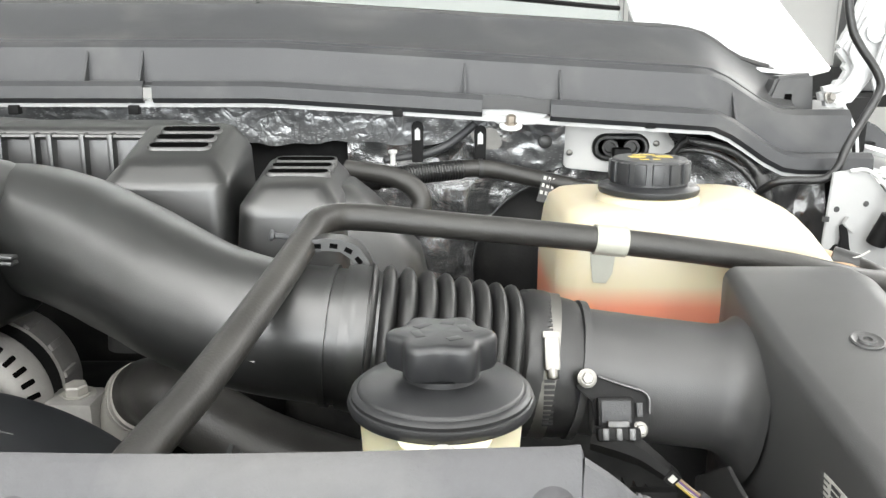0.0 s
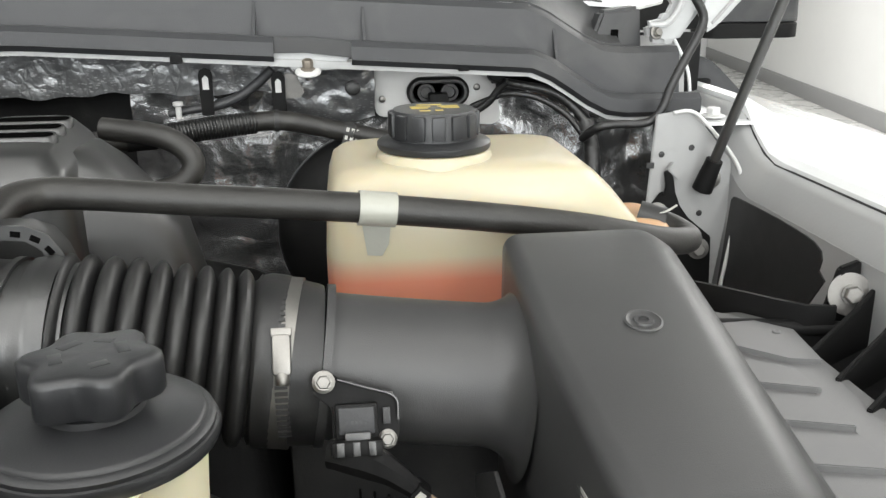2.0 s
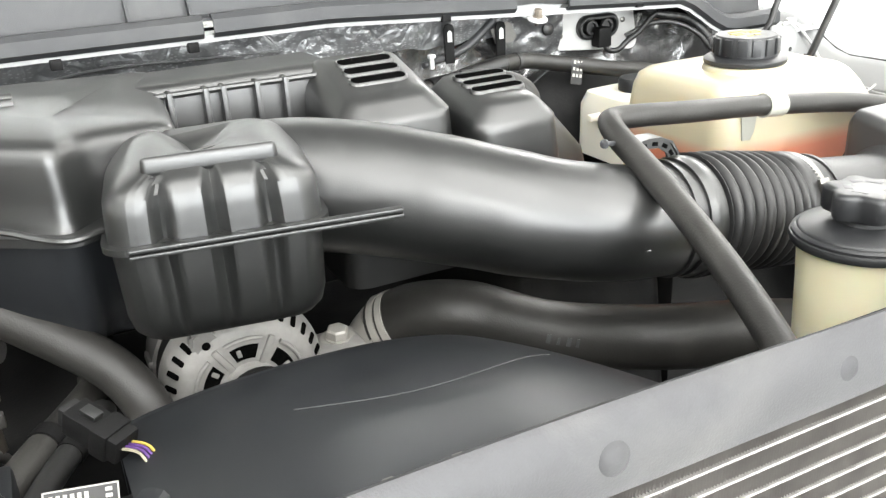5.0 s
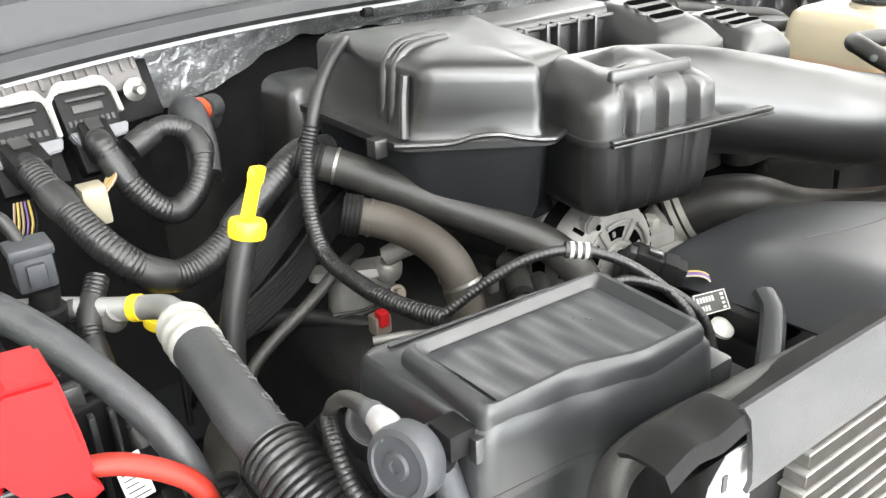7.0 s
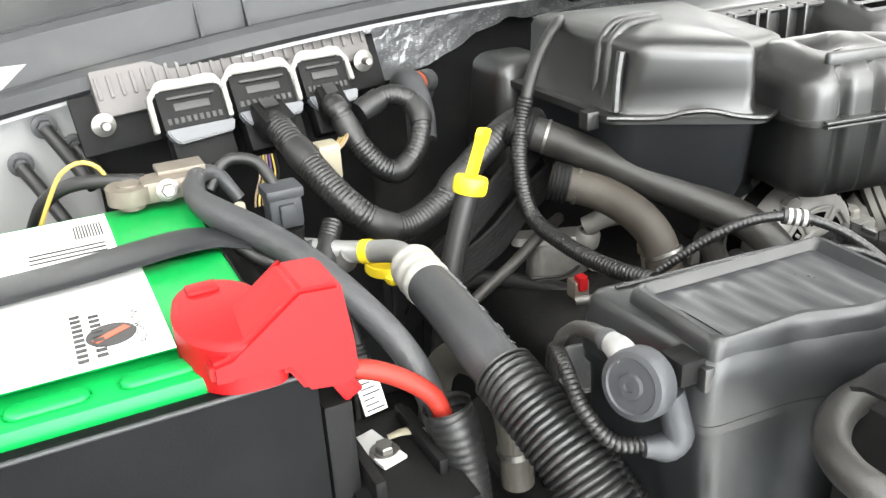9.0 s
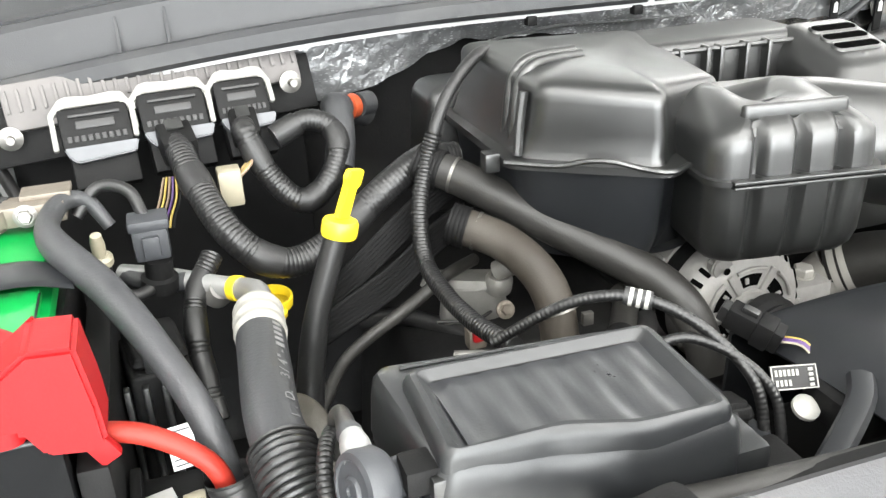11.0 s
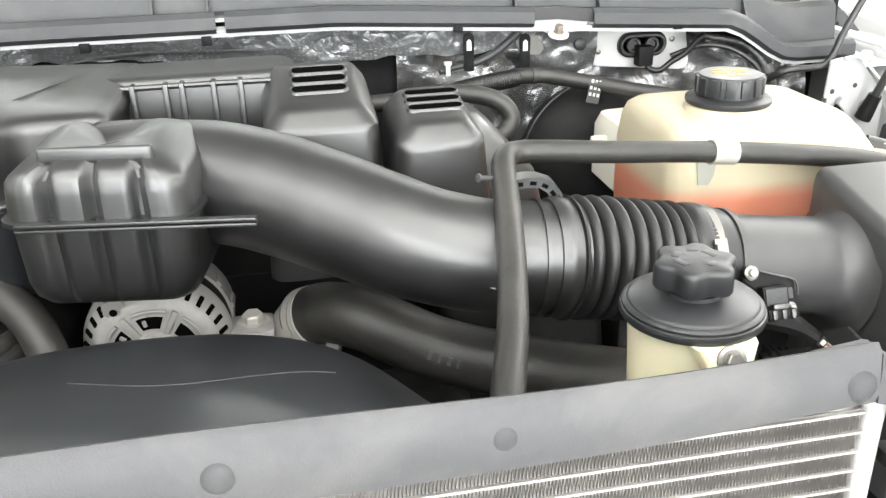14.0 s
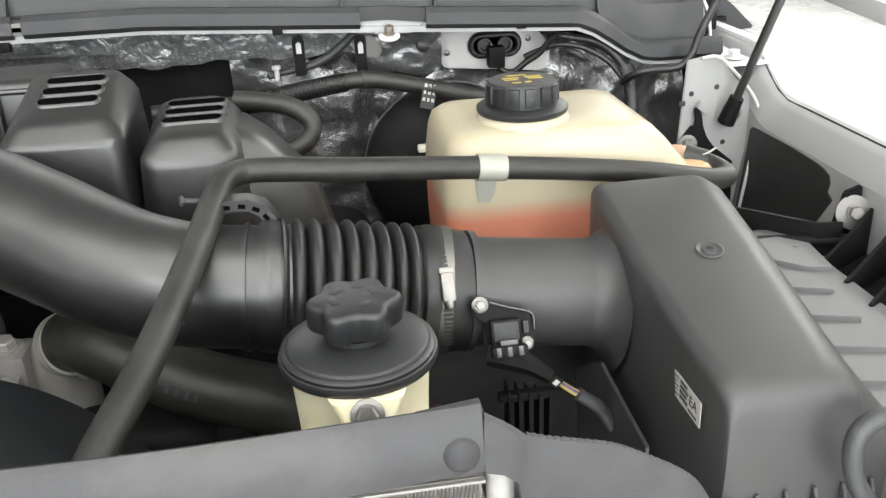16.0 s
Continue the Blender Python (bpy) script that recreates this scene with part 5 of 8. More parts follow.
# black slot and window pieces on the face stand for shaded hollows
for k in range(32):
    m = on_face(360 / 32 * k, 0.0607, -0.0090) @ Matrix.Rotation(radians(57), 4, "Z")
    part("vent_slot", box(-0.0062, 0.0058, -0.0016, 0.0030, -0.0023, 0.0023, 0.0014, m=m), SHADE, alt, "black plate for the shade in a vent slot")
    if k % 2:
        part("tooth", box(-0.004, 0.0025, -0.003, 0.020, -0.003, 0.003, 0.0012, m=on_face(360 / 32 * k, 0.0675, -0.056)), ALTM, alt)
for k in range(6):
    a0 = 60 * k - 92
    arc = [Vector((r * math.cos(radians(a)), 0, -r * math.sin(radians(a)))) for r, steps in ((0.0385, range(-18, 19, 4)), (0.0265, range(16, -17, -8))) for a in (a0 + s for s in steps)]
    part("window", prism([(p.x, p.z) for p in arc], 0.0012, Matrix.Translation((AC[0], AC[1] - 0.0024, AC[2])), 0), SHADE, alt, "black plate for the shade in an air window")
    part("window_rim", sweep([Vector(AC) + Vector((0.0445 * math.cos(radians(a)), -0.0035, -0.0445 * math.sin(radians(a)))) for a in range(a0 - 20, a0 + 21, 5)], 0.0019, 8, 0.004), ALTM, alt)
    part("spoke", box(0.019, 0.047, -0.0045, 0.001, -0.0026, 0.0026, 0.0012, m=on_face(a0 + 30, 0, 0)), ALTM, alt)
    part("winding", box(0.030, 0.036, -0.0042, 0.0, -0.0018, 0.0018, 0.0008, m=on_face(a0 + (9 if k % 2 else -8), 0, 0)), ALTM, alt)
part("hub", lathe([(0.013, 0.0), (0.0225, 0.0), (0.0235, 0.004), (0.022, 0.007), (0.016, 0.008), (0.013, 0.005), (0.013, 0.0)], AC, (0, -1, 0), 32), ALTM, alt, "cast bearing hub")
for a, r in ((-122, 0.054), (14, 0.060)):
    m = on_face(a, r, 0)
    part("lug", prism([(-0.012, -0.013), (0.006, -0.011), (0.013, -0.005), (0.013, 0.005), (0.006, 0.011), (-0.012, 0.013)], 0.011, m @ Matrix.Translation((0, 0.001, 0)), 0.002), ALTM, alt, "cast bolt lug")
    part("lug_hole", lathe([(0, 0), (0.0034, 0), (0.0034, 0.0006), (0, 0.0006)], m @ Vector((0.002, -0.0046, 0)), (0, -1, 0), 14), SHADE, alt)
part("front_bracket", box(-0.355, -0.31, 0.690, 0.70, 1.085, 1.12, 0.003), ALTM, alt)
part("ear", box(-0.353, -0.308, 0.705, 0.748, 1.08, 1.134, 0.006), ALTM, alt)
part("boss", lathe([(0, -0.09), (0.017, -0.09), (0.0165, -0.002), (0.0150, 0.0), (0, 0.0)], (-0.329, 0.727, 1.132), (0, -0.1, 1), 24), ALTM, alt, "cast bolt boss")
bolt(alt, (-0.329, 0.727, 1.134), (0, -0.1, 1), 0.0105, CRIMP)
GROW = Matrix.Translation((AC[0] - 0.002, AC[1], AC[2] + 0.001)) @ Matrix.Scale(1.06, 4) @ Matrix.Translation((-AC[0], -AC[1], -AC[2]))
for ob in alt.children:
    if ob.name.split(".")[0] in ("housing", "stator_band", "rear_housing", "tooth", "vent_slot", "window", "window_rim", "spoke", "winding", "hub", "lug", "lug_hole"):
        ob.data.transform(GROW)
part("pulley", lathe([(0.0, 0.05), (0.028, 0.05), (0.030, 0.047), (0.026, 0.04), (0.030, 0.034), (0.026, 0.03), (0.03, 0.022), (0.02, 0.02)], AC, (0, -1, 0), 28), DARK, alt)

rad = thing("radiator_hose", (-0.15, 0.63, 1.08), "thick dusty black upper radiator hose", "hose")
RP = [(-0.290, 0.750, 1.112), (-0.279, 0.7385, 1.1245), (-0.255, 0.714, 1.1425), (-0.22, 0.6756, 1.1500), (-0.15, 0.6487, 1.1222), (-0.06, 0.6109, 1.1093), (0.04, 0.5134, 1.128), (0.12, 0.45, 1.10)]
part("tube", sweep(RP[1:], [0.0305, 0.031, 0.031, 0.0305, 0.0305], 36, 0.005), HOSE, rad)
for k in (0.10, 0.36):
    a, b = Vector(RP[1]).lerp(Vector(RP[2]), k), Vector(RP[1]).lerp(Vector(RP[2]), k + 0.18)
    part("clamp", sweep([a, b], 0.0324, 32, 0.003), CRIMP, rad, "steel spring clamp band")
part("clamp_ear", box(-0.008, 0.008, -0.003, 0.003, -0.005, 0.005, 0.0015, m=Matrix.Translation((-0.252, 0.690, 1.118)) @ Matrix.Rotation(radians(-40), 4, "Z")), CRIMP, rad)
axis_pts = [Vector(p) for p in spline(RP[1:], 0.002)[0]]
for k in range(4):
    q = Vector((-0.1695, 0.6136, 1.1358)).lerp(Vector((-0.1450, 0.5998, 1.1285)), k / 3)
    c = min(axis_pts, key=lambda p: (p - q).length)
    out = (q - c).normalized()
    along = Vector((0.86, -0.42, -0.28)).normalized()
    along = (along - out * along.dot(out)).normalized()
    up = out.cross(along)
    m = Matrix(((along.x, up.x, out.x, 0), (along.y, up.y, out.y, 0), (along.z, up.z, out.z, 0), (0, 0, 0, 1)))
    part("print", box(-0.0019, 0.0019 - 0.0012 * (k % 2), -0.0040, 0.0040 - 0.0015 * (k == 1), -0.0004, 0.0004, 0, m=Matrix.Translation(c + out * 0.0312) @ m), TAPEWRAP, rad, "worn pale print")
th = thing("thermostat_housing", (-0.31, 0.75, 1.05), "cast aluminium thermostat housing", "housing")
part("neck", sweep([(-0.294, 0.749, 1.02), (-0.292, 0.748, 1.08), (-0.286, 0.743, 1.108), (-0.276, 0.735, 1.127)], [0.035, 0.034, 0.0315, 0.0300], 28, 0.005), CRIMP, th, "cast outlet neck")
part("base", lathe([(0, 0), (0.045, 0), (0.045, 0.02), (0.03, 0.03), (0, 0.03)], (-0.33, 0.775, 1.04), (0.2, -0.1, 1), 24), ALU, th)

# ---- fan shroud ----
shr = thing("fan_shroud", (-0.36, 0.5, 1.1), "dusty black plastic fan shroud with an arched top", "shroud")


def shroud_z(x, y):
    """Nearly level along the front, falling to an arched rear rim."""
    u = x + 0.4175
    k = (y - 0.372) / (0.567 - 0.372)
    front = 1.247 - 1.6 * max(0, x + 0.36) ** 2 - 4.0 * max(0, -0.45 - x) ** 2
    rear = 1.2146 - 0.598 * u * u - 20.4 * u ** 4
    return front + (rear - front) * (0.2 * k + 0.8 * k * k)


gx = frange(-0.535, -0.165, 48)
gy = frange(0.372, 0.567, 26)
grid = [[Vector((x, y, shroud_z(x, y))) for x in gx] for y in gy]
grid.append([Vector((x, 0.573, shroud_z(x, 0.567) - 0.006)) for x in gx])
grid.append([Vector((x, 0.575, shroud_z(x, 0.567) - 0.10)) for x in gx])
part("arch", sheet(grid, 0.003), SATIN, shr)
part("crease", sweep([(x, 0.47 + 0.02 * math.sin(x * 22), shroud_z(x, 0.47 + 0.02 * math.sin(x * 22)) + 0.0002) for x in frange(-0.44, -0.26, 14)], 0.0005, 6, 0.01), GREY, shr, "scratched crease line")
part("side_wall", box(-0.61, -0.595, 0.39, 0.56, 1.05, 1.205, 0.004), SATIN, shr)
part("bracket", sweep([(-0.60, 0.395, 1.214), (-0.545, 0.43, 1.224), (-0.525, 0.452, 1.226)], 0.009, 8, 0.01, flat=0.6), SATIN, shr)
part("bolt_tab", box(-0.440, -0.372, 0.360, 0.378, 1.230, 1.2440, 0.003), SATIN, shr)
for bx in (-0.425, -0.387):
    bolt(shr, (bx, 0.367, 1.2457), (0, -0.1, 1), 0.0055, STEEL)
blk = thing("wiring_connector", (-0.54, 0.53, 1.2), "black wiring connector with purple and yellow leads", "connector")
CM = Matrix.Translation((-0.54, 0.532, 1.222)) @ Matrix.Rotation(radians(-52), 4, "Z") @ Matrix.Rotation(radians(18), 4, "Y")
part("body", box(-0.026, 0.016, -0.0095, 0.0095, -0.009, 0.008, 0.002, m=CM), MATTE, blk)
part("collar", box(-0.004, 0.009, -0.011, 0.011, -0.0105, 0.0095, 0.002, m=CM), MATTE, blk)
part("latch", box(-0.018, -0.006, -0.004, 0.004, 0.007, 0.0115, 0.001, m=CM), BLACK, blk)
part("rear_seal", box(-0.032, -0.024, -0.007, 0.007, -0.007, 0.006, 0.002, m=CM), RUBBER, blk)
for off, mt in ((-0.004, BEIGE), (-0.0013, PURPLE), (0.0013, PURPLE), (0.004, WIREY)):
    a = CM @ Vector((0.014, off, 0.0))
    part("lead", sweep([a, a + Vector((0.010, -0.014, 0.001)), a + Vector((0.014, -0.026, -0.010))], 0.0009, 6, 0.004), mt, blk)
part("base", box(-0.545, -0.50, 0.43, 0.48, 1.19, 1.213, 0.004), MATTE, blk)

# ---- front support: flap, rivets, condenser ----
sup = thing("radiator_support_cover", (-0.3, 0.32, 1.22), "dusty grey plastic sight shield over the radiator", "cover")
xs = frange(-0.735, 0.056, 40)
FP = [(0.3335, 1.262), (0.331, 1.2745), (0.3285, 1.2800), (0.3258, 1.2815), (0.3236, 1.2795), (0.3205, 1.262), (0.319, 1.246), (0.321, 1.238)]
part("strip", sheet([[Vector((x, y + 0.002 * math.sin(x * 9), z + 0.004 * (-x - 0.3) * 0.6 + 0.0015 * math.sin(x * 15) + (0.028 * max(0, x + 0.3) if z < 1.25 else 0))) for x in xs] for y, z in FP], 0.003), FLAP, sup)
part("lip_end", sheet([[Vector((x, y + 0.002 * math.sin(x * 9), z + 0.0012 - 0.004 * max(0, -0.775 - x) / 0.02 + 0.0014 * math.sin(x * 160))) for x in frange(-0.793, -0.733, 14)] for y, z in ((0.352, 1.276), (0.345, 1.2795), (0.334, 1.281), (0.326, 1.280), (0.323, 1.274))], 0.003), MATTE, sup, "ragged dark end of the folded lip")
part("lip_back", sheet([[Vector((x, y, z)) for x in frange(-0.74, 0.05, 20)] for y, z in ((0.352, 1.235), (0.342, 1.250), (0.3335, 1.264))], 0.002), FLAP, sup)
CT = [(0.056, 1.2785), (0.066, 1.2715), (0.0735, 1.2655), (0.0765, 1.2632), (0.080, 1.2615), (0.0929, 1.257), (0.1099, 1.2525), (0.1272, 1.2475), (0.142, 1.240), (0.1542, 1.2325), (0.167, 1.224), (0.1779, 1.2140), (0.187, 1.198), (0.190, 1.182)]
CB = [1.2475, 1.2445, 1.2375, 1.215, 1.14]


def corner_low(k):
    z = CT[k][1]
    return CB[k] if k < len(CB) else z - 0.12 * max(0.15, min(1, (z - 1.16) / 0.08))


part("corner", sheet([[Vector((x, y, z + (corner_low(i) - z) * f)) for i, (x, z) in enumerate(CT)] for y, f in ((0.3266, 0), (0.3243, 0.04), (0.3224, 0.2), (0.3211, 0.55), (0.3200, 1.0))], 0.003), FLAP, sup)
part("corner_edge", sweep([(x, 0.326, z + 0.0005) for x, z in CT[4:]], 0.0022, 8, ridge=(0.0045, 0.0007)), FLAP, sup, "ragged trimmed edge")
for rx in (-0.518, -0.331, -0.176, 0.044):
    part("push_rivet", lathe([(0.0, 0.0048), (0.003, 0.0046), (0.0065, 0.0036), (0.0092, 0.0018), (0.0108, -0.0005), (0.0122, -0.0012)], (rx, 0.3188, 1.2605), (0, -1, 0.12), 26), RIVET, sup)
part("end_lip", sheet([[Vector((x, y, z + 0.004 * (x - 0.024) / 0.034)) for x in frange(0.024, 0.058, 8)] for y, z in ((0.343, 1.2715), (0.338, 1.2740), (0.331, 1.2745), (0.329, 1.273))], 0.002), FLAP, sup, "torn folded lip")
for k in range(9):
    u, v = (k * 37 % 9) / 9, (k * 53 % 7) / 7
    part("scuff", box(-0.0035 - 0.002 * v, 0.0035 + 0.003 * u, -0.0002, 0.0002, -0.0006 - 0.0005 * v, 0.0007, 0, m=Matrix.Translation((-0.105 + 0.020 * u, 0.3222 - 0.0012 * v, 1.2755 - 0.008 * v)) @ Matrix.Rotation(radians(-10 - 50 * u), 4, "Y") @ Matrix.Rotation(radians(-8), 4, "X")), GREYL, sup, "pale scuff mark")
con = thing("condenser", (-0.28, 0.335, 1.05), "aluminium air conditioning condenser with flat tubes and fins", "condenser")
for k in range(15):
    z = 1.2340 - 0.0148 * k
    part("flat_tube", box(-0.66, 0.058, 0.327, 0.344, z - 0.0010, z + 0.0010, 0.0005), TUBEM, con)
    bm = bmesh.new()
    n = 640
    prev = None
    for i in range(n + 1):
        x = -0.655 + 0.71 * i / n
        zz = z - (0.0015 if i % 2 else 0.0133)
        a, b = bm.verts.new((x, 0.3278, zz)), bm.verts.new((x, 0.344, zz))
        if prev:
            bm.faces.new((prev[0], a, b, prev[1]))
        prev = (a, b)
    tagged(part("fin_band", bm, FINM, con), kind="stuff")
# added sheet that hides the dark gaps seen through the fins
part("fin_core", box(-0.655, 0.056, 0.3295, 0.3305, 1.0, 1.236, 0), FINM, con, "added grey brown backing among the fins")
part("side_tank", sweep([(0.067, 0.334, 1.00), (0.067, 0.334, 1.20), (0.067, 0.334, 1.236), (0.060, 0.334, 1.245)], 0.0080, 16, 0.006), ALTM, con, "pale aluminium header tube")
part("side_bracket", box(0.078, 0.10, 0.325, 0.34, 1.19, 1.20, 0.001), MATTE, con)

# ---- black power box ----
pb = thing("power_box", (-0.745, 0.46, 1.05), "satin black plastic power distribution box", "fuse box")
PO = [(-0.838, 0.528), (-0.831, 0.411), (-0.764, 0.4065), (-0.718, 0.3925), (-0.655, 0.394), (-0.650, 0.507)]
PI = [(-0.823, 0.498), (-0.8255, 0.4145), (-0.763, 0.4105), (-0.717, 0.3965), (-0.6635, 0.3980), (-0.6605, 0.492)]
part("body", shell([(1.02, 0.012, shrink(PO, 0.012)), (1.215, 0.012, shrink(PO, 0.005)), (1.217, 0.012, shrink(PO, 0.001)), (1.223, 0.012, shrink(PO, 0.001))]), POWB, pb)
lidp = part("lid", shell([(1.224, 0.012, PO), (1.250, 0.012, shrink(PO, 0.002)), (1.261, 0.012, shrink(PO, 0.004)), (1.266, 0.012, shrink(PO, 0.008)), (1.2675, 0.012, shrink(PO, 0.014)), (1.2675, 0.012, shrink(PO, 0.04))]), POWB, pb)
part("raised_panel", shell([(1.257, 0.008, PI), (1.2715, 0.008, shrink(PI, 0.001)), (1.2755, 0.008, shrink(PI, 0.003)), (1.2778, 0.008, shrink(PI, 0.006)), (1.2778, 0.007, shrink(PI, 0.010)), (1.2755, 0.006, shrink(PI, 0.013)), (1.2718, 0.005, shrink(PI, 0.017)), (1.2712, 0.005, shrink(PI, 0.021)), (1.2708, 0.004, shrink(PI, 0.034))]), POWB, lidp)
SUNK = shrink(PI, 0.0185)
rows = []
for v in frange(0.02, 0.98, 12):
    row = []
    for u in frange(0, 1, 44):
        back = Vector(SUNK[0]).lerp(Vector(SUNK[5]), u)
        front = Vector(SUNK[1]).lerp(Vector(SUNK[4]), u) + Vector((0, 0.006 * max(0, 1 - abs(u - 0.30) / 0.3)))
        p = front.lerp(back, v)
        row.append(Vector((p.x, p.y, 1.2722 + 0.00055 * math.sin(u * 31 + 1.5 * math.sin(v * 5)) + 0.00020 * math.sin(u * 67 + v * 3))))
    rows.append(row)
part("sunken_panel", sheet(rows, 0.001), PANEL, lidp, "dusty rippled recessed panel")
part("back_groove", sweep([(-0.818, 0.513, 1.2682), (-0.73, 0.507, 1.2682), (-0.668, 0.5005, 1.2682)], 0.0012, 6, 0.01), POWB, lidp)
part("latch", box(-0.665, -0.640, 0.395, 0.430, 1.20, 1.245, 0.004), POWB, pb)
part("bracket", box(-0.652, -0.60, 0.385, 0.44, 1.17, 1.212, 0.004), MATTE, pb)

pump = thing("vacuum_valve", (-0.865, 0.44, 1.22), "blue-grey round plastic valve with a side pipe", "valve")
PA = Vector((-0.93, -0.28, 0.2)).normalized()
VC = Vector((-0.862, 0.434, 1.253))
part("disc", lathe([(0, -0.012), (0.0185, -0.012), (0.0212, -0.008), (0.0212, 0.003), (0.020, 0.0055), (0.0165, 0.0065), (0.0155, 0.0055), (0.008, 0.0055), (0.007, 0.0075), (0.0035, 0.0075), (0.003, 0.006), (0, 0.006)], VC, PA, 40), BLUEG, pump)
part("neck", sweep([VC - PA * 0.01, VC - PA * 0.022 + Vector((0.004, 0, 0.002)), VC - PA * 0.03 + Vector((0.006, -0.002, 0.003))], [0.012, 0.011, 0.0105], 18, 0.004), BLUEG, pump)
part("coupling", box(-0.842, -0.824, 0.420, 0.440, 1.250, 1.266, 0.002), MATTE, pump)
part("latch_clip", box(-0.830, -0.818, 0.414, 0.424, 1.246, 1.262, 0.002), BLACK, pump)
part("elbow", sweep([(-0.842, 0.430, 1.244), (-0.838, 0.428, 1.228), (-0.836, 0.426, 1.214), (-0.842, 0.427, 1.207), (-0.856, 0.432, 1.208)], [0.009, 0.009, 0.0095, 0.009, 0.006], 16, 0.003), BLUEG, pump)
part("pipe_stub", sweep([(-0.860, 0.444, 1.262), (-0.860, 0.452, 1.265), (-0.860, 0.462, 1.266)], [0.0088, 0.0085, 0.0070], 16, 0.002), PIPEG, pump, "pale grey pipe stub")
part("stub_collar", sweep([(-0.860, 0.461, 1.2655), (-0.861, 0.469, 1.267)], [0.0070, 0.0074, 0.0060], 16, 0.003), TAPEWRAP, pump)
part("vacuum_pipe", sweep([(-0.861, 0.467, 1.2667), (-0.8595, 0.484, 1.2630), (-0.859, 0.500, 1.2560), (-0.860, 0.515, 1.240), (-0.861, 0.52, 1.21)], [0.0058, 0.0048, 0.0042, 0.0040], 12, 0.003), HOSE, pump, "dusty rubber vacuum pipe")
part("thin_loom", sweep([(-0.848, 0.432, 1.2075), (-0.868, 0.445, 1.208), (-0.876, 0.465, 1.222), (-0.870, 0.495, 1.236), (-0.857, 0.525, 1.228), (-0.846, 0.545, 1.20)], 0.0052, 12, ridge=(0.0036, 0.0009)), LOOM, pump, "thin corrugated loom")
hexb = thing("plastic_hex_bolt", (-0.835, 0.395, 1.13), "pale grey plastic hex fastener on the power box", "bolt")
part("head", lathe([(0, 0), (0.015, 0), (0.0145, 0.008), (0.012, 0.010), (0.003, 0.010), (0.0025, 0.008), (0, 0.008)], (-0.832, 0.398, 1.160), (-0.4, -0.8, 0.5), 6), PLATE, hexb)
bent = thing("bent_coolant_hose", (-0.862, 0.63, 1.10), "dusty brown-grey rubber hose bent into a tight arch", "hose")
part("tube", sweep([(-0.845, 0.598, 1.06), (-0.848, 0.600, 1.115), (-0.853, 0.607, 1.143), (-0.858, 0.624, 1.160), (-0.863, 0.645, 1.160), (-0.868, 0.668, 1.148), (-0.874, 0.684, 1.12), (-0.878, 0.69, 1.06)], 0.0138, 22, 0.005), CAPG, bent)
part("clamp", sweep([(-0.8465, 0.5985, 1.090), (-0.847, 0.599, 1.096)], 0.0147, 20, 0.003), STEEL, bent, "thin steel hose clamp")
oil2 = thing("oil_filler", (-0.776, 0.608, 1.12), "dark oil filler cap with a pale ring of print", "cap")
part("cap", lathe([(0, -0.02), (0.026, -0.02), (0.026, 0.0), (0.024, 0.003), (0, 0.003)], (-0.776, 0.608, 1.140), (-0.2, -0.4, 1), 30), CAPBLK, oil2)
part("ring", lathe([(0.0205, 0.003), (0.0205, 0.0036), (0.0222, 0.0036), (0.0222, 0.003)], (-0.776, 0.608, 1.140), (-0.2, -0.4, 1), 36), TAPEWRAP, oil2, "pale printed ring")

# ---- battery ----
bat = thing("battery", (-1.14, 0.70, 1.08), "green topped car battery with white paper labels", "battery")
part("case", box(-1.30, -1.02, 0.566, 0.855, 1.08, 1.245, 0.006), MATTE, bat, "black battery case")
topb = part("top", box(-1.30, -1.024, 0.556, 0.858, 1.246, 1.263, 0.007), GREEN, bat, "bright green battery top")
for x0, x1, y0, y1 in ((-1.29, -1.030, 0.735, 0.845), (-1.29, -1.030, 0.592, 0.712)):
    part("raised_deck", box(x0, x1, y0, y1, 1.264, 1.273, 0.004), GREEN, topb)
for k in range(3):
    part("grip", moulded(-1.10 - 0.062 * k, 0.572, 0.024, 0.009, 1.260, 1.2662, 0.008, 0.001, 0.003), GREEN, topb)
part("seam", box(-1.031, -1.0295, 0.58, 0.70, 1.2725, 1.2734, 0), MATTE, topb)
lb = part("label", box(-1.28, -1.0875, 0.580, 0.7115, 1.2732, 1.2737, 0), LABELW, bat, "white paper label with a round emblem and print")
TM = Matrix.Translation((-1.1005, 0.596, 1.2739)) @ Matrix.Rotation(radians(90), 4, "Z")
lettering("AUTOMOTIVE", 0.0078, TM, INK_SHADE, lb)
part("emblem", lathe([(0, 0), (0.015, 0), (0.015, 0.0003), (0, 0.0003)], (-1.120, 0.6165, 1.2738), n=28), INK_SHADE, lb, "dark round emblem")
part("emblem_stripe", box(-0.012, 0.012, -0.003, 0.003, 0, 0.0002, 0, m=Matrix.Translation((-1.120, 0.6165, 1.2742)) @ Matrix.Rotation(radians(30), 4, "Z")), ORANGE, lb, "orange slanted stripe")
for u, y0, n in ((-1.1275, 0.590, 9), (-1.1385, 0.588, 10)):
    for k in range(n):
        part("print", box(u - 0.0032, u + 0.0032, y0 + 0.0068 * k, y0 + 0.0042 + 0.0068 * k, 1.2743, 1.2745, 0), INK_SHADE, lb)
lb2 = part("label", box(-1.28, -1.098, 0.748, 0.838, 1.2732, 1.2737, 0), LABELW, bat, "white paper label with bar code")
for k in range(10):
    part("bar", box(-1.125 + 0.0022 * k, -1.1238 + 0.0022 * k, 0.79, 0.82, 1.2738, 1.2741, 0), INK_SHADE, lb2)
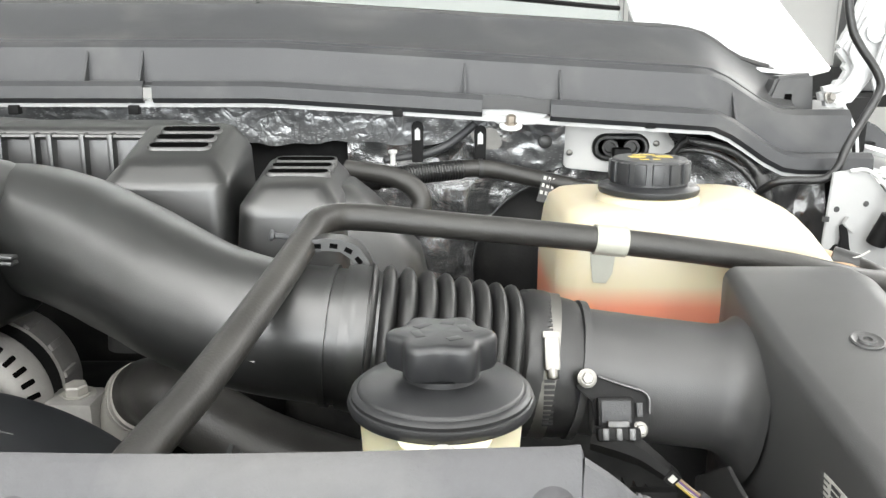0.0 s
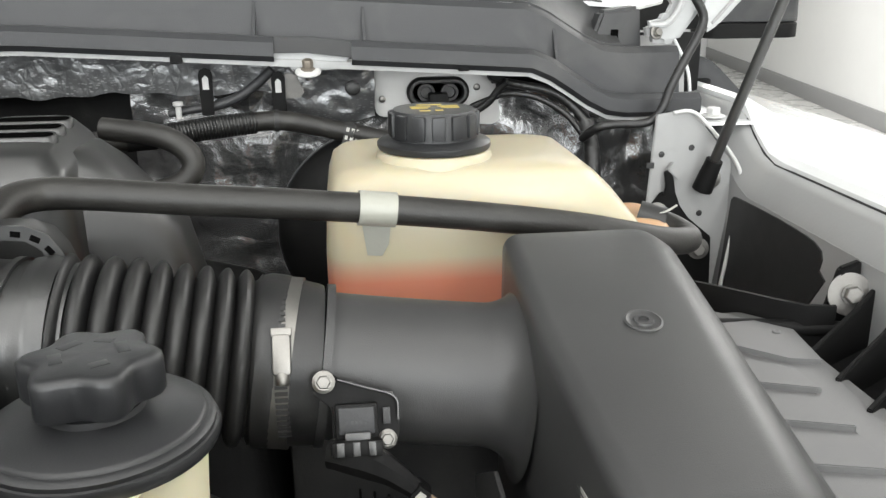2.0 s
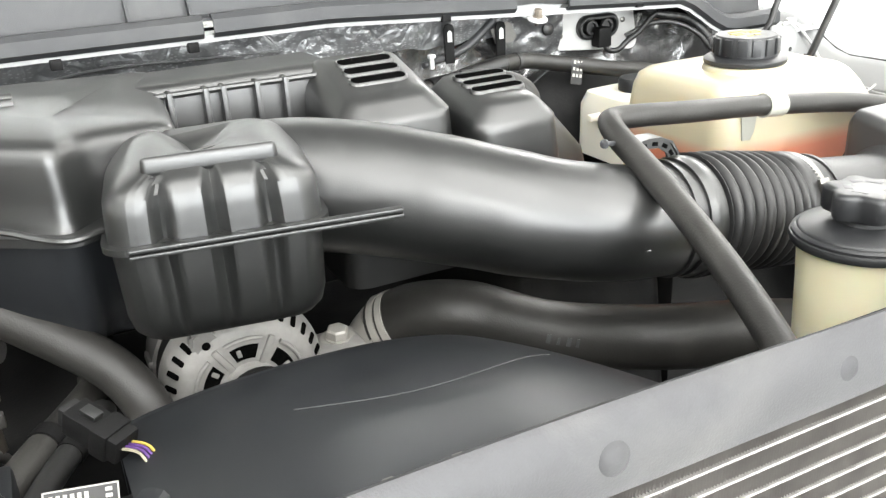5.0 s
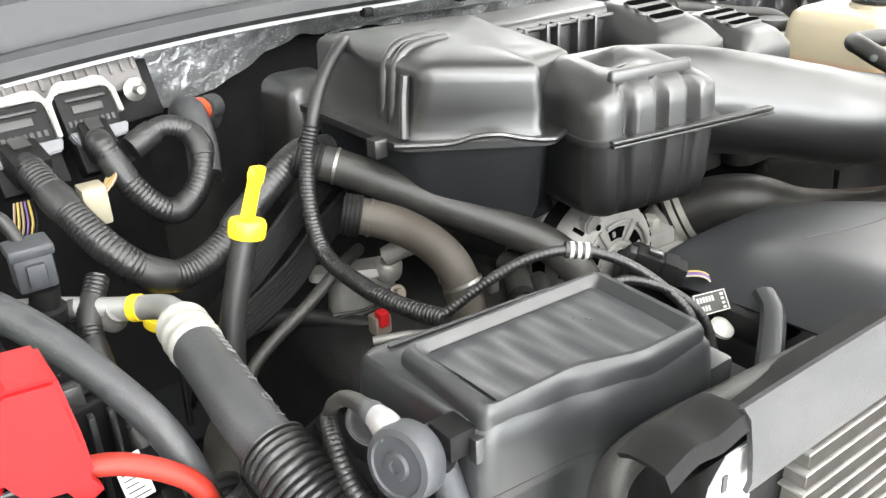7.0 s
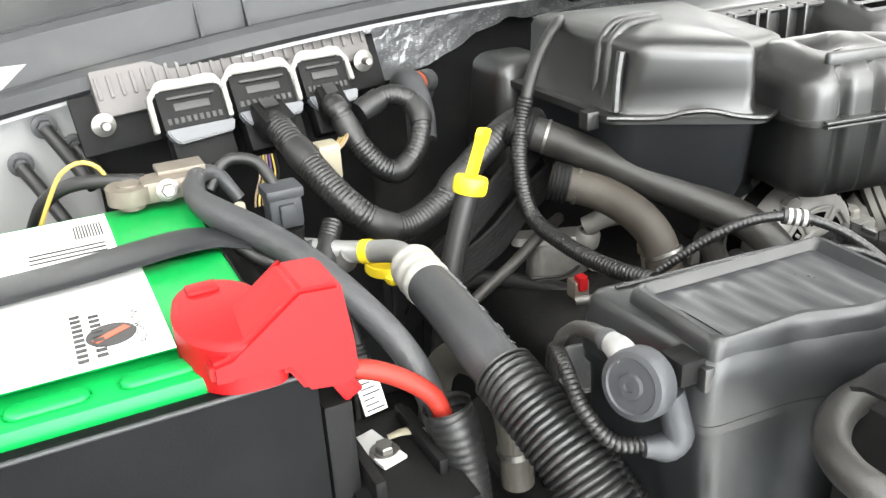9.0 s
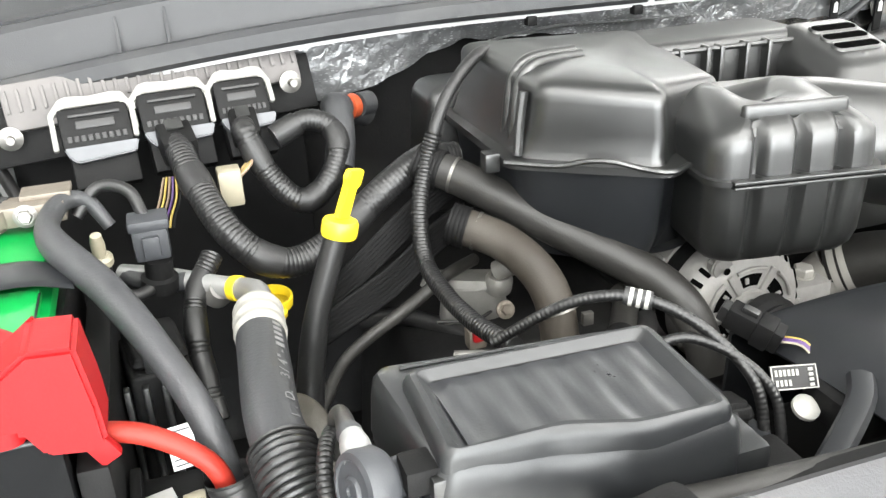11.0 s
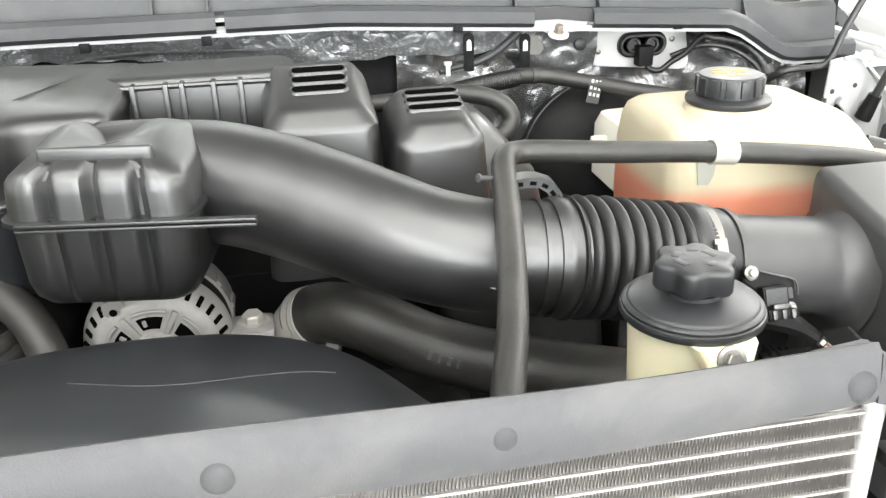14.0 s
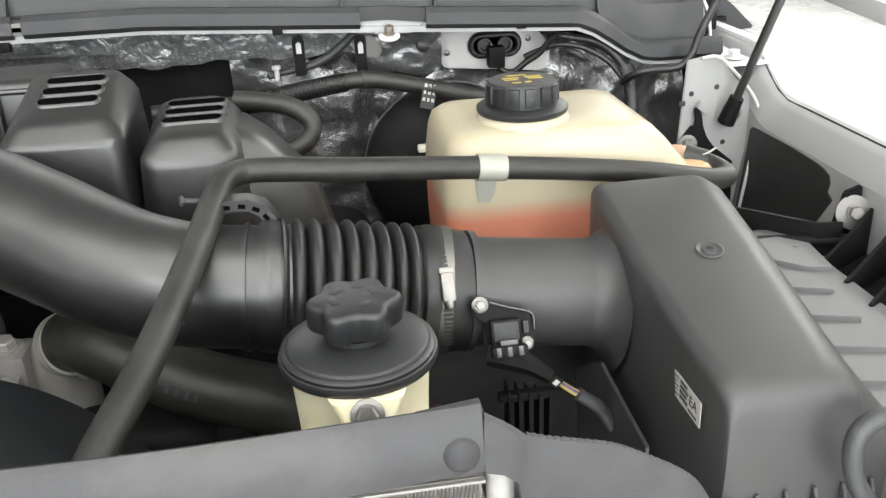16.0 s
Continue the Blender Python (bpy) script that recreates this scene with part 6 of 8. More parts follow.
for k in range(3):
    part("print", box(-1.16, -1.105, 0.756 + 0.008 * k, 0.759 + 0.008 * k, 1.2738, 1.2741, 0), INK_SHADE, lb2)
strap = thing("battery_strap", (-1.1, 0.70, 1.27), "black battery hold-down strap", "strap")
part("bar", sweep([(-1.33, 0.705, 1.277), (-1.15, 0.712, 1.279), (-1.05, 0.722, 1.281), (-1.012, 0.728, 1.270)], 0.024, 16, 0.012, flat=0.12), SATIN, strap)
clampn = thing("battery_terminal", (-1.05, 0.835, 1.27), "dull brass battery terminal clamp with a bolt", "terminal")
part("post", lathe([(0.0, 0), (0.011, 0), (0.0095, 0.022), (0, 0.022)], (-1.075, 0.835, 1.275), n=20), BRASSY, clampn)
part("collar", lathe([(0.0115, 0), (0.019, 0), (0.019, 0.014), (0.0115, 0.014)], (-1.075, 0.835, 1.281), n=24), BRASSY, clampn)
part("jaw", box(-1.065, -1.015, 0.822, 0.852, 1.279, 1.297, 0.003), BRASSY, clampn)
part("plate", box(-1.05, -1.01, 0.835, 0.862, 1.296, 1.301, 0.001), BRASSY, clampn)
bolt(clampn, (-1.046, 0.820, 1.289), (0, -1, 0.2), 0.006, STEEL)

redc = thing("terminal_cover", (-1.03, 0.58, 1.24), "bright red plastic battery terminal cover", "cover")
RO = [(-1.060, 0.628), (-1.074, 0.618), (-1.082, 0.586), (-1.076, 0.556), (-1.060, 0.539), (-1.024, 0.536), (-1.024, 0.608), (-1.040, 0.624)]


def red_z(y, k):
    """The lobe's top falls towards the front."""
    return 1.2865 + k + 0.06 * (y - 0.58)


part("lobe", shell([(1.255, 0.014, RO), (1.265, 0.014, RO), (1.27, 0.013, [(a, b, red_z(b, 0)) for a, b in RO]), (1.27, 0.012, [(a, b, red_z(b, 0.003)) for a, b in shrink(RO, 0.003)]), (1.27, 0.010, [(a, b, red_z(b, 0.004)) for a, b in shrink(RO, 0.007)])], n=5), RED, redc)
part("hood", prism([(-1.070, 1.265), (-1.070, 1.279), (-1.058, 1.281), (-1.014, 1.3125), (-0.988, 1.3105), (-0.983, 1.27), (-0.982, 1.246), (-0.990, 1.240), (-1.016, 1.244), (-1.026, 1.262)], 0.046, Matrix.Translation((0, 0.537, 0)), 0.0028), RED, redc)
part("peak", prism([(-1.056, 1.28), (-1.012, 1.3135), (-1.008, 1.28)], 0.004, Matrix.Translation((0, 0.581, 0)), 0.001), RED, redc)
part("boss", box(-1.066, -1.046, 0.606, 0.620, 1.290, 1.2945, 0.002), RED, redc)
part("snout", sweep([(-1.004, 0.562, 1.262), (-1.000, 0.565, 1.246), (-0.995, 0.568, 1.240)], [0.018, 0.017, 0.014], 14, 0.004), RED, redc)
part("tongue", box(-0.007, 0.007, -0.0045, 0.0045, -0.016, 0.010, 0.002, m=Matrix.Translation((-0.991, 0.553, 1.238)) @ Matrix.Rotation(radians(-28), 4, "Y")), RED, redc)
for piece in redc.children:
    piece.data.transform(Matrix.Translation((-0.006, 0.004, -0.003)))

tray2 = thing("battery_tray", (-1.15, 0.52, 1.0), "black plastic battery tray and heat shield", "tray")
part("front", box(-1.34, -1.014, 0.546, 0.563, 0.95, 1.251, 0.003), DARKP, tray2)
part("front_edge", sweep([(-1.335, 0.5455, 1.2505), (-1.18, 0.5455, 1.2505), (-1.018, 0.5455, 1.2505)], 0.0016, 8, 0.05), GREY, tray2, "pale top edge")
part("side", box(-1.012, -0.992, 0.55, 0.86, 0.95, 1.22, 0.004), MATTE, tray2)
part("foot", box(-1.0, -0.925, 0.505, 0.625, 1.06, 1.150, 0.005), MATTE, tray2)
part("foot_wall", box(-0.990, -0.982, 0.530, 0.618, 1.149, 1.166, 0.002), MATTE, tray2)
part("foot_wall", box(-0.942, -0.935, 0.535, 0.612, 1.149, 1.162, 0.002), MATTE, tray2)
part("nut_plate", box(-0.978, -0.958, 0.560, 0.602, 1.1505, 1.1535, 0.001, m=Matrix.Translation((-0.968, 0.58, 0)) @ Matrix.Rotation(radians(14), 4, "Z") @ Matrix.Translation((0.968, -0.58, 0))), PLATE, tray2, "pale square metal plate")
bolt(tray2, (-0.966, 0.574, 1.1535), (0, -0.1, 1), 0.007, STEEL)
stk = part("sticker", box(-0.0095, 0.0095, -0.001, 0.001, -0.0155, 0.0155, 0, m=Matrix.Translation((-0.953, 0.630, 1.166)) @ Matrix.Rotation(radians(8), 4, "Z") @ Matrix.Rotation(radians(-28), 4, "X")), LABELW, tray2, "small white printed label")
for k in range(7):
    z = -0.0125 + 0.0041 * k
    part("print", box(-0.0075, 0.0075 - 0.003 * (k % 3), -0.0014, -0.0010, z - 0.0005, z + 0.0005, 0, m=Matrix.Translation((-0.953, 0.630, 1.166)) @ Matrix.Rotation(radians(8), 4, "Z") @ Matrix.Rotation(radians(-28), 4, "X")), TAPEWRAP, stk)
relay = thing("relay_holder", (-0.945, 0.68, 1.10), "black ribbed relay holder beside the battery tray", "relay")
part("body", moulded(-0.965, 0.735, 0.027, 0.040, 1.06, 1.190, 0.006, 0.003, 0.004, rot=8), MATTE, relay)
for k in range(4):
    part("rib", box(-0.990 + 0.014 * k, -0.985 + 0.014 * k, 0.688, 0.698, 1.07, 1.184, 0.0015), BLACK, relay)
part("lid", moulded(-0.964, 0.740, 0.022, 0.033, 1.190, 1.200, 0.005, 0.002, 0.003, rot=8), MATTE, relay)
part("lid_tab", box(-0.972, -0.958, 0.700, 0.712, 1.186, 1.206, 0.002), BLACK, relay)
tie = thing("cable_tie", (-0.945, 0.588, 1.158), "cream plastic cable tie tail by the cable sleeve", "tie")
part("tail", sweep([(-0.957, 0.590, 1.152), (-0.944, 0.588, 1.154), (-0.932, 0.578, 1.156)], [0.0032, 0.0045, 0.0035], 8, 0.003, flat=0.4), BEIGE, tie)

# ---- cables ----
def cable(name, pts, r, material, label, category="cable", ridge=None, n=14, step=0.006, flat=1.0):
    return solo(name, sweep(pts, r, n, step, ridge, flat), material, label, category)


cable("positive_cable", [(-1.000, 0.572, 1.232), (-0.972, 0.566, 1.227), (-0.945, 0.560, 1.210), (-0.930, 0.556, 1.190), (-0.924, 0.554, 1.15)], 0.0068, REDC, "thick red battery cable leaving the terminal cover", n=18)
cable("ground_cable", [(-0.985, 0.84, 1.262), (-1.0, 0.846, 1.286), (-1.018, 0.836, 1.291), (-1.028, 0.80, 1.287), (-1.020, 0.758, 1.283), (-0.985, 0.695, 1.268), (-0.955, 0.635, 1.242), (-0.935, 0.595, 1.212), (-0.925, 0.572, 1.17), (-0.922, 0.565, 1.10)], [0.006, 0.009, 0.0128, 0.0122, 0.0108, 0.0105, 0.010], TAPEWRAP, "thick grey taped cable bundle beside the battery", n=18)
stud = thing("plastic_stud", (-0.995, 0.80, 1.235), "white plastic stud beside the battery", "stud")
part("base", lathe([(0, 0), (0.010, 0), (0.010, 0.006), (0.007, 0.009), (0, 0.009)], (-0.995, 0.804, 1.244), (0.02, -0.3, 1), 18), BEIGE, stud)
part("pin", lathe([(0.0055, 0.008), (0.0058, 0.022), (0.0045, 0.030), (0, 0.031)], (-0.995, 0.804, 1.244), (0.02, -0.3, 1), 14), BEIGE, stud)
cable("terminal_lead", [(-1.16, 0.90, 1.24), (-1.14, 0.88, 1.28), (-1.11, 0.868, 1.294), (-1.06, 0.848, 1.292)], 0.0062, RUBBER, "black ground lead on the battery terminal")
solo("cable_sleeve", sweep([(-0.924, 0.558, 1.188), (-0.918, 0.55, 1.15), (-0.91, 0.545, 1.02)], 0.0175, 18, 0.006, ridge=(0.006, 0.0008), cap=False), RUBBER, "black corrugated sleeve round the cables", "sleeve")

ac = thing("refrigerant_line", (-0.89, 0.65, 1.1), "grey rubber refrigerant line with crimped silver sleeve", "hose")
part("pipe", sweep([(-0.985, 0.86, 1.205), (-0.945, 0.83, 1.207), (-0.905, 0.80, 1.205), (-0.885, 0.78, 1.208), (-0.876, 0.75, 1.217), (-0.878, 0.715, 1.2235), (-0.881, 0.70, 1.2245)], 0.0104, 16, 0.005), PIPEG, ac, "bent dull silver pipe")
part("yellow_band", sweep([(-0.892, 0.788, 1.2065), (-0.887, 0.782, 1.2078)], 0.0115, 18, 0.003), YELLOW, ac)
part("sleeve", sweep([(-0.8805, 0.705, 1.2245), (-0.881, 0.70, 1.2245), (-0.8825, 0.688, 1.2245), (-0.883, 0.682, 1.2242), (-0.884, 0.668, 1.224), (-0.8845, 0.660, 1.2237)], [0.0175, 0.0200, 0.0188, 0.0202, 0.0188, 0.0202, 0.0192], 24, 0.0015), CRIMP, ac, "crimped silver sleeve")
part("hose", sweep([(-0.884, 0.672, 1.224), (-0.888, 0.62, 1.224), (-0.892, 0.565, 1.2205), (-0.89, 0.52, 1.210)], 0.0185, 24, 0.005), TAPEWRAP, ac, "grey rubber hose with faint print")
PALE = mat("pale_hose_print", (0.15, 0.15, 0.15), 0.6, var=0.4, scale=300, bump=0)
line, total = spline([(-0.89, 0.52, 1.210), (-0.892, 0.565, 1.2205), (-0.888, 0.62, 1.224), (-0.884, 0.672, 1.224)], 0.0037)
for k, ch in enumerate('I.D. 3/4"-|||||'):
    i = 7 + 2 * k
    if ch == " " or i + 2 >= len(line):
        continue
    p, hx = Vector(line[i]), (Vector(line[i + 1]) - Vector(line[i - 1])).normalized()
    hn = Vector((0.62, 0, 0.78))
    hn = (hn - hx * hn.dot(hx)).normalized()
    hy = hn.cross(hx)
    hm = Matrix(((hx.x, hy.x, hn.x, 0), (hx.y, hy.y, hn.y, 0), (hx.z, hy.z, hn.z, 0), (0, 0, 0, 1)))
    hm = Matrix.Translation(p + hn * 0.0190 - hy * 0.0045) @ hm
    if ch == "|":
        part("print_bar", box(0.001, 0.005, 0, 0.0068, -0.0003, 0.0, 0, m=hm), PALE, ac)
    else:
        lettering(ch, 0.0105, hm, PALE, ac)
part("conduit", sweep([(-0.891, 0.535, 1.2145), (-0.888, 0.505, 1.204), (-0.878, 0.46, 1.175), (-0.865, 0.42, 1.13), (-0.855, 0.40, 1.07)], 0.0228, 24, ridge=(0.0050, 0.0028)), LOOM, ac, "black corrugated conduit")
part("fitting", lathe([(0, 0), (0.013, 0), (0.0135, 0.004), (0.010, 0.010), (0.010, 0.015), (0, 0.015)], (-0.908, 0.803, 1.196), (0.3, -0.6, 0.6), 18), DULL, ac)
cable("conduit", [(-0.868, 0.52, 1.19), (-0.855, 0.49, 1.175), (-0.842, 0.45, 1.14), (-0.835, 0.42, 1.09)], 0.011, LOOM, "thin corrugated conduit beside the refrigerant line", "conduit", (0.004, 0.002), 16)

cable("terminal_wire", [(-1.150, 0.86, 1.262), (-1.1313, 0.86, 1.2962), (-1.1211, 0.86, 1.3090), (-1.1068, 0.86, 1.3140), (-1.095, 0.86, 1.3085), (-1.0895, 0.86, 1.2985), (-1.085, 0.855, 1.285)], 0.0020, WIREY, "dull yellow wire looping to the battery terminal", n=8)
dip = thing("oil_dipstick", (-0.82, 0.73, 1.12), "yellow dipstick handle in a black tube", "dipstick")
part("tube", sweep([(-0.803, 0.745, 1.262), (-0.815, 0.74, 1.235), (-0.835, 0.73, 1.18), (-0.85, 0.72, 1.10)], [0.0105, 0.0105, 0.012, 0.013], 18, 0.006), RUBBER, dip)
part("collar", lathe([(0, 0), (0.0145, 0), (0.0155, 0.003), (0.0155, 0.012), (0.014, 0.015), (0, 0.015)], (-0.8035, 0.7445, 1.258), (0.25, 0.05, 1), 28), YELLOW, dip)
DM = Matrix.Translation((-0.797, 0.745, 1.272)) @ Matrix.Rotation(radians(20), 4, "Y") @ Matrix.Rotation(radians(35), 4, "Z")
part("handle", prism([(-0.0070, 0), (0.0070, 0), (0.0065, 0.026), (0.010, 0.030), (0.010, 0.043), (-0.007, 0.043), (-0.009, 0.036), (-0.0065, 0.030)], 0.007, DM, 0.001), YELLOW, dip)
oil = thing("yellow_ring", (-0.865, 0.70, 1.16), "yellow plastic pull ring behind the refrigerant line", "ring")
RX = (0.05, -0.14, 1)
part("loop", lathe([(0.0168, 0), (0.0188, 0), (0.0190, 0.003), (0.0190, 0.0085), (0.0186, 0.0100), (0.0170, 0.0100), (0.0166, 0.0085), (0.0166, 0.002), (0.0168, 0)], (-0.856, 0.835, 1.160), RX, 40), YELLOW, oil)
part("hub", lathe([(0, -0.004), (0.006, -0.004), (0.0085, 0.0), (0.0085, 0.004), (0.006, 0.0055), (0, 0.0055)], (-0.854, 0.817, 1.156), RX, 24), YELLOW, oil)
part("stem", sweep([(-0.854, 0.817, 1.154), (-0.855, 0.816, 1.13), (-0.858, 0.812, 1.06)], 0.0032, 10, 0.01), MATTE, oil, "black stem below the ring")

# ---- engine computer ----
FRAMEW = mat("cream_bracket_paint", (0.21, 0.207, 0.192), 0.5, var=0.18, scale=40, bump=0.1, spec=0.3)
ecu = thing("engine_computer", (-0.93, 1.03, 1.28), "silver engine computer with three black connectors on the firewall", "computer")
EM = Matrix.Translation((-0.925, 1.035, 1.343)) @ Matrix.Rotation(radians(-3.2), 4, "Y") @ Matrix.Rotation(radians(4), 4, "Z") @ Matrix.Rotation(radians(-20), 4, "X")
part("case", box(-0.15, 0.15, -0.004, 0.03, -0.028, 0.020, 0.003, m=EM), CHROMEV, ecu)
for k in range(26):
    x = -0.145 + 0.29 * k / 25
    part("cooling_fin", box(x - 0.0018, x + 0.0018, -0.0065, -0.003, -0.010, 0.013, 0.0006, m=EM), CHROMEV, ecu)
part("sticker", box(-0.075, 0.075, -0.006, -0.0045, -0.027, -0.017, 0, m=EM), LABELW, ecu, "white bar code strip")
for k in range(24):
    x = -0.064 + 0.128 * k / 23
    part("print", box(x - 0.001, x + 0.001, -0.0066, -0.006, -0.024, -0.020, 0, m=EM), INK_SHADE, ecu)
part("mount_plate", box(-0.175, 0.165, 0.010, 0.016, -0.06, 0.0, 0.002, m=EM), MATTE, ecu)
for bx, by, bz in ((-0.788, 1.022, 1.326), (-1.072, 1.012, 1.304)):
    part("stud_washer", lathe([(0, 0), (0.012, 0), (0.012, 0.002), (0.004, 0.004), (0.004, 0.016), (0, 0.016)], (bx, by, bz), (0.1, -1, 0.1), 18), STEEL, ecu)


def ecu_plug(cx, cy, cz, w):
    p = thing("computer_connector", (cx, cy, cz), "black multi-pin connector in a white bracket", "connector", "engine computer connectors")
    m = Matrix.Translation((cx, cy, cz)) @ Matrix.Rotation(radians(6), 4, "Z") @ Matrix.Rotation(radians(-28), 4, "X")
    part("face", box(-w, w, -0.010, 0.016, -0.020, 0.020, 0.003, m=m), CONN, p)
    fr = prism([(-w - 0.009, -0.020), (-w - 0.008, 0.016), (-w + 0.004, 0.030), (-w + 0.012, 0.032), (0, 0.030), (w - 0.012, 0.032), (w - 0.002, 0.030), (w + 0.006, 0.016), (w + 0.007, -0.008), (w + 0.002, -0.008), (w + 0.001, 0.014), (w - 0.006, 0.021), (-w + 0.006, 0.021), (-w - 0.003, 0.014), (-w - 0.004, -0.020)], 0.009, m @ Matrix.Translation((0, -0.010, 0)), 0.001)
    part("frame", fr, FRAMEW, p, "cream white bracket")
    lip = [(-w, -0.020), (w + 0.004, -0.020), (w, -0.032), (-w + 0.010, -0.036), (-w + 0.004, -0.030)]
    part("lower_shell", prism(lip, 0.012, m @ Matrix.Translation((0, -0.016, 0)), 0.0015), GREYL, p, "grey lower lip")
    part("lower_body", box(-w + 0.004, w, -0.008, 0.014, -0.060, -0.022, 0.003, m=m), MATTE, p)
    part("slot_frame", box(-w * 0.55, w * 0.55, -0.0115, -0.009, -0.002, 0.006, 0.001, m=m), INK_SHADE, p)
    for i in range(9):
        x = -w * 0.78 + w * 1.56 * i / 8
        part("pin_slot", box(x - w * 0.06, x + w * 0.06, -0.0108, -0.009, -0.014, -0.008, 0.0005, m=m), INK_SHADE, p)
    part("lever", box(-w * 0.7, w * 0.75, -0.0125, -0.009, 0.010, 0.013, 0.001, m=m), INK_SHADE, p)


ecu_plug(-0.990, 0.985, 1.312, 0.033)
ecu_plug(-0.915, 0.993, 1.316, 0.033)
ecu_plug(-0.845, 1.000, 1.318, 0.027)


def loom(name, pts, r, label, material=LOOM, pitch=0.0044, depth=0.0009):
    """A corrugated sleeve with a few turns of cloth tape round it."""
    t = thing(name, pts[0], label, "wiring loom")
    part("sleeve", sweep(pts, r, 20, 0.0016, (pitch, depth)), material, t)
    line, total = spline(pts, 0.004)
    rr = max(r) if isinstance(r, (list, tuple)) else r
    for f in (0.14, 0.41, 0.66, 0.9):
        a = int(f * (len(line) - 1))
        b = min(len(line) - 1, a + max(3, int(0.028 / 0.004)))
        part("tape_wrap", sweep([line[a], line[(a + b) // 2], line[b]], [rr * 1.0, rr * 1.05, rr * 1.05, rr * 1.0], 16, 0.003), RUBBER, t, "black cloth tape wrap")
    return t


loom("wiring_loom", [(-0.918, 0.96, 1.292), (-0.915, 0.935, 1.290), (-0.905, 0.89, 1.268), (-0.885, 0.845, 1.235), (-0.855, 0.83, 1.208), (-0.825, 0.832, 1.202), (-0.79, 0.838, 1.214), (-0.76, 0.845, 1.235), (-0.725, 0.852, 1.258), (-0.690, 0.862, 1.272), (-0.655, 0.87, 1.268)], [0.0150, 0.0145, 0.0148, 0.0142, 0.0150, 0.0150], "thick black corrugated wiring loom sagging below the computer")
loom("wiring_loom", [(-0.848, 0.97, 1.298), (-0.85, 0.945, 1.298), (-0.838, 0.93, 1.265), (-0.815, 0.918, 1.234), (-0.795, 0.918, 1.228), (-0.772, 0.925, 1.245), (-0.758, 0.94, 1.270), (-0.76, 0.958, 1.288), (-0.785, 0.965, 1.298), (-0.82, 0.96, 1.285)], [0.0125, 0.0122, 0.0126, 0.0118, 0.0105], "black corrugated wiring loom in a tight loop")
cable("taped_loom", [(-0.760, 0.935, 1.25), (-0.752, 0.955, 1.275), (-0.745, 0.99, 1.298), (-0.742, 1.02, 1.292), (-0.722, 1.04, 1.285), (-0.70, 1.06, 1.27)], 0.016, TAPEWRAP, "taped black loom behind the loop", "wiring loom", n=16)
cable("orange_connector", [(-0.727, 1.028, 1.288), (-0.718, 1.036, 1.287)], 0.0145, ORANGE, "orange locking ring on a connector", "connector", n=20)
cable("grey_connector", [(-0.712, 1.040, 1.286), (-0.695, 1.052, 1.284)], 0.014, TAPEWRAP, "grey round connector behind the orange ring", "connector", n=20)
loom("wiring_loom", [(-0.905, 0.83, 1.222), (-0.925, 0.80, 1.20), (-0.93, 0.76, 1.17), (-0.925, 0.72, 1.12)], 0.010, "black corrugated branch loom hanging down", pitch=0.004)
for dz, dy, far in ((0.0, 0.0, 0.0), (-0.031, -0.020, 0.02)):
    fhn = thing("flat_harness", (-0.665, 0.86 + dy, 1.258 + dz), "flat black harness of parallel leads running down beside the engine", "wiring loom", "flat harnesses")
    for k in range(7):
        e, g = -0.0036 * k, -0.0012 * k
        part("lead", sweep([(-0.655, 0.865 + dy + g, 1.258 + dz + e), (-0.70, 0.845 + dy + g, 1.243 + dz + e * 1.1), (-0.745, 0.828 + dy + g, 1.219 + dz + e * 1.15), (-0.785 - far, 0.822 + dy + g, 1.188 + dz + e), (-0.812 - far, 0.84 + dy + g, 1.150 + dz + e * 0.6), (-0.825 - far, 0.86 + dy, 1.09 + dz)], 0.0033, 8, 0.008), MATTE, fhn)
bc = thing("beige_connector", (-0.865, 0.93, 1.25), "beige plug with brown wires", "connector")
part("shell", box(-0.885, -0.862, 0.91, 0.935, 1.235, 1.272, 0.003), BEIGE, bc)
for k in range(5):
    part("wire", sweep([(-0.865, 0.915 + 0.003 * k, 1.262), (-0.85, 0.92 + 0.004 * k, 1.275), (-0.845, 0.95, 1.285)], 0.0015, 6, 0.006), WIREY if k % 2 else WIREB, bc)

wb2 = thing("wire_bundle", (-0.95, 0.95, 1.24), "small bundle of coloured wires below the computer", "wires")
for k, mt in enumerate((WIREB, WIREY, WIREB, PURPLE, WIREY, MATTE)):
    part("wire", sweep([(-0.935 + 0.003 * k, 0.95, 1.262), (-0.942 + 0.004 * k, 0.935, 1.245), (-0.950 + 0.004 * k, 0.93, 1.228), (-0.953 + 0.004 * k, 0.925, 1.218)], 0.0012, 6, 0.006), mt, wb2)

ALUD = mat("grimy_cast_aluminium", (0.24, 0.235, 0.22), 0.5, 0.5, var=0.35, scale=50, bump=0.6, fine=350, stain=0.15)

for (bx, by, bz), (tx, ty, tz), w in (((-0.918, 0.968, 1.300), (-0.912, 0.925, 1.284), 0.017), ((-0.848, 0.976, 1.306), (-0.848, 0.942, 1.288), 0.014)):
    bt = thing("connector_boot", (bx, by, bz), "flat black boot where the loom leaves its connector", "boot", "connector boots")
    m = look((bx, by, bz), (tx, ty, tz))
    part("sleeve", box(-w, w, -w * 0.8, w * 0.8, -0.034, 0.004, 0.004, m=m), MATTE, bt)
    part("tab", box(-w * 0.5, w * 0.5, w * 0.8, w * 0.95, -0.012, 0.004, 0.001, m=m), BLACK, bt)
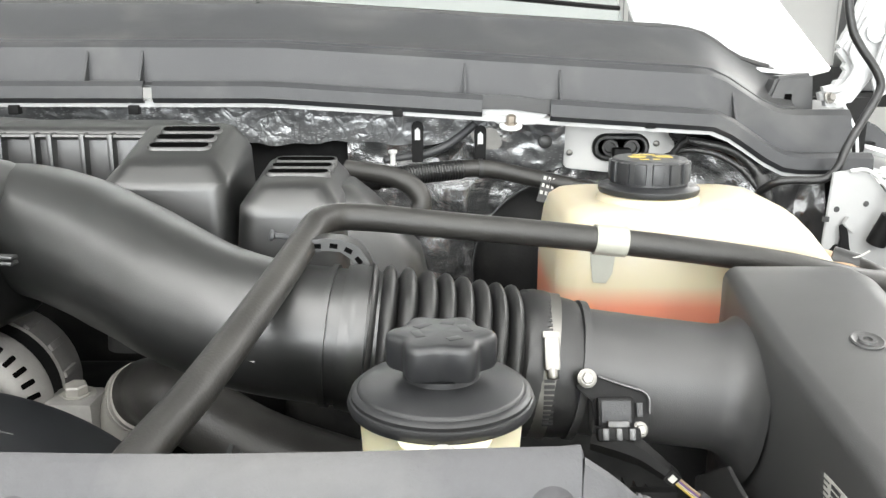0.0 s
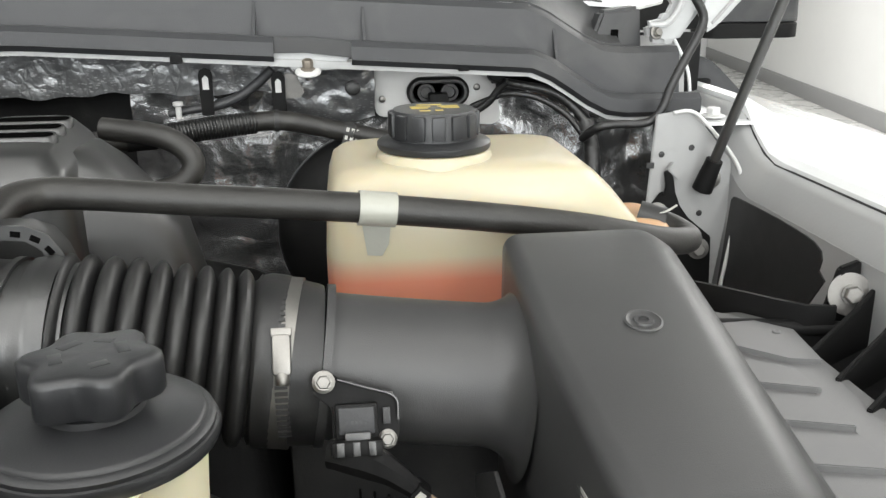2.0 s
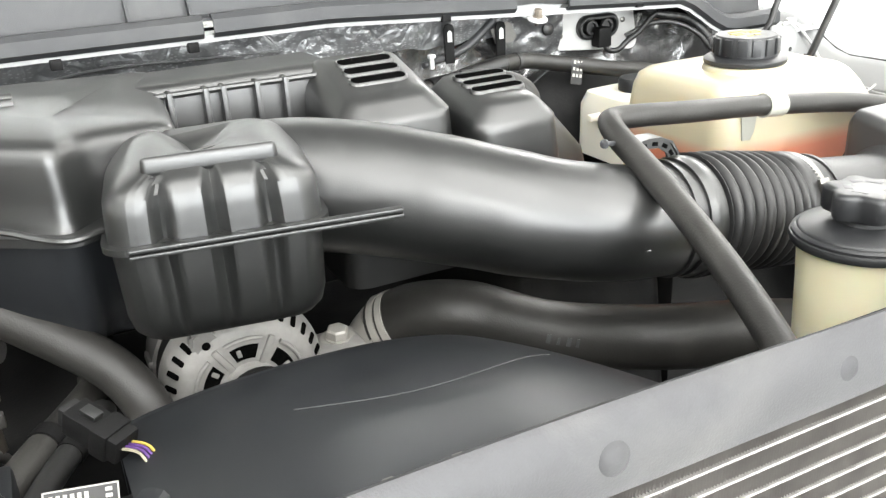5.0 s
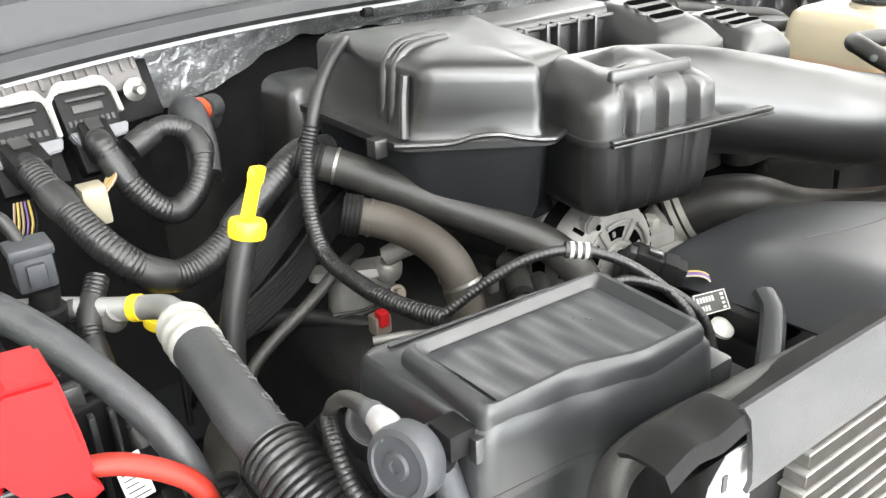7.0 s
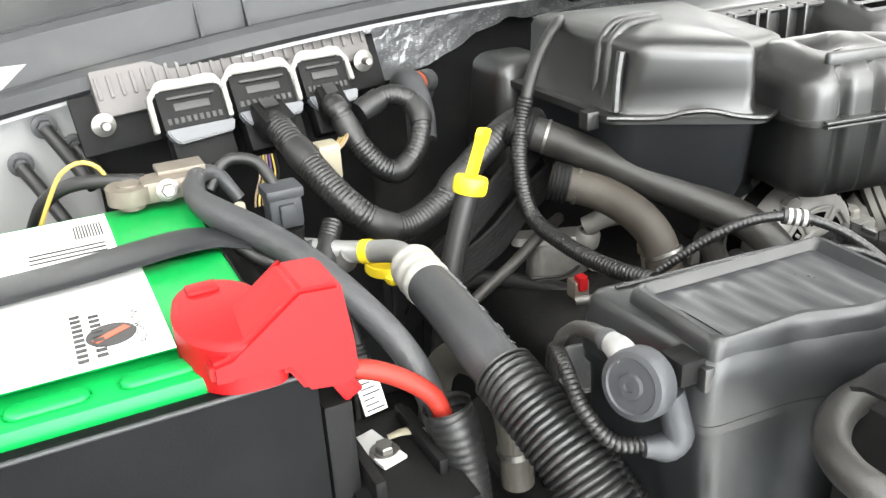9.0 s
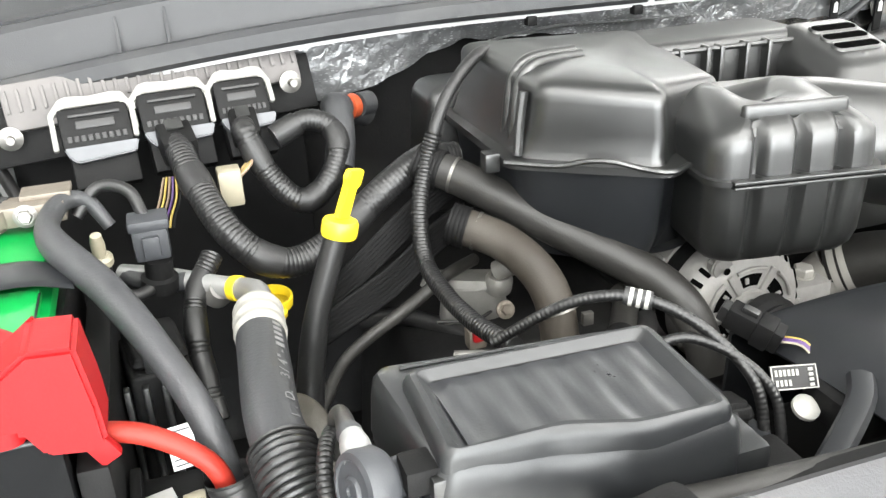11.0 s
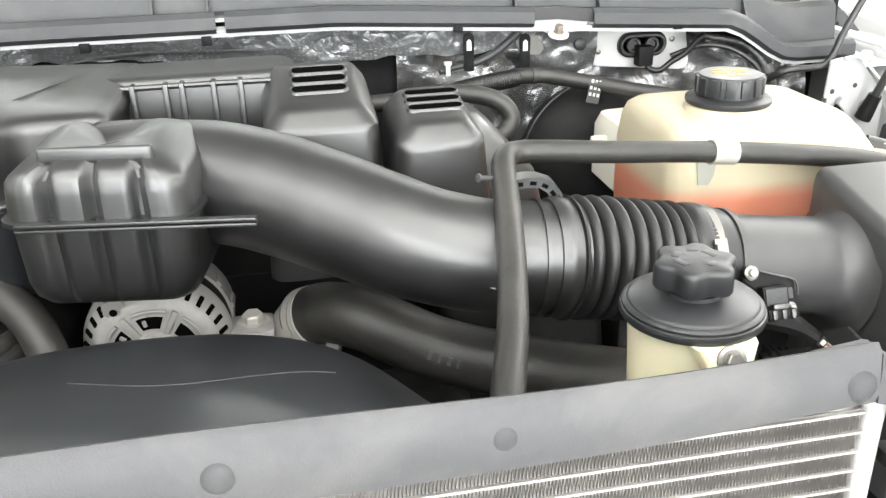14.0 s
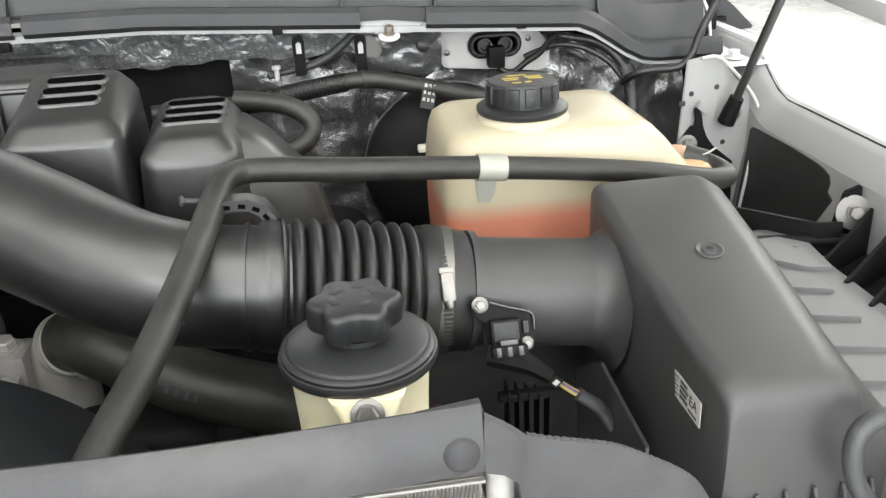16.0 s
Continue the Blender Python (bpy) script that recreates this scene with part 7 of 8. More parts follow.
# ---- heater hoses ----
def hosething(name, pts, r, label, collar, material=HOSE):
    h = thing(name, pts[0], label, "hose")
    part("tube", sweep(pts, r, 24, 0.006), material, h)
    a, b = Vector(collar[0]), Vector(collar[1])
    part("collar", sweep([a, a.lerp(b, 0.7)], r * 1.14, 22, 0.004, ridge=(0.004, 0.001)), MATTE, h, "black ribbed quick connector")
    part("clamp", sweep([b, b + (b - a).normalized() * 0.003], r * 1.05, 20, 0.003), STEEL, h)
    return h


hosething("heater_hose", [(-0.70, 0.85, 1.275), (-0.670, 0.825, 1.264), (-0.635, 0.79, 1.246), (-0.594, 0.752, 1.223), (-0.55, 0.712, 1.200), (-0.522, 0.685, 1.182), (-0.505, 0.66, 1.155), (-0.497, 0.64, 1.11)], 0.0175, "dusty black heater hose running forward from the plenum", ((-0.70, 0.85, 1.275), (-0.672, 0.827, 1.265)))
hosething("heater_hose", [(-0.690, 0.788, 1.233), (-0.672, 0.776, 1.228), (-0.65, 0.752, 1.220), (-0.634, 0.72, 1.205), (-0.627, 0.697, 1.183), (-0.624, 0.685, 1.14)], 0.0175, "dusty brown heater hose bending down to the pump", ((-0.690, 0.788, 1.233), (-0.670, 0.775, 1.227)), HOSEB)
comp = thing("ac_compressor", (-0.65, 0.79, 1.08), "cast aluminium compressor fitting low beside the hoses", "compressor")
part("body", moulded(-0.655, 0.826, 0.036, 0.022, 1.10, 1.150, 0.014, 0.004, 0.006, rot=-18), ALUD, comp)
part("plate", shell([(1.150, 0.01, [(-0.700, 0.852), (-0.712, 0.830), (-0.640, 0.792), (-0.618, 0.800), (-0.622, 0.822)]), (1.158, 0.01, [(-0.698, 0.850), (-0.708, 0.831), (-0.641, 0.795), (-0.621, 0.802), (-0.625, 0.820)])]), ALUD, comp)
part("port", lathe([(0, 0), (0.013, 0), (0.014, 0.004), (0.014, 0.014), (0.011, 0.018), (0.008, 0.018), (0.007, 0.014), (0, 0.014)], (-0.637, 0.802, 1.146), (0.0, -0.2, 1), 20), ALUD, comp)
part("arm", sweep([(-0.640, 0.80, 1.168), (-0.62, 0.785, 1.180), (-0.60, 0.775, 1.178)], [0.010, 0.011, 0.009], 12, 0.006), ALUD, comp)
bolt(comp, (-0.634, 0.790, 1.128), (0, -0.8, 0.4), 0.006, BRASSY)
cable("grey_pipe", [(-0.650, 0.834, 1.168), (-0.69, 0.803, 1.172), (-0.735, 0.786, 1.155), (-0.80, 0.776, 1.120), (-0.835, 0.76, 1.075)], 0.0062, HOSE, "grey rubber pipe crossing the deep gap", "pipe")
cable("thin_wire", [(-0.625, 0.81, 1.13), (-0.66, 0.80, 1.118), (-0.70, 0.81, 1.118)], 0.0018, HOSE, "thin grey wire below the compressor fitting", "wire")
cable("dark_hose", [(-0.76, 0.89, 1.09), (-0.716, 0.862, 1.1), (-0.656, 0.776, 1.1), (-0.62, 0.72, 1.09)], 0.0095, RUBBER, "dark rubber hose low in the gap", "hose")
redp = thing("pressure_sensor", (-0.682, 0.754, 1.12), "small red capped sensor with a beige collar", "sensor")
part("collar", box(-0.690, -0.672, 0.744, 0.760, 1.118, 1.138, 0.003), BRASSY, redp)
part("cap", box(-0.687, -0.676, 0.740, 0.752, 1.128, 1.144, 0.003), RED, redp)
cov = thing("engine_front_cover", (-0.78, 0.64, 1.0), "dark ribbed cover deep beside the power box", "cover")
part("panel", sheet([[Vector((-0.90 + 0.28 * u + 0.02 * v, 0.56 + 0.10 * u + 0.16 * v, 1.035 + 0.02 * u)) for u in frange(0, 1, 6)] for v in frange(0, 1, 5)], 0.004), DARK, cov)
for k in range(7):
    part("rib", sweep([(-0.885 + 0.036 * k, 0.575 + 0.012 * k, 1.040 + 0.0028 * k), (-0.868 + 0.036 * k, 0.71 + 0.012 * k, 1.041 + 0.0028 * k)], 0.006, 8, 0.03), DARK, cov)
wc = thing("wire_clamp", (-0.625, 0.69, 1.17), "thin wire spring clamp on the heater hose", "clamp")
part("ring", sweep([(-0.6255, 0.693, 1.176), (-0.625, 0.6915, 1.173)], 0.019, 24, 0.002), STEEL, wc)
part("ear", box(-0.612, -0.602, 0.668, 0.674, 1.168, 1.180, 0.001), STEEL, wc)

pll = thing("plenum_loom", (-0.70, 0.72, 1.19), "thin loom with a corrugated sleeve draped over the plenum", "wiring loom")
part("tube", sweep([(-0.575, 0.93, 1.35), (-0.620, 0.882, 1.366), (-0.658, 0.856, 1.345), (-0.680, 0.843, 1.316), (-0.690, 0.838, 1.290)], 0.0062, 14, 0.005), RUBBER, pll, "smooth taped upper end")
part("sleeve", sweep([(-0.685, 0.841, 1.304), (-0.696, 0.834, 1.280), (-0.712, 0.81, 1.243), (-0.720, 0.775, 1.207), (-0.719, 0.72, 1.197), (-0.711, 0.665, 1.194), (-0.697, 0.62, 1.195)], 0.0082, 16, ridge=(0.0038, 0.0010)), LOOM, pll, "corrugated sleeve")
w = thing("flagged_harness", (-0.63, 0.52, 1.2), "thin corrugated wires with paper flag labels over the power box", "wiring loom")
part("wire", sweep([(-0.735, 0.57, 1.235), (-0.705, 0.55, 1.262), (-0.68, 0.535, 1.276), (-0.653, 0.52, 1.278), (-0.628, 0.502, 1.268), (-0.608, 0.482, 1.25), (-0.598, 0.462, 1.23), (-0.597, 0.45, 1.20)], 0.0040, 12, ridge=(0.0034, 0.0005)), LOOM, w)
part("wire", sweep([(-0.66, 0.50, 1.25), (-0.63, 0.495, 1.256), (-0.603, 0.475, 1.245), (-0.588, 0.457, 1.225), (-0.587, 0.445, 1.195)], 0.0037, 12, ridge=(0.0034, 0.0005)), LOOM, w)
part("flag", sweep([(-0.660, 0.5255, 1.2785), (-0.645, 0.515, 1.276)], 0.0062, 14, 0.004), INK_SHADE, w, "black paper flag with white print")
for k in range(3):
    part("flag_print", sweep([Vector((-0.658, 0.5241, 1.2781)).lerp(Vector((-0.645, 0.515, 1.276)), 0.05 + 0.33 * k), Vector((-0.658, 0.5241, 1.2781)).lerp(Vector((-0.645, 0.515, 1.276)), 0.22 + 0.33 * k)], 0.0064, 14, 0.002), TAGW, w)
fl = part("flag", prism([(-0.019, -0.008), (0.019, -0.008), (0.019, 0.008), (-0.019, 0.008)], 0.0008, Matrix.Translation((-0.560, 0.472, 1.222)) @ Matrix.Rotation(radians(10), 4, "Y") @ Matrix.Rotation(radians(-35), 4, "X")), INK_SHADE, w, "black and white paper flag with print")
FM = Matrix.Translation((-0.560, 0.472, 1.222)) @ Matrix.Rotation(radians(10), 4, "Y") @ Matrix.Rotation(radians(-35), 4, "X")
for x0, x1, z0, z1 in ((-0.019, 0.019, 0.0072, 0.008), (-0.019, 0.019, -0.008, -0.0072), (-0.019, -0.0182, -0.008, 0.008), (0.0182, 0.019, -0.008, 0.008)):
    part("white_edge", box(x0, x1, -0.0008, -0.0002, z0, z1, 0, m=FM), TAGW, fl)
for k in range(6):
    part("print", box(-0.016 + 0.0035 * k, -0.0140 + 0.0035 * k, -0.0008, -0.0002, 0.001, 0.0052, 0, m=FM), TAGW, fl)
    if k < 4:
        part("print", box(-0.016 + 0.0035 * k, -0.0140 + 0.0035 * k, -0.0008, -0.0002, -0.0055, -0.0015, 0, m=FM), TAGW, fl)
for k in range(4):
    part("print", box(0.012, 0.0155, -0.0008, -0.0002, -0.0065 + 0.0034 * k, -0.0045 + 0.0034 * k, 0, m=FM), TAGW, fl)
part("clip", lathe([(0, 0), (0.0095, 0), (0.0095, 0.003), (0.006, 0.005), (0, 0.005)], (-0.553, 0.466, 1.199), (0, -0.6, 1), 18), TAGW, w, "pale plastic harness clip")

# ---- front left: thick hose, white bracket ----
fl_h = thing("cooler_hose", (-0.72, 0.35, 1.2), "thick grey rubber hose bent round the end of the radiator support", "hose")
part("tube", sweep([(-0.56, 0.384, 1.222), (-0.66, 0.383, 1.229), (-0.72, 0.382, 1.234), (-0.762, 0.376, 1.236), (-0.790, 0.360, 1.235), (-0.800, 0.340, 1.232), (-0.795, 0.322, 1.226), (-0.77, 0.310, 1.20)], 0.0100, 20, 0.005), HOSE, fl_h)
wb = thing("headlamp_bracket", (-0.70, 0.31, 1.2), "white painted steel headlamp bracket", "bracket")
part("plate", prism([(-0.764, 1.19), (-0.766, 1.222), (-0.757, 1.232), (-0.754, 1.248), (-0.742, 1.262), (-0.72, 1.264), (-0.72, 1.19)], 0.003, Matrix.Translation((0, 0.3245, 0)), 0.001), WHITE, wb)
part("slot", box(-0.747, -0.7435, 0.3232, 0.3244, 1.243, 1.253, 0), INK_SHADE, wb)
part("clip", box(-0.785, -0.757, 0.312, 0.323, 1.215, 1.223, 0.002), LABELW, wb, "white plastic clip")
part("clip_stem", box(-0.770, -0.763, 0.304, 0.313, 1.206, 1.230, 0.002), LABELW, wb)


plugb = thing("box_plug", (-0.62, 0.47, 1.20), "black plug with a latch beside the power box", "connector")
QM = Matrix.Translation((-0.622, 0.466, 1.214)) @ Matrix.Rotation(radians(-8), 4, "Z") @ Matrix.Rotation(radians(-15), 4, "X")
part("body", box(-0.015, 0.015, -0.012, 0.012, -0.030, 0.010, 0.003, m=QM), MATTE, plugb)
part("head", moulded(0, 0, 0.019, 0.014, -0.004, 0.006, 0.005, 0.001, 0.002), MATTE, plugb)
plugb.children[-1].data.transform(QM)
part("latch", box(-0.006, 0.006, -0.016, -0.011, -0.012, 0.004, 0.0012, m=QM), BLACK, plugb)
part("lead", sweep([QM @ Vector((0, 0.006, 0.004)), QM @ Vector((-0.010, 0.030, 0.012)), (-0.650, 0.535, 1.205), (-0.66, 0.56, 1.17)], 0.0048, 10, 0.005), LOOM, plugb)

# ---- low lines between the power box and the fan shroud ----
def low_line(pts, r, material, cuff):
    h = thing("coolant_line", pts[0], "dark dusty coolant line low beside the fan shroud", "hose", "low coolant lines")
    part("tube", sweep(pts, r, 18, 0.006), material, h)
    part("cuff", sweep([cuff[0], cuff[1]], r * 1.12, 18, 0.004), MATTE, h)


low_line([(-0.538, 0.735, 1.155), (-0.543, 0.715, 1.152), (-0.592, 0.642, 1.150), (-0.628, 0.590, 1.145), (-0.645, 0.568, 1.130), (-0.65, 0.56, 1.08)], 0.0125, HOSE, ((-0.575, 0.667, 1.151), (-0.582, 0.656, 1.151)))
low_line([(-0.536, 0.690, 1.15), (-0.542, 0.678, 1.148), (-0.572, 0.634, 1.147), (-0.600, 0.580, 1.144), (-0.614, 0.552, 1.135), (-0.62, 0.54, 1.09)], 0.0095, RUBBER, ((-0.560, 0.652, 1.1475), (-0.566, 0.643, 1.147)))
rodt = thing("steel_tube", (-0.66, 0.66, 1.15), "thin dull steel tube crossing below the looms", "pipe")
part("tube", sweep([(-0.72, 0.70, 1.147), (-0.693, 0.684, 1.150), (-0.665, 0.660, 1.152), (-0.644, 0.642, 1.153), (-0.630, 0.648, 1.154), (-0.617, 0.668, 1.150), (-0.610, 0.69, 1.13)], 0.0042, 10, 0.005), DULL, rodt)
part("joint", sweep([(-0.648, 0.6455, 1.1525), (-0.641, 0.642, 1.153)], 0.0062, 12, 0.003), STEEL, rodt)
sen = thing("black_sensor_plug", (-0.665, 0.60, 1.14), "black plastic sensor plug with a latch beside the power box", "connector")
SQ = Matrix.Translation((-0.664, 0.602, 1.150)) @ Matrix.Rotation(radians(12), 4, "Z") @ Matrix.Rotation(radians(-25), 4, "X")
part("body", box(-0.016, 0.016, -0.012, 0.012, -0.040, 0.006, 0.003, m=SQ), MATTE, sen)
part("head", box(-0.018, 0.014, -0.015, 0.010, 0.006, 0.018, 0.003, m=SQ), MATTE, sen)
part("latch", box(-0.006, 0.006, -0.019, -0.014, -0.010, 0.014, 0.0015, m=SQ), BLACK, sen)
part("lead", sweep([SQ @ Vector((0, 0, -0.038)), SQ @ Vector((0.004, 0.0, -0.06)), (-0.655, 0.60, 1.05)], 0.006, 10, 0.006), LOOM, sen)
fit2 = thing("brass_fitting", (-0.620, 0.70, 1.16), "dull brass fitting below the bent heater hose", "fitting")
part("body", lathe([(0, -0.034), (0.0055, -0.034), (0.0055, -0.020), (0.0082, -0.018), (0.0082, -0.009), (0.0068, -0.007), (0.0068, -0.002), (0.0088, 0.0), (0.0088, 0.010), (0.006, 0.013), (0, 0.013)], (-0.6145, 0.735, 1.176), (0.02, 0.25, 1), 12), BRASSY, fit2)
part("stem", sweep([(-0.6145, 0.738, 1.187), (-0.615, 0.744, 1.200)], 0.0045, 10, 0.004), MATTE, fit2)


# ---- behind the tank: brake parts and firewall hoses ----
boo = thing("brake_booster", (0.10, 1.03, 1.15), "round black steel brake booster on the firewall", "brake booster")
part("drum", lathe([(0, 0), (0.052, 0.0), (0.088, -0.012), (0.108, -0.03), (0.112, -0.036), (0.112, -0.046), (0.105, -0.06), (0.096, -0.10), (0, -0.10)], (0.152, 1.0, 1.168), (0, -1, 0.05), 48), DARK, boo)
part("rim_seam", lathe([(0.1115, -0.037), (0.1132, -0.038), (0.1132, -0.042), (0.1115, -0.043)], (0.152, 1.0, 1.168), (0, -1, 0.05), 48), TAPEWRAP, boo, "pale rolled rim")
bres = thing("brake_fluid_reservoir", (0.17, 0.93, 1.2), "milky brake fluid bottle with a black screw cap", "reservoir")
BR = [(0.118, 0.885), (0.225, 0.885), (0.225, 0.99), (0.118, 0.99)]
part("bottle", shell([(1.17, 0.015, BR), (1.236, 0.02, BR), (1.252, 0.02, shrink(BR, 0.008)), (1.257, 0.02, shrink(BR, 0.03))]), MILK, bres)
part("cap", lathe([(0, 0), (0.026, 0), (0.026, 0.013), (0.024, 0.016), (0, 0.016)], (0.170, 0.925, 1.257), n=28), CAPBLK, bres, "black screw cap")
part("tab", box(0.099, 0.125, 0.93, 0.94, 1.2235, 1.2325, 0.003), MILK, bres)
fh = thing("firewall_hose", (0.05, 1.03, 1.28), "grey rubber hose with a corrugated sleeve along the firewall", "hose")
FH = [(-0.20, 0.96, 1.288), (-0.13, 0.975, 1.286), (-0.07, 0.99, 1.287), (-0.01, 1.01, 1.292), (0.05, 1.02, 1.295), (0.11, 1.01, 1.285), (0.17, 0.99, 1.274), (0.235, 0.965, 1.262), (0.265, 0.94, 1.23)]
part("hose", sweep(FH, 0.0105, 16, 0.006), HOSE, fh)
part("sleeve", sweep([(-0.065, 0.992, 1.2875), (-0.02, 1.006, 1.2915), (0.025, 1.017, 1.2945)], 0.0122, 16, ridge=(0.0034, 0.0014)), LOOM, fh, "corrugated sleeve")
part("coupler", sweep([(-0.100, 0.982, 1.2865), (-0.072, 0.9895, 1.287)], 0.0128, 16, 0.005), MATTE, fh)
part("tie", sweep([(0.044, 1.0195, 1.295), (0.049, 1.02, 1.295)], 0.0118, 16, 0.003), INK_SHADE, fh)
TM = Matrix.Translation((0.1235, 0.9955, 1.2765)) @ Matrix.Rotation(radians(-12), 4, "X") @ Matrix.Rotation(radians(14), 4, "Y")
flag = part("flag_label", sweep([(0.119, 1.0075, 1.2832), (0.129, 1.0040, 1.2812)], 0.0113, 16, 0.003), INK_SHADE, fh, "black tape label with worn white print")
part("tail", box(-0.0085, 0.0085, -0.0005, 0.0005, -0.018, 0.004, 0, m=TM), INK_SHADE, flag)
for k in range(9):
    u, v, wd = -0.0055 + 0.0055 * (k % 3), 0.010 - 0.0085 * (k // 3), 0.0034 - 0.0006 * (k % 2)
    part("print", box(u - wd / 2, u + wd / 2, -0.0012, -0.0006, v - 0.0020, v + 0.0022, 0, m=TM @ Matrix.Translation((0, -0.0006 - 0.001 * (k < 3), 0))), TAGW, flag)
cable("vacuum_hose", [(-0.10, 0.90, 1.312), (-0.0535, 0.89, 1.307), (-0.030, 0.885, 1.297), (-0.020, 0.88, 1.281), (-0.030, 0.875, 1.266), (-0.065, 0.865, 1.256)], 0.0105, HOSE, "grey rubber hose loop beside the runner covers", "hose", n=16)
cable("vacuum_hose", [(-0.30, 0.96, 1.318), (-0.27, 0.965, 1.33), (-0.245, 0.985, 1.330), (-0.24, 1.02, 1.318)], 0.006, HOSE, "thin rubber hose behind the manifold", "hose", n=12)
cable("plate_lead", [(0.228, 1.08, 1.292), (0.234, 1.075, 1.279), (0.248, 1.070, 1.278), (0.262, 1.068, 1.289), (0.280, 1.062, 1.302), (0.293, 1.055, 1.320), (0.300, 1.05, 1.326)], 0.0042, RUBBER, "black lead looping from the grommet", n=10)
part("plug", box(0.2145, 0.2365, 1.070, 1.090, 1.284, 1.312, 0.003), MATTE, thing("grommet_plug", (0.225, 1.085, 1.29), "black plug in the oval grommet", "connector"))
rh = thing("right_harness", (0.39, 1.02, 1.24), "taped black harness following the underside of the cowl edge", "wiring loom")
part("trunk", sweep([(0.285, 1.065, 1.327), (0.317, 1.05, 1.322), (0.348, 1.045, 1.315), (0.370, 1.04, 1.301), (0.386, 1.03, 1.279), (0.388, 1.01, 1.251), (0.386, 1.0, 1.22)], [0.004, 0.0050, 0.0055, 0.0062, 0.0085, 0.0100], 14, 0.006, ridge=(0.009, 0.0006)), RUBBER, rh)
part("branch", sweep([(0.262, 1.072, 1.296), (0.279, 1.066, 1.304), (0.301, 1.052, 1.313), (0.332, 1.042, 1.309), (0.362, 1.032, 1.292), (0.380, 1.024, 1.270)], 0.0036, 12, 0.006), RUBBER, rh)
part("tie", sweep([(0.384, 1.031, 1.284), (0.387, 1.027, 1.273)], 0.0112, 14, 0.003), INK_SHADE, rh)
part("plug", lathe([(0, 0), (0.010, 0), (0.010, 0.012), (0.007, 0.014), (0, 0.014)], (0.288, 1.062, 1.334), (0, -1, 0.2), 16), MATTE, rh)
cable("hood_lead", [(0.376, 1.01, 1.268), (0.384, 0.99, 1.282), (0.40, 0.985, 1.287), (0.439, 0.985, 1.288), (0.455, 0.985, 1.302), (0.463, 0.985, 1.325), (0.478, 0.985, 1.357), (0.490, 0.985, 1.381), (0.493, 0.985, 1.398), (0.481, 0.985, 1.418), (0.465, 0.985, 1.438), (0.453, 0.985, 1.460), (0.447, 0.985, 1.50), (0.46, 0.985, 1.58)], 0.0048, RUBBER, "black lead running up to the bonnet", n=12)

# ---- bonnet stay and hinge ----
stay = thing("bonnet_strut", (0.50, 0.94, 1.24), "black gas strut with a ball joint on the wing", "strut")
S0, S1 = Vector((0.498, 0.955, 1.230)), Vector((0.600, 0.836, 1.70))
part("rod", sweep([S0, S0.lerp(S1, 0.5), S1], 0.0055, 14, 0.03), BLACK, stay, "glossy black rod")
part("socket", sweep([S0 - (S1 - S0).normalized() * 0.012, S0 + (S1 - S0).normalized() * 0.024], [0.011, 0.009], 14, 0.006), MATTE, stay)
part("ball_stud", lathe([(0, 0), (0.013, 0), (0.013, 0.004), (0.006, 0.006), (0.006, 0.014), (0, 0.014)], (0.508, 0.972, 1.229), (-0.4, -1, 0), 18), STEEL, stay)
hin = thing("hood_hinge_arm", (0.48, 1.1, 1.33), "white painted bonnet hinge arm", "hinge")
part("arm", prism([(0.463, 1.386), (0.468, 1.366), (0.485, 1.361), (0.502, 1.364), (0.519, 1.388), (0.545, 1.425), (0.60, 1.56), (0.53, 1.57), (0.489, 1.450), (0.478, 1.434), (0.497, 1.412), (0.487, 1.391)], 0.022, Matrix.Translation((0, 1.070, 0)), 0.006), FLANGE, hin)
part("arm_flange", sweep([(0.466, 1.070, 1.384), (0.486, 1.066, 1.386), (0.501, 1.066, 1.410), (0.494, 1.066, 1.432), (0.51, 1.066, 1.47)], 0.0035, 8, 0.006), FLANGE, hin)
part("bonnet_corner", prism([(0.522, 1.430), (0.517, 1.400), (0.526, 1.374), (0.542, 1.384), (0.575, 1.420), (0.70, 1.55), (0.565, 1.57)], 0.012, Matrix.Translation((0, 1.052, 0)), 0.004), FLANGE, hin)
part("corner_seam", sweep([(0.532, 1.050, 1.386), (0.565, 1.050, 1.424), (0.65, 1.050, 1.52)], 0.0018, 6, 0.01), PRIMER, hin)
bolt(hin, (0.474, 1.066, 1.376), (0.3, -1, 0.2), 0.005, STEEL)
bolt(hin, (0.521, 1.066, 1.452), (0.1, -1, 0.2), 0.007, WHITE)
mir = thing("door_mirror", (1.1, 2.2, 1.35), "dark grey door mirror with an amber lamp", "mirror")
part("housing", moulded(1.315, 2.6, 0.145, 0.07, 1.29, 1.62, 0.04, 0.01, 0.03), GREY, mir)
part("arm", box(0.69, 1.20, 2.56, 2.62, 1.27, 1.36, 0.01), MATTE, mir)
part("lower_trim", moulded(1.315, 2.6, 0.148, 0.073, 1.245, 1.288, 0.05, 0.0, 0.006), MATTE, mir)
part("lamp", moulded(1.445, 2.535, 0.018, 0.02, 1.36, 1.46, 0.01, 0.0, 0.01), AMBER, mir, "amber turn lamp")
tdoor = thing("truck_door", (0.65, 1.9, 0.4), "white painted front door behind the wing", "door")
part("skin", box(0.60, 0.70, 1.475, 2.72, 0.40, 1.305, 0.02), WHITE, tdoor)
part("handle", box(0.70, 0.722, 2.50, 2.66, 1.08, 1.11, 0.006), MATTE, tdoor)
door = thing("door_pillar", (0.75, 1.6, 1.2), "dark window pillar and door seal behind the wing", "pillar")
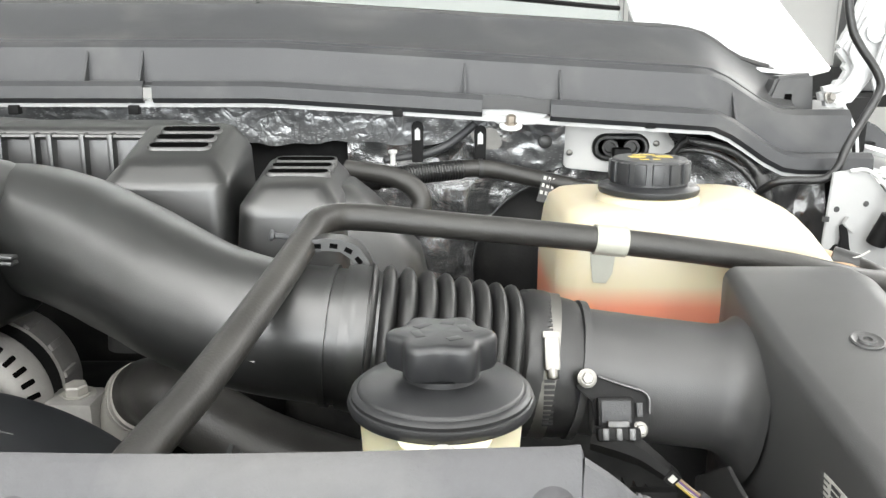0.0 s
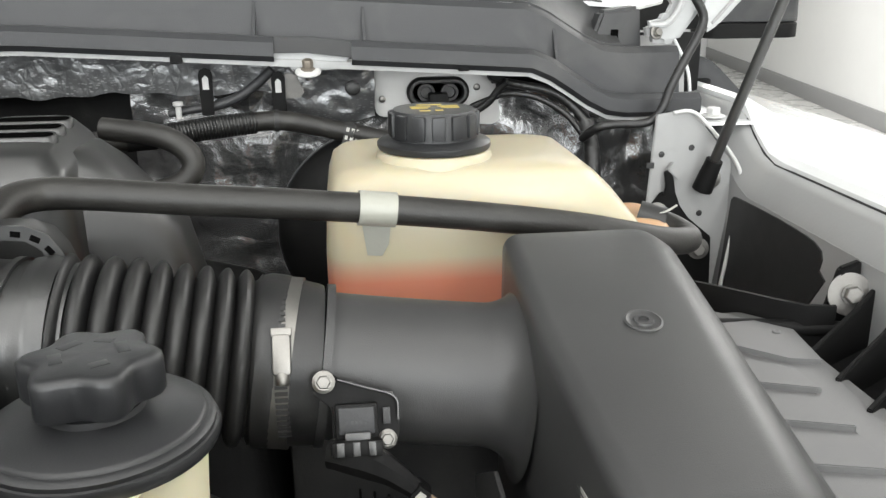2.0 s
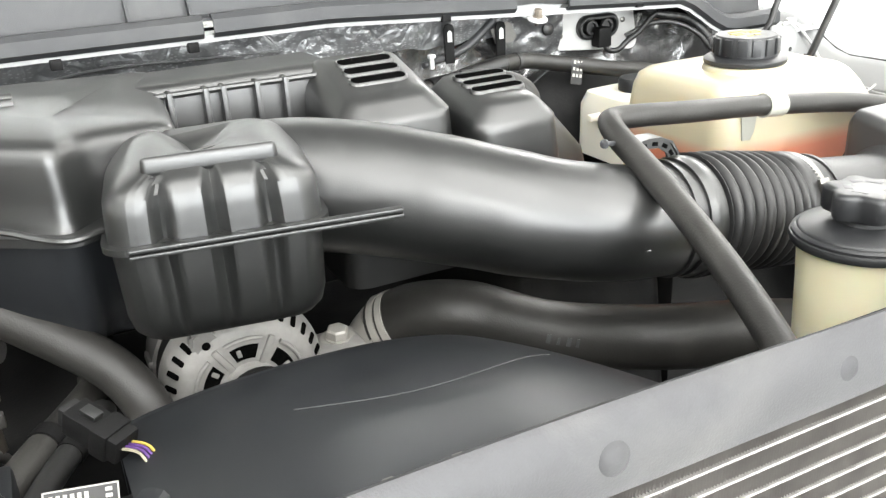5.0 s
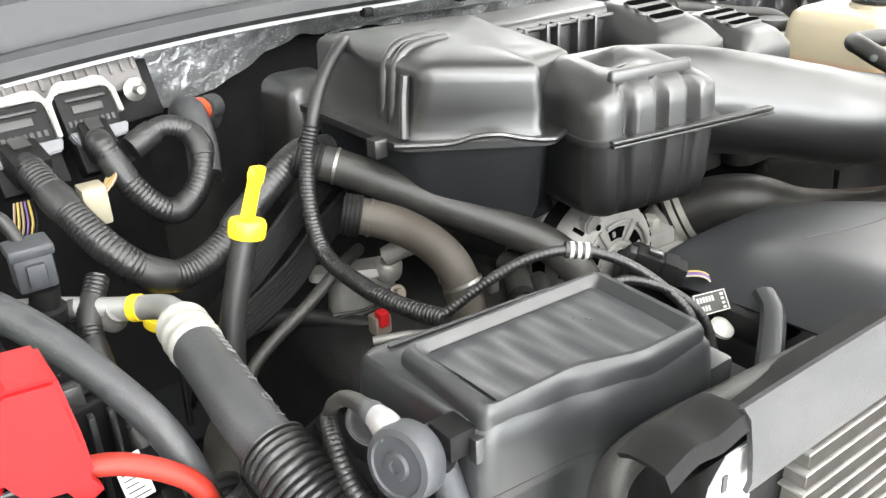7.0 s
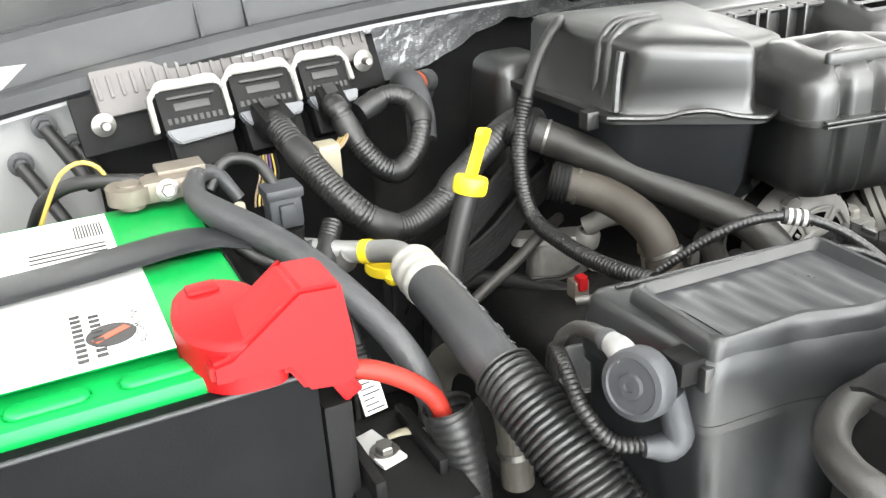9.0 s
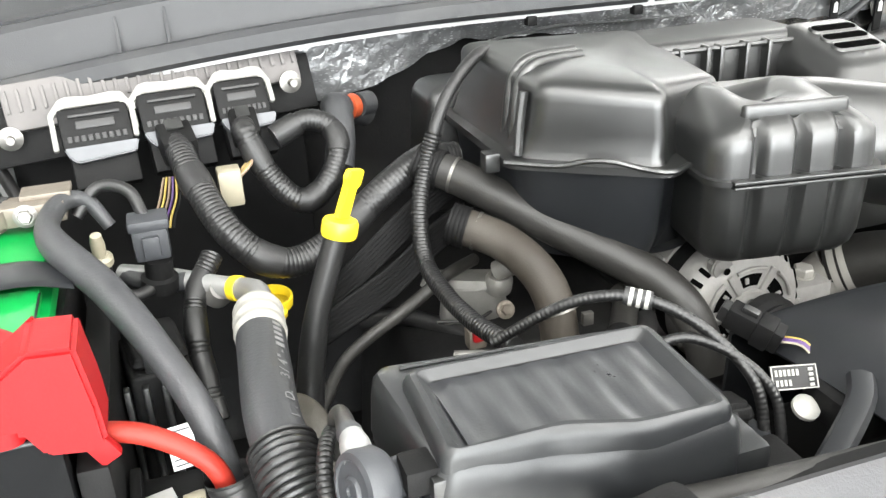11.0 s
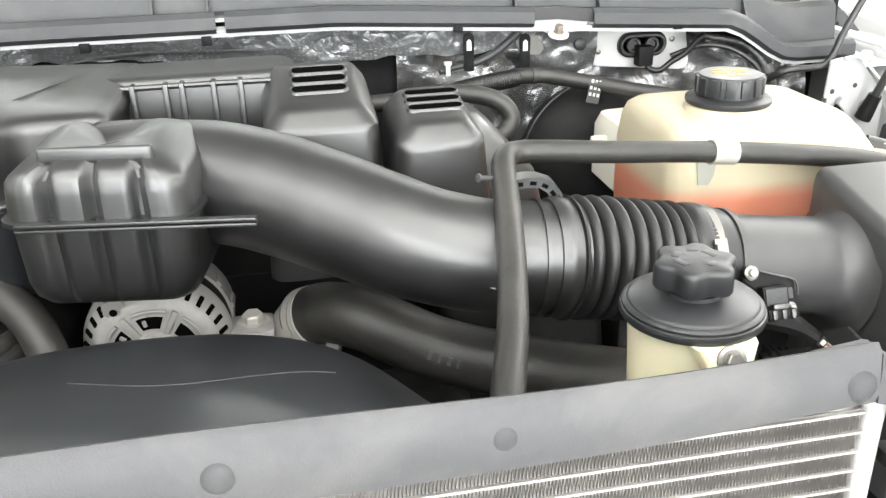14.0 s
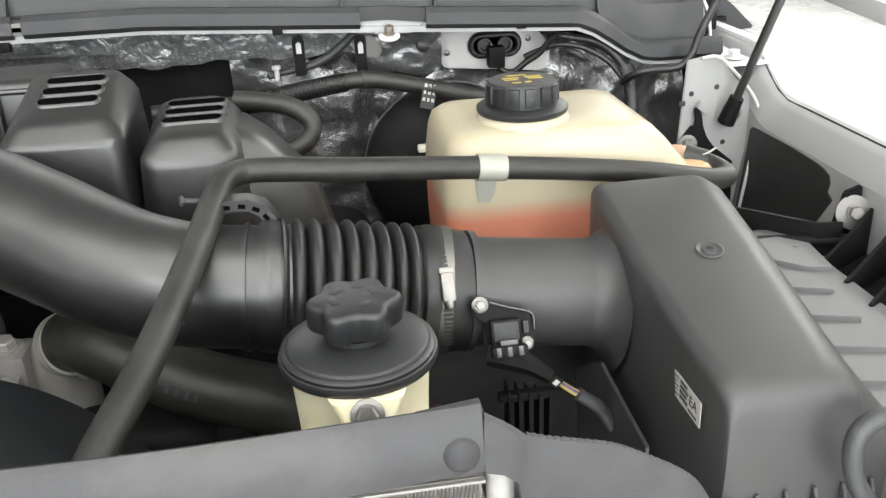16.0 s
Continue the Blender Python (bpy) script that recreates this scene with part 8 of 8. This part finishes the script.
part("seal", sweep([(0.541, 1.20, 1.366), (0.556, 1.20, 1.338), (0.572, 1.20, 1.306), (0.578, 1.20, 1.28)], 0.007, 10, 0.006), RUBBER, door)
part("trim", prism([(0.572, 1.338), (0.597, 1.332), (0.612, 1.322), (0.652, 1.284), (0.575, 1.280)], 0.02, Matrix.Translation((0, 1.20, 0)), 0.004), GREY, door, "dark grey mirror trim")
part("rubber_wedge", prism([(0.544, 1.360), (0.552, 1.362), (0.580, 1.285), (0.566, 1.285)], 0.01, Matrix.Translation((0, 1.192, 0)), 0.002), RUBBER, door)
part("catch", box(0.580, 0.598, 1.188, 1.200, 1.300, 1.306, 0.001), MATTE, door)

# ---- details on the right wing ----
det = thing("wing_bracket", (0.50, 0.80, 1.15), "black brackets and bolts on the inner wing", "bracket")
# the panel is uncut; this black sheet paints the shade in its opening
part("opening", prism([(0.768, 1.181), (0.779, 1.187), (0.776, 1.198), (0.7794, 1.2056), (0.792, 1.2100), (0.8078, 1.2116), (0.86, 1.213), (0.9442, 1.2109), (0.9560, 1.2100), (0.9616, 1.205), (0.9774, 1.0924), (0.7914, 1.1466)], 0.003, Matrix.Translation((0.5315, 0, 0)) @ Matrix.Rotation(radians(90), 4, "Z") @ Matrix.Scale(-1, 4, (0, 1, 0)), 0), INK_SHADE, det, "black sheet for the shade in the inner panel's opening")
part("dark_plate", prism([(0.4412, 1.198), (0.4536, 1.2148), (0.4697, 1.2152), (0.4766, 1.1986), (0.4869, 1.185), (0.5148, 1.1623), (0.5186, 1.098), (0.42, 1.05), (0.425, 1.15)], 0.004, Matrix.Translation((0, 0.967, 0)), 0.001), MATTE, det)
part("strap", prism([(0.4544, 1.2385), (0.4620, 1.2410), (0.4660, 1.2280), (0.4690, 1.2120), (0.4550, 1.2120), (0.4575, 1.2225)], 0.004, Matrix.Translation((0, 0.9625, 0)), 0.001), MATTE, det)
part("clip_block", prism([(0.4575, 1.2400), (0.4624, 1.2490), (0.4760, 1.2408), (0.4700, 1.2290)], 0.008, Matrix.Translation((0, 0.9600, 0)), 0.001), PRIMER, det, "grey bent tab")
part("square_hole", box(0.4365, 0.4445, 0.9685, 0.9705, 1.2415, 1.2475, 0), INK_SHADE, det)
for x, z in ((0.4498, 1.1923), (0.4998, 1.1500)):
    bolt(det, (x, 0.964, z), (-0.2, -1, 0.1), 0.0075, DULL)
big = thing("fender_bracket", (0.52, 0.70, 1.16), "black plastic bracket with a large washer bolt", "bracket")
part("arm", prism([(0.455, 1.158), (0.50, 1.162), (0.512, 1.212), (0.530, 1.218), (0.535, 1.158)], 0.008, Matrix.Translation((0, 0.715, 0)), 0.002), MATTE, big)
part("bar", sweep([(0.40, 0.715, 1.168), (0.46, 0.712, 1.165), (0.51, 0.70, 1.165)], 0.007, 10, 0.01), MATTE, big)
part("washer", lathe([(0, 0), (0.018, 0), (0.018, 0.002), (0.010, 0.003), (0, 0.003)], (0.520, 0.711, 1.191), (-0.25, -1, 0.3), 28), DULL, big)
bolt(big, (0.5195, 0.707, 1.192), (-0.25, -1, 0.3), 0.0075, DULL, False)
ring = thing("front_lead", (0.36, 0.36, 1.1), "grey taped lead looping in front of the air box", "cable")
part("lead", sweep([(0.315, 0.354, 1.150), (0.303, 0.356, 1.17), (0.299, 0.358, 1.195), (0.306, 0.360, 1.209), (0.322, 0.361, 1.213), (0.345, 0.365, 1.208)], 0.0065, 12, 0.005), TAPEWRAP, ring)

# ---- left side details ----
lw = thing("left_wing", (-1.3, 0.8, 1.0), "pale grey painted inner wing panel", "fender", kind="structure")
part("panel", sheet([[Vector((-1.33 + 0.10 * max(0, y - 0.8), y, z)) for y in frange(0.1, 1.3, 12)] for z in (0.8, 1.1, 1.33)], 0.003), PRIMER, lw)
part("corner", sheet([[Vector((x, 1.075 + 0.05 * (x + 1.05) ** 2, z)) for x in frange(-1.35, -1.085, 10)] for z in (0.9, 1.15, 1.28, 1.362)], 0.003), PRIMER, lw)
for bx, bz in ((-1.125, 1.30), (-1.10, 1.275), (-1.155, 1.265)):
    t = thing("ground_lug", (bx, 1.06, bz), "dark ground lug bolted to the bulkhead", "lug", "ground lugs")
    bolt(t, (bx, 1.06, bz), (0.1, -1, 0.1), 0.008, TAPEWRAP)
    part("lead", sweep([(bx, 1.05, bz), (bx + 0.012, 1.03, bz - 0.02), (bx + 0.03, 0.99, bz - 0.05)], 0.007, 10, 0.006), RUBBER, t)
sens = thing("blue_grey_connector", (-0.965, 0.83, 1.23), "blue-grey plug on a black sensor", "connector")
part("shell", box(-0.968, -0.938, 0.802, 0.828, 1.238, 1.268, 0.004), BLUEG, sens)
part("latch", box(-0.960, -0.946, 0.797, 0.803, 1.243, 1.262, 0.0015), BLUEG, sens)
part("collar", box(-0.970, -0.936, 0.800, 0.830, 1.266, 1.276, 0.003), BLUEG, sens)
part("foot", lathe([(0, 0), (0.016, 0), (0.016, 0.012), (0.012, 0.014), (0.012, 0.03), (0, 0.03)], (-0.953, 0.812, 1.208), (0.1, -0.1, 1), 18), MATTE, sens)
part("lead", sweep([(-0.955, 0.822, 1.270), (-0.965, 0.84, 1.292), (-0.99, 0.85, 1.295), (-1.01, 0.84, 1.275)], 0.0055, 10, 0.005), RUBBER, sens)
part("lead", sweep([(-0.953, 0.806, 1.215), (-0.975, 0.79, 1.215), (-1.0, 0.79, 1.235), (-1.012, 0.80, 1.262)], 0.0055, 10, 0.005), RUBBER, sens)
cable("side_pipe", [(-0.985, 0.86, 1.205), (-0.96, 0.83, 1.206), (-0.93, 0.815, 1.208)], 0.009, TAPEWRAP, "grey metal pipe behind the connector", "pipe")

# added black sheet that stands for the shaded gap behind the looms
part("insulation", box(-1.085, -0.772, 1.062, 1.07, 0.95, 1.318, 0.003), MATTE, lw, "added black sheet for the dark gap behind the looms")
part("bulkhead_edge", sheet([[Vector((x, 1.058 + 0.16 * max(0, -0.75 - x) ** 2, z - cowl_drop(x) * s)) for x in frange(-1.09, -0.78, 10)] for z, s in ((1.312, 0.3), (1.364, 1.0))], 0.003), PRIMER, lw, "pale grey bulkhead edge")

# ---- engine block below, dark ----
eng = thing("engine_block", (-0.35, 0.85, 0.80), "grimy dark engine block deep in the bay", "engine")
part("block", moulded(-0.36, 0.86, 0.26, 0.20, 0.80, 1.05, 0.04, 0.01, 0.03), DARK, eng)
part("left_head", moulded(-0.62, 0.86, 0.13, 0.19, 0.80, 1.12, 0.03, 0.02, 0.03, tilt=(0.25, 0)), DARK, eng)
part("right_head", moulded(-0.05, 0.86, 0.11, 0.17, 0.80, 1.16, 0.03, 0.02, 0.03, tilt=(-0.25, 0)), DARK, eng)
part("front_cover", moulded(-0.35, 0.70, 0.22, 0.05, 0.80, 1.06, 0.03, 0.01, 0.02), DARK, eng)
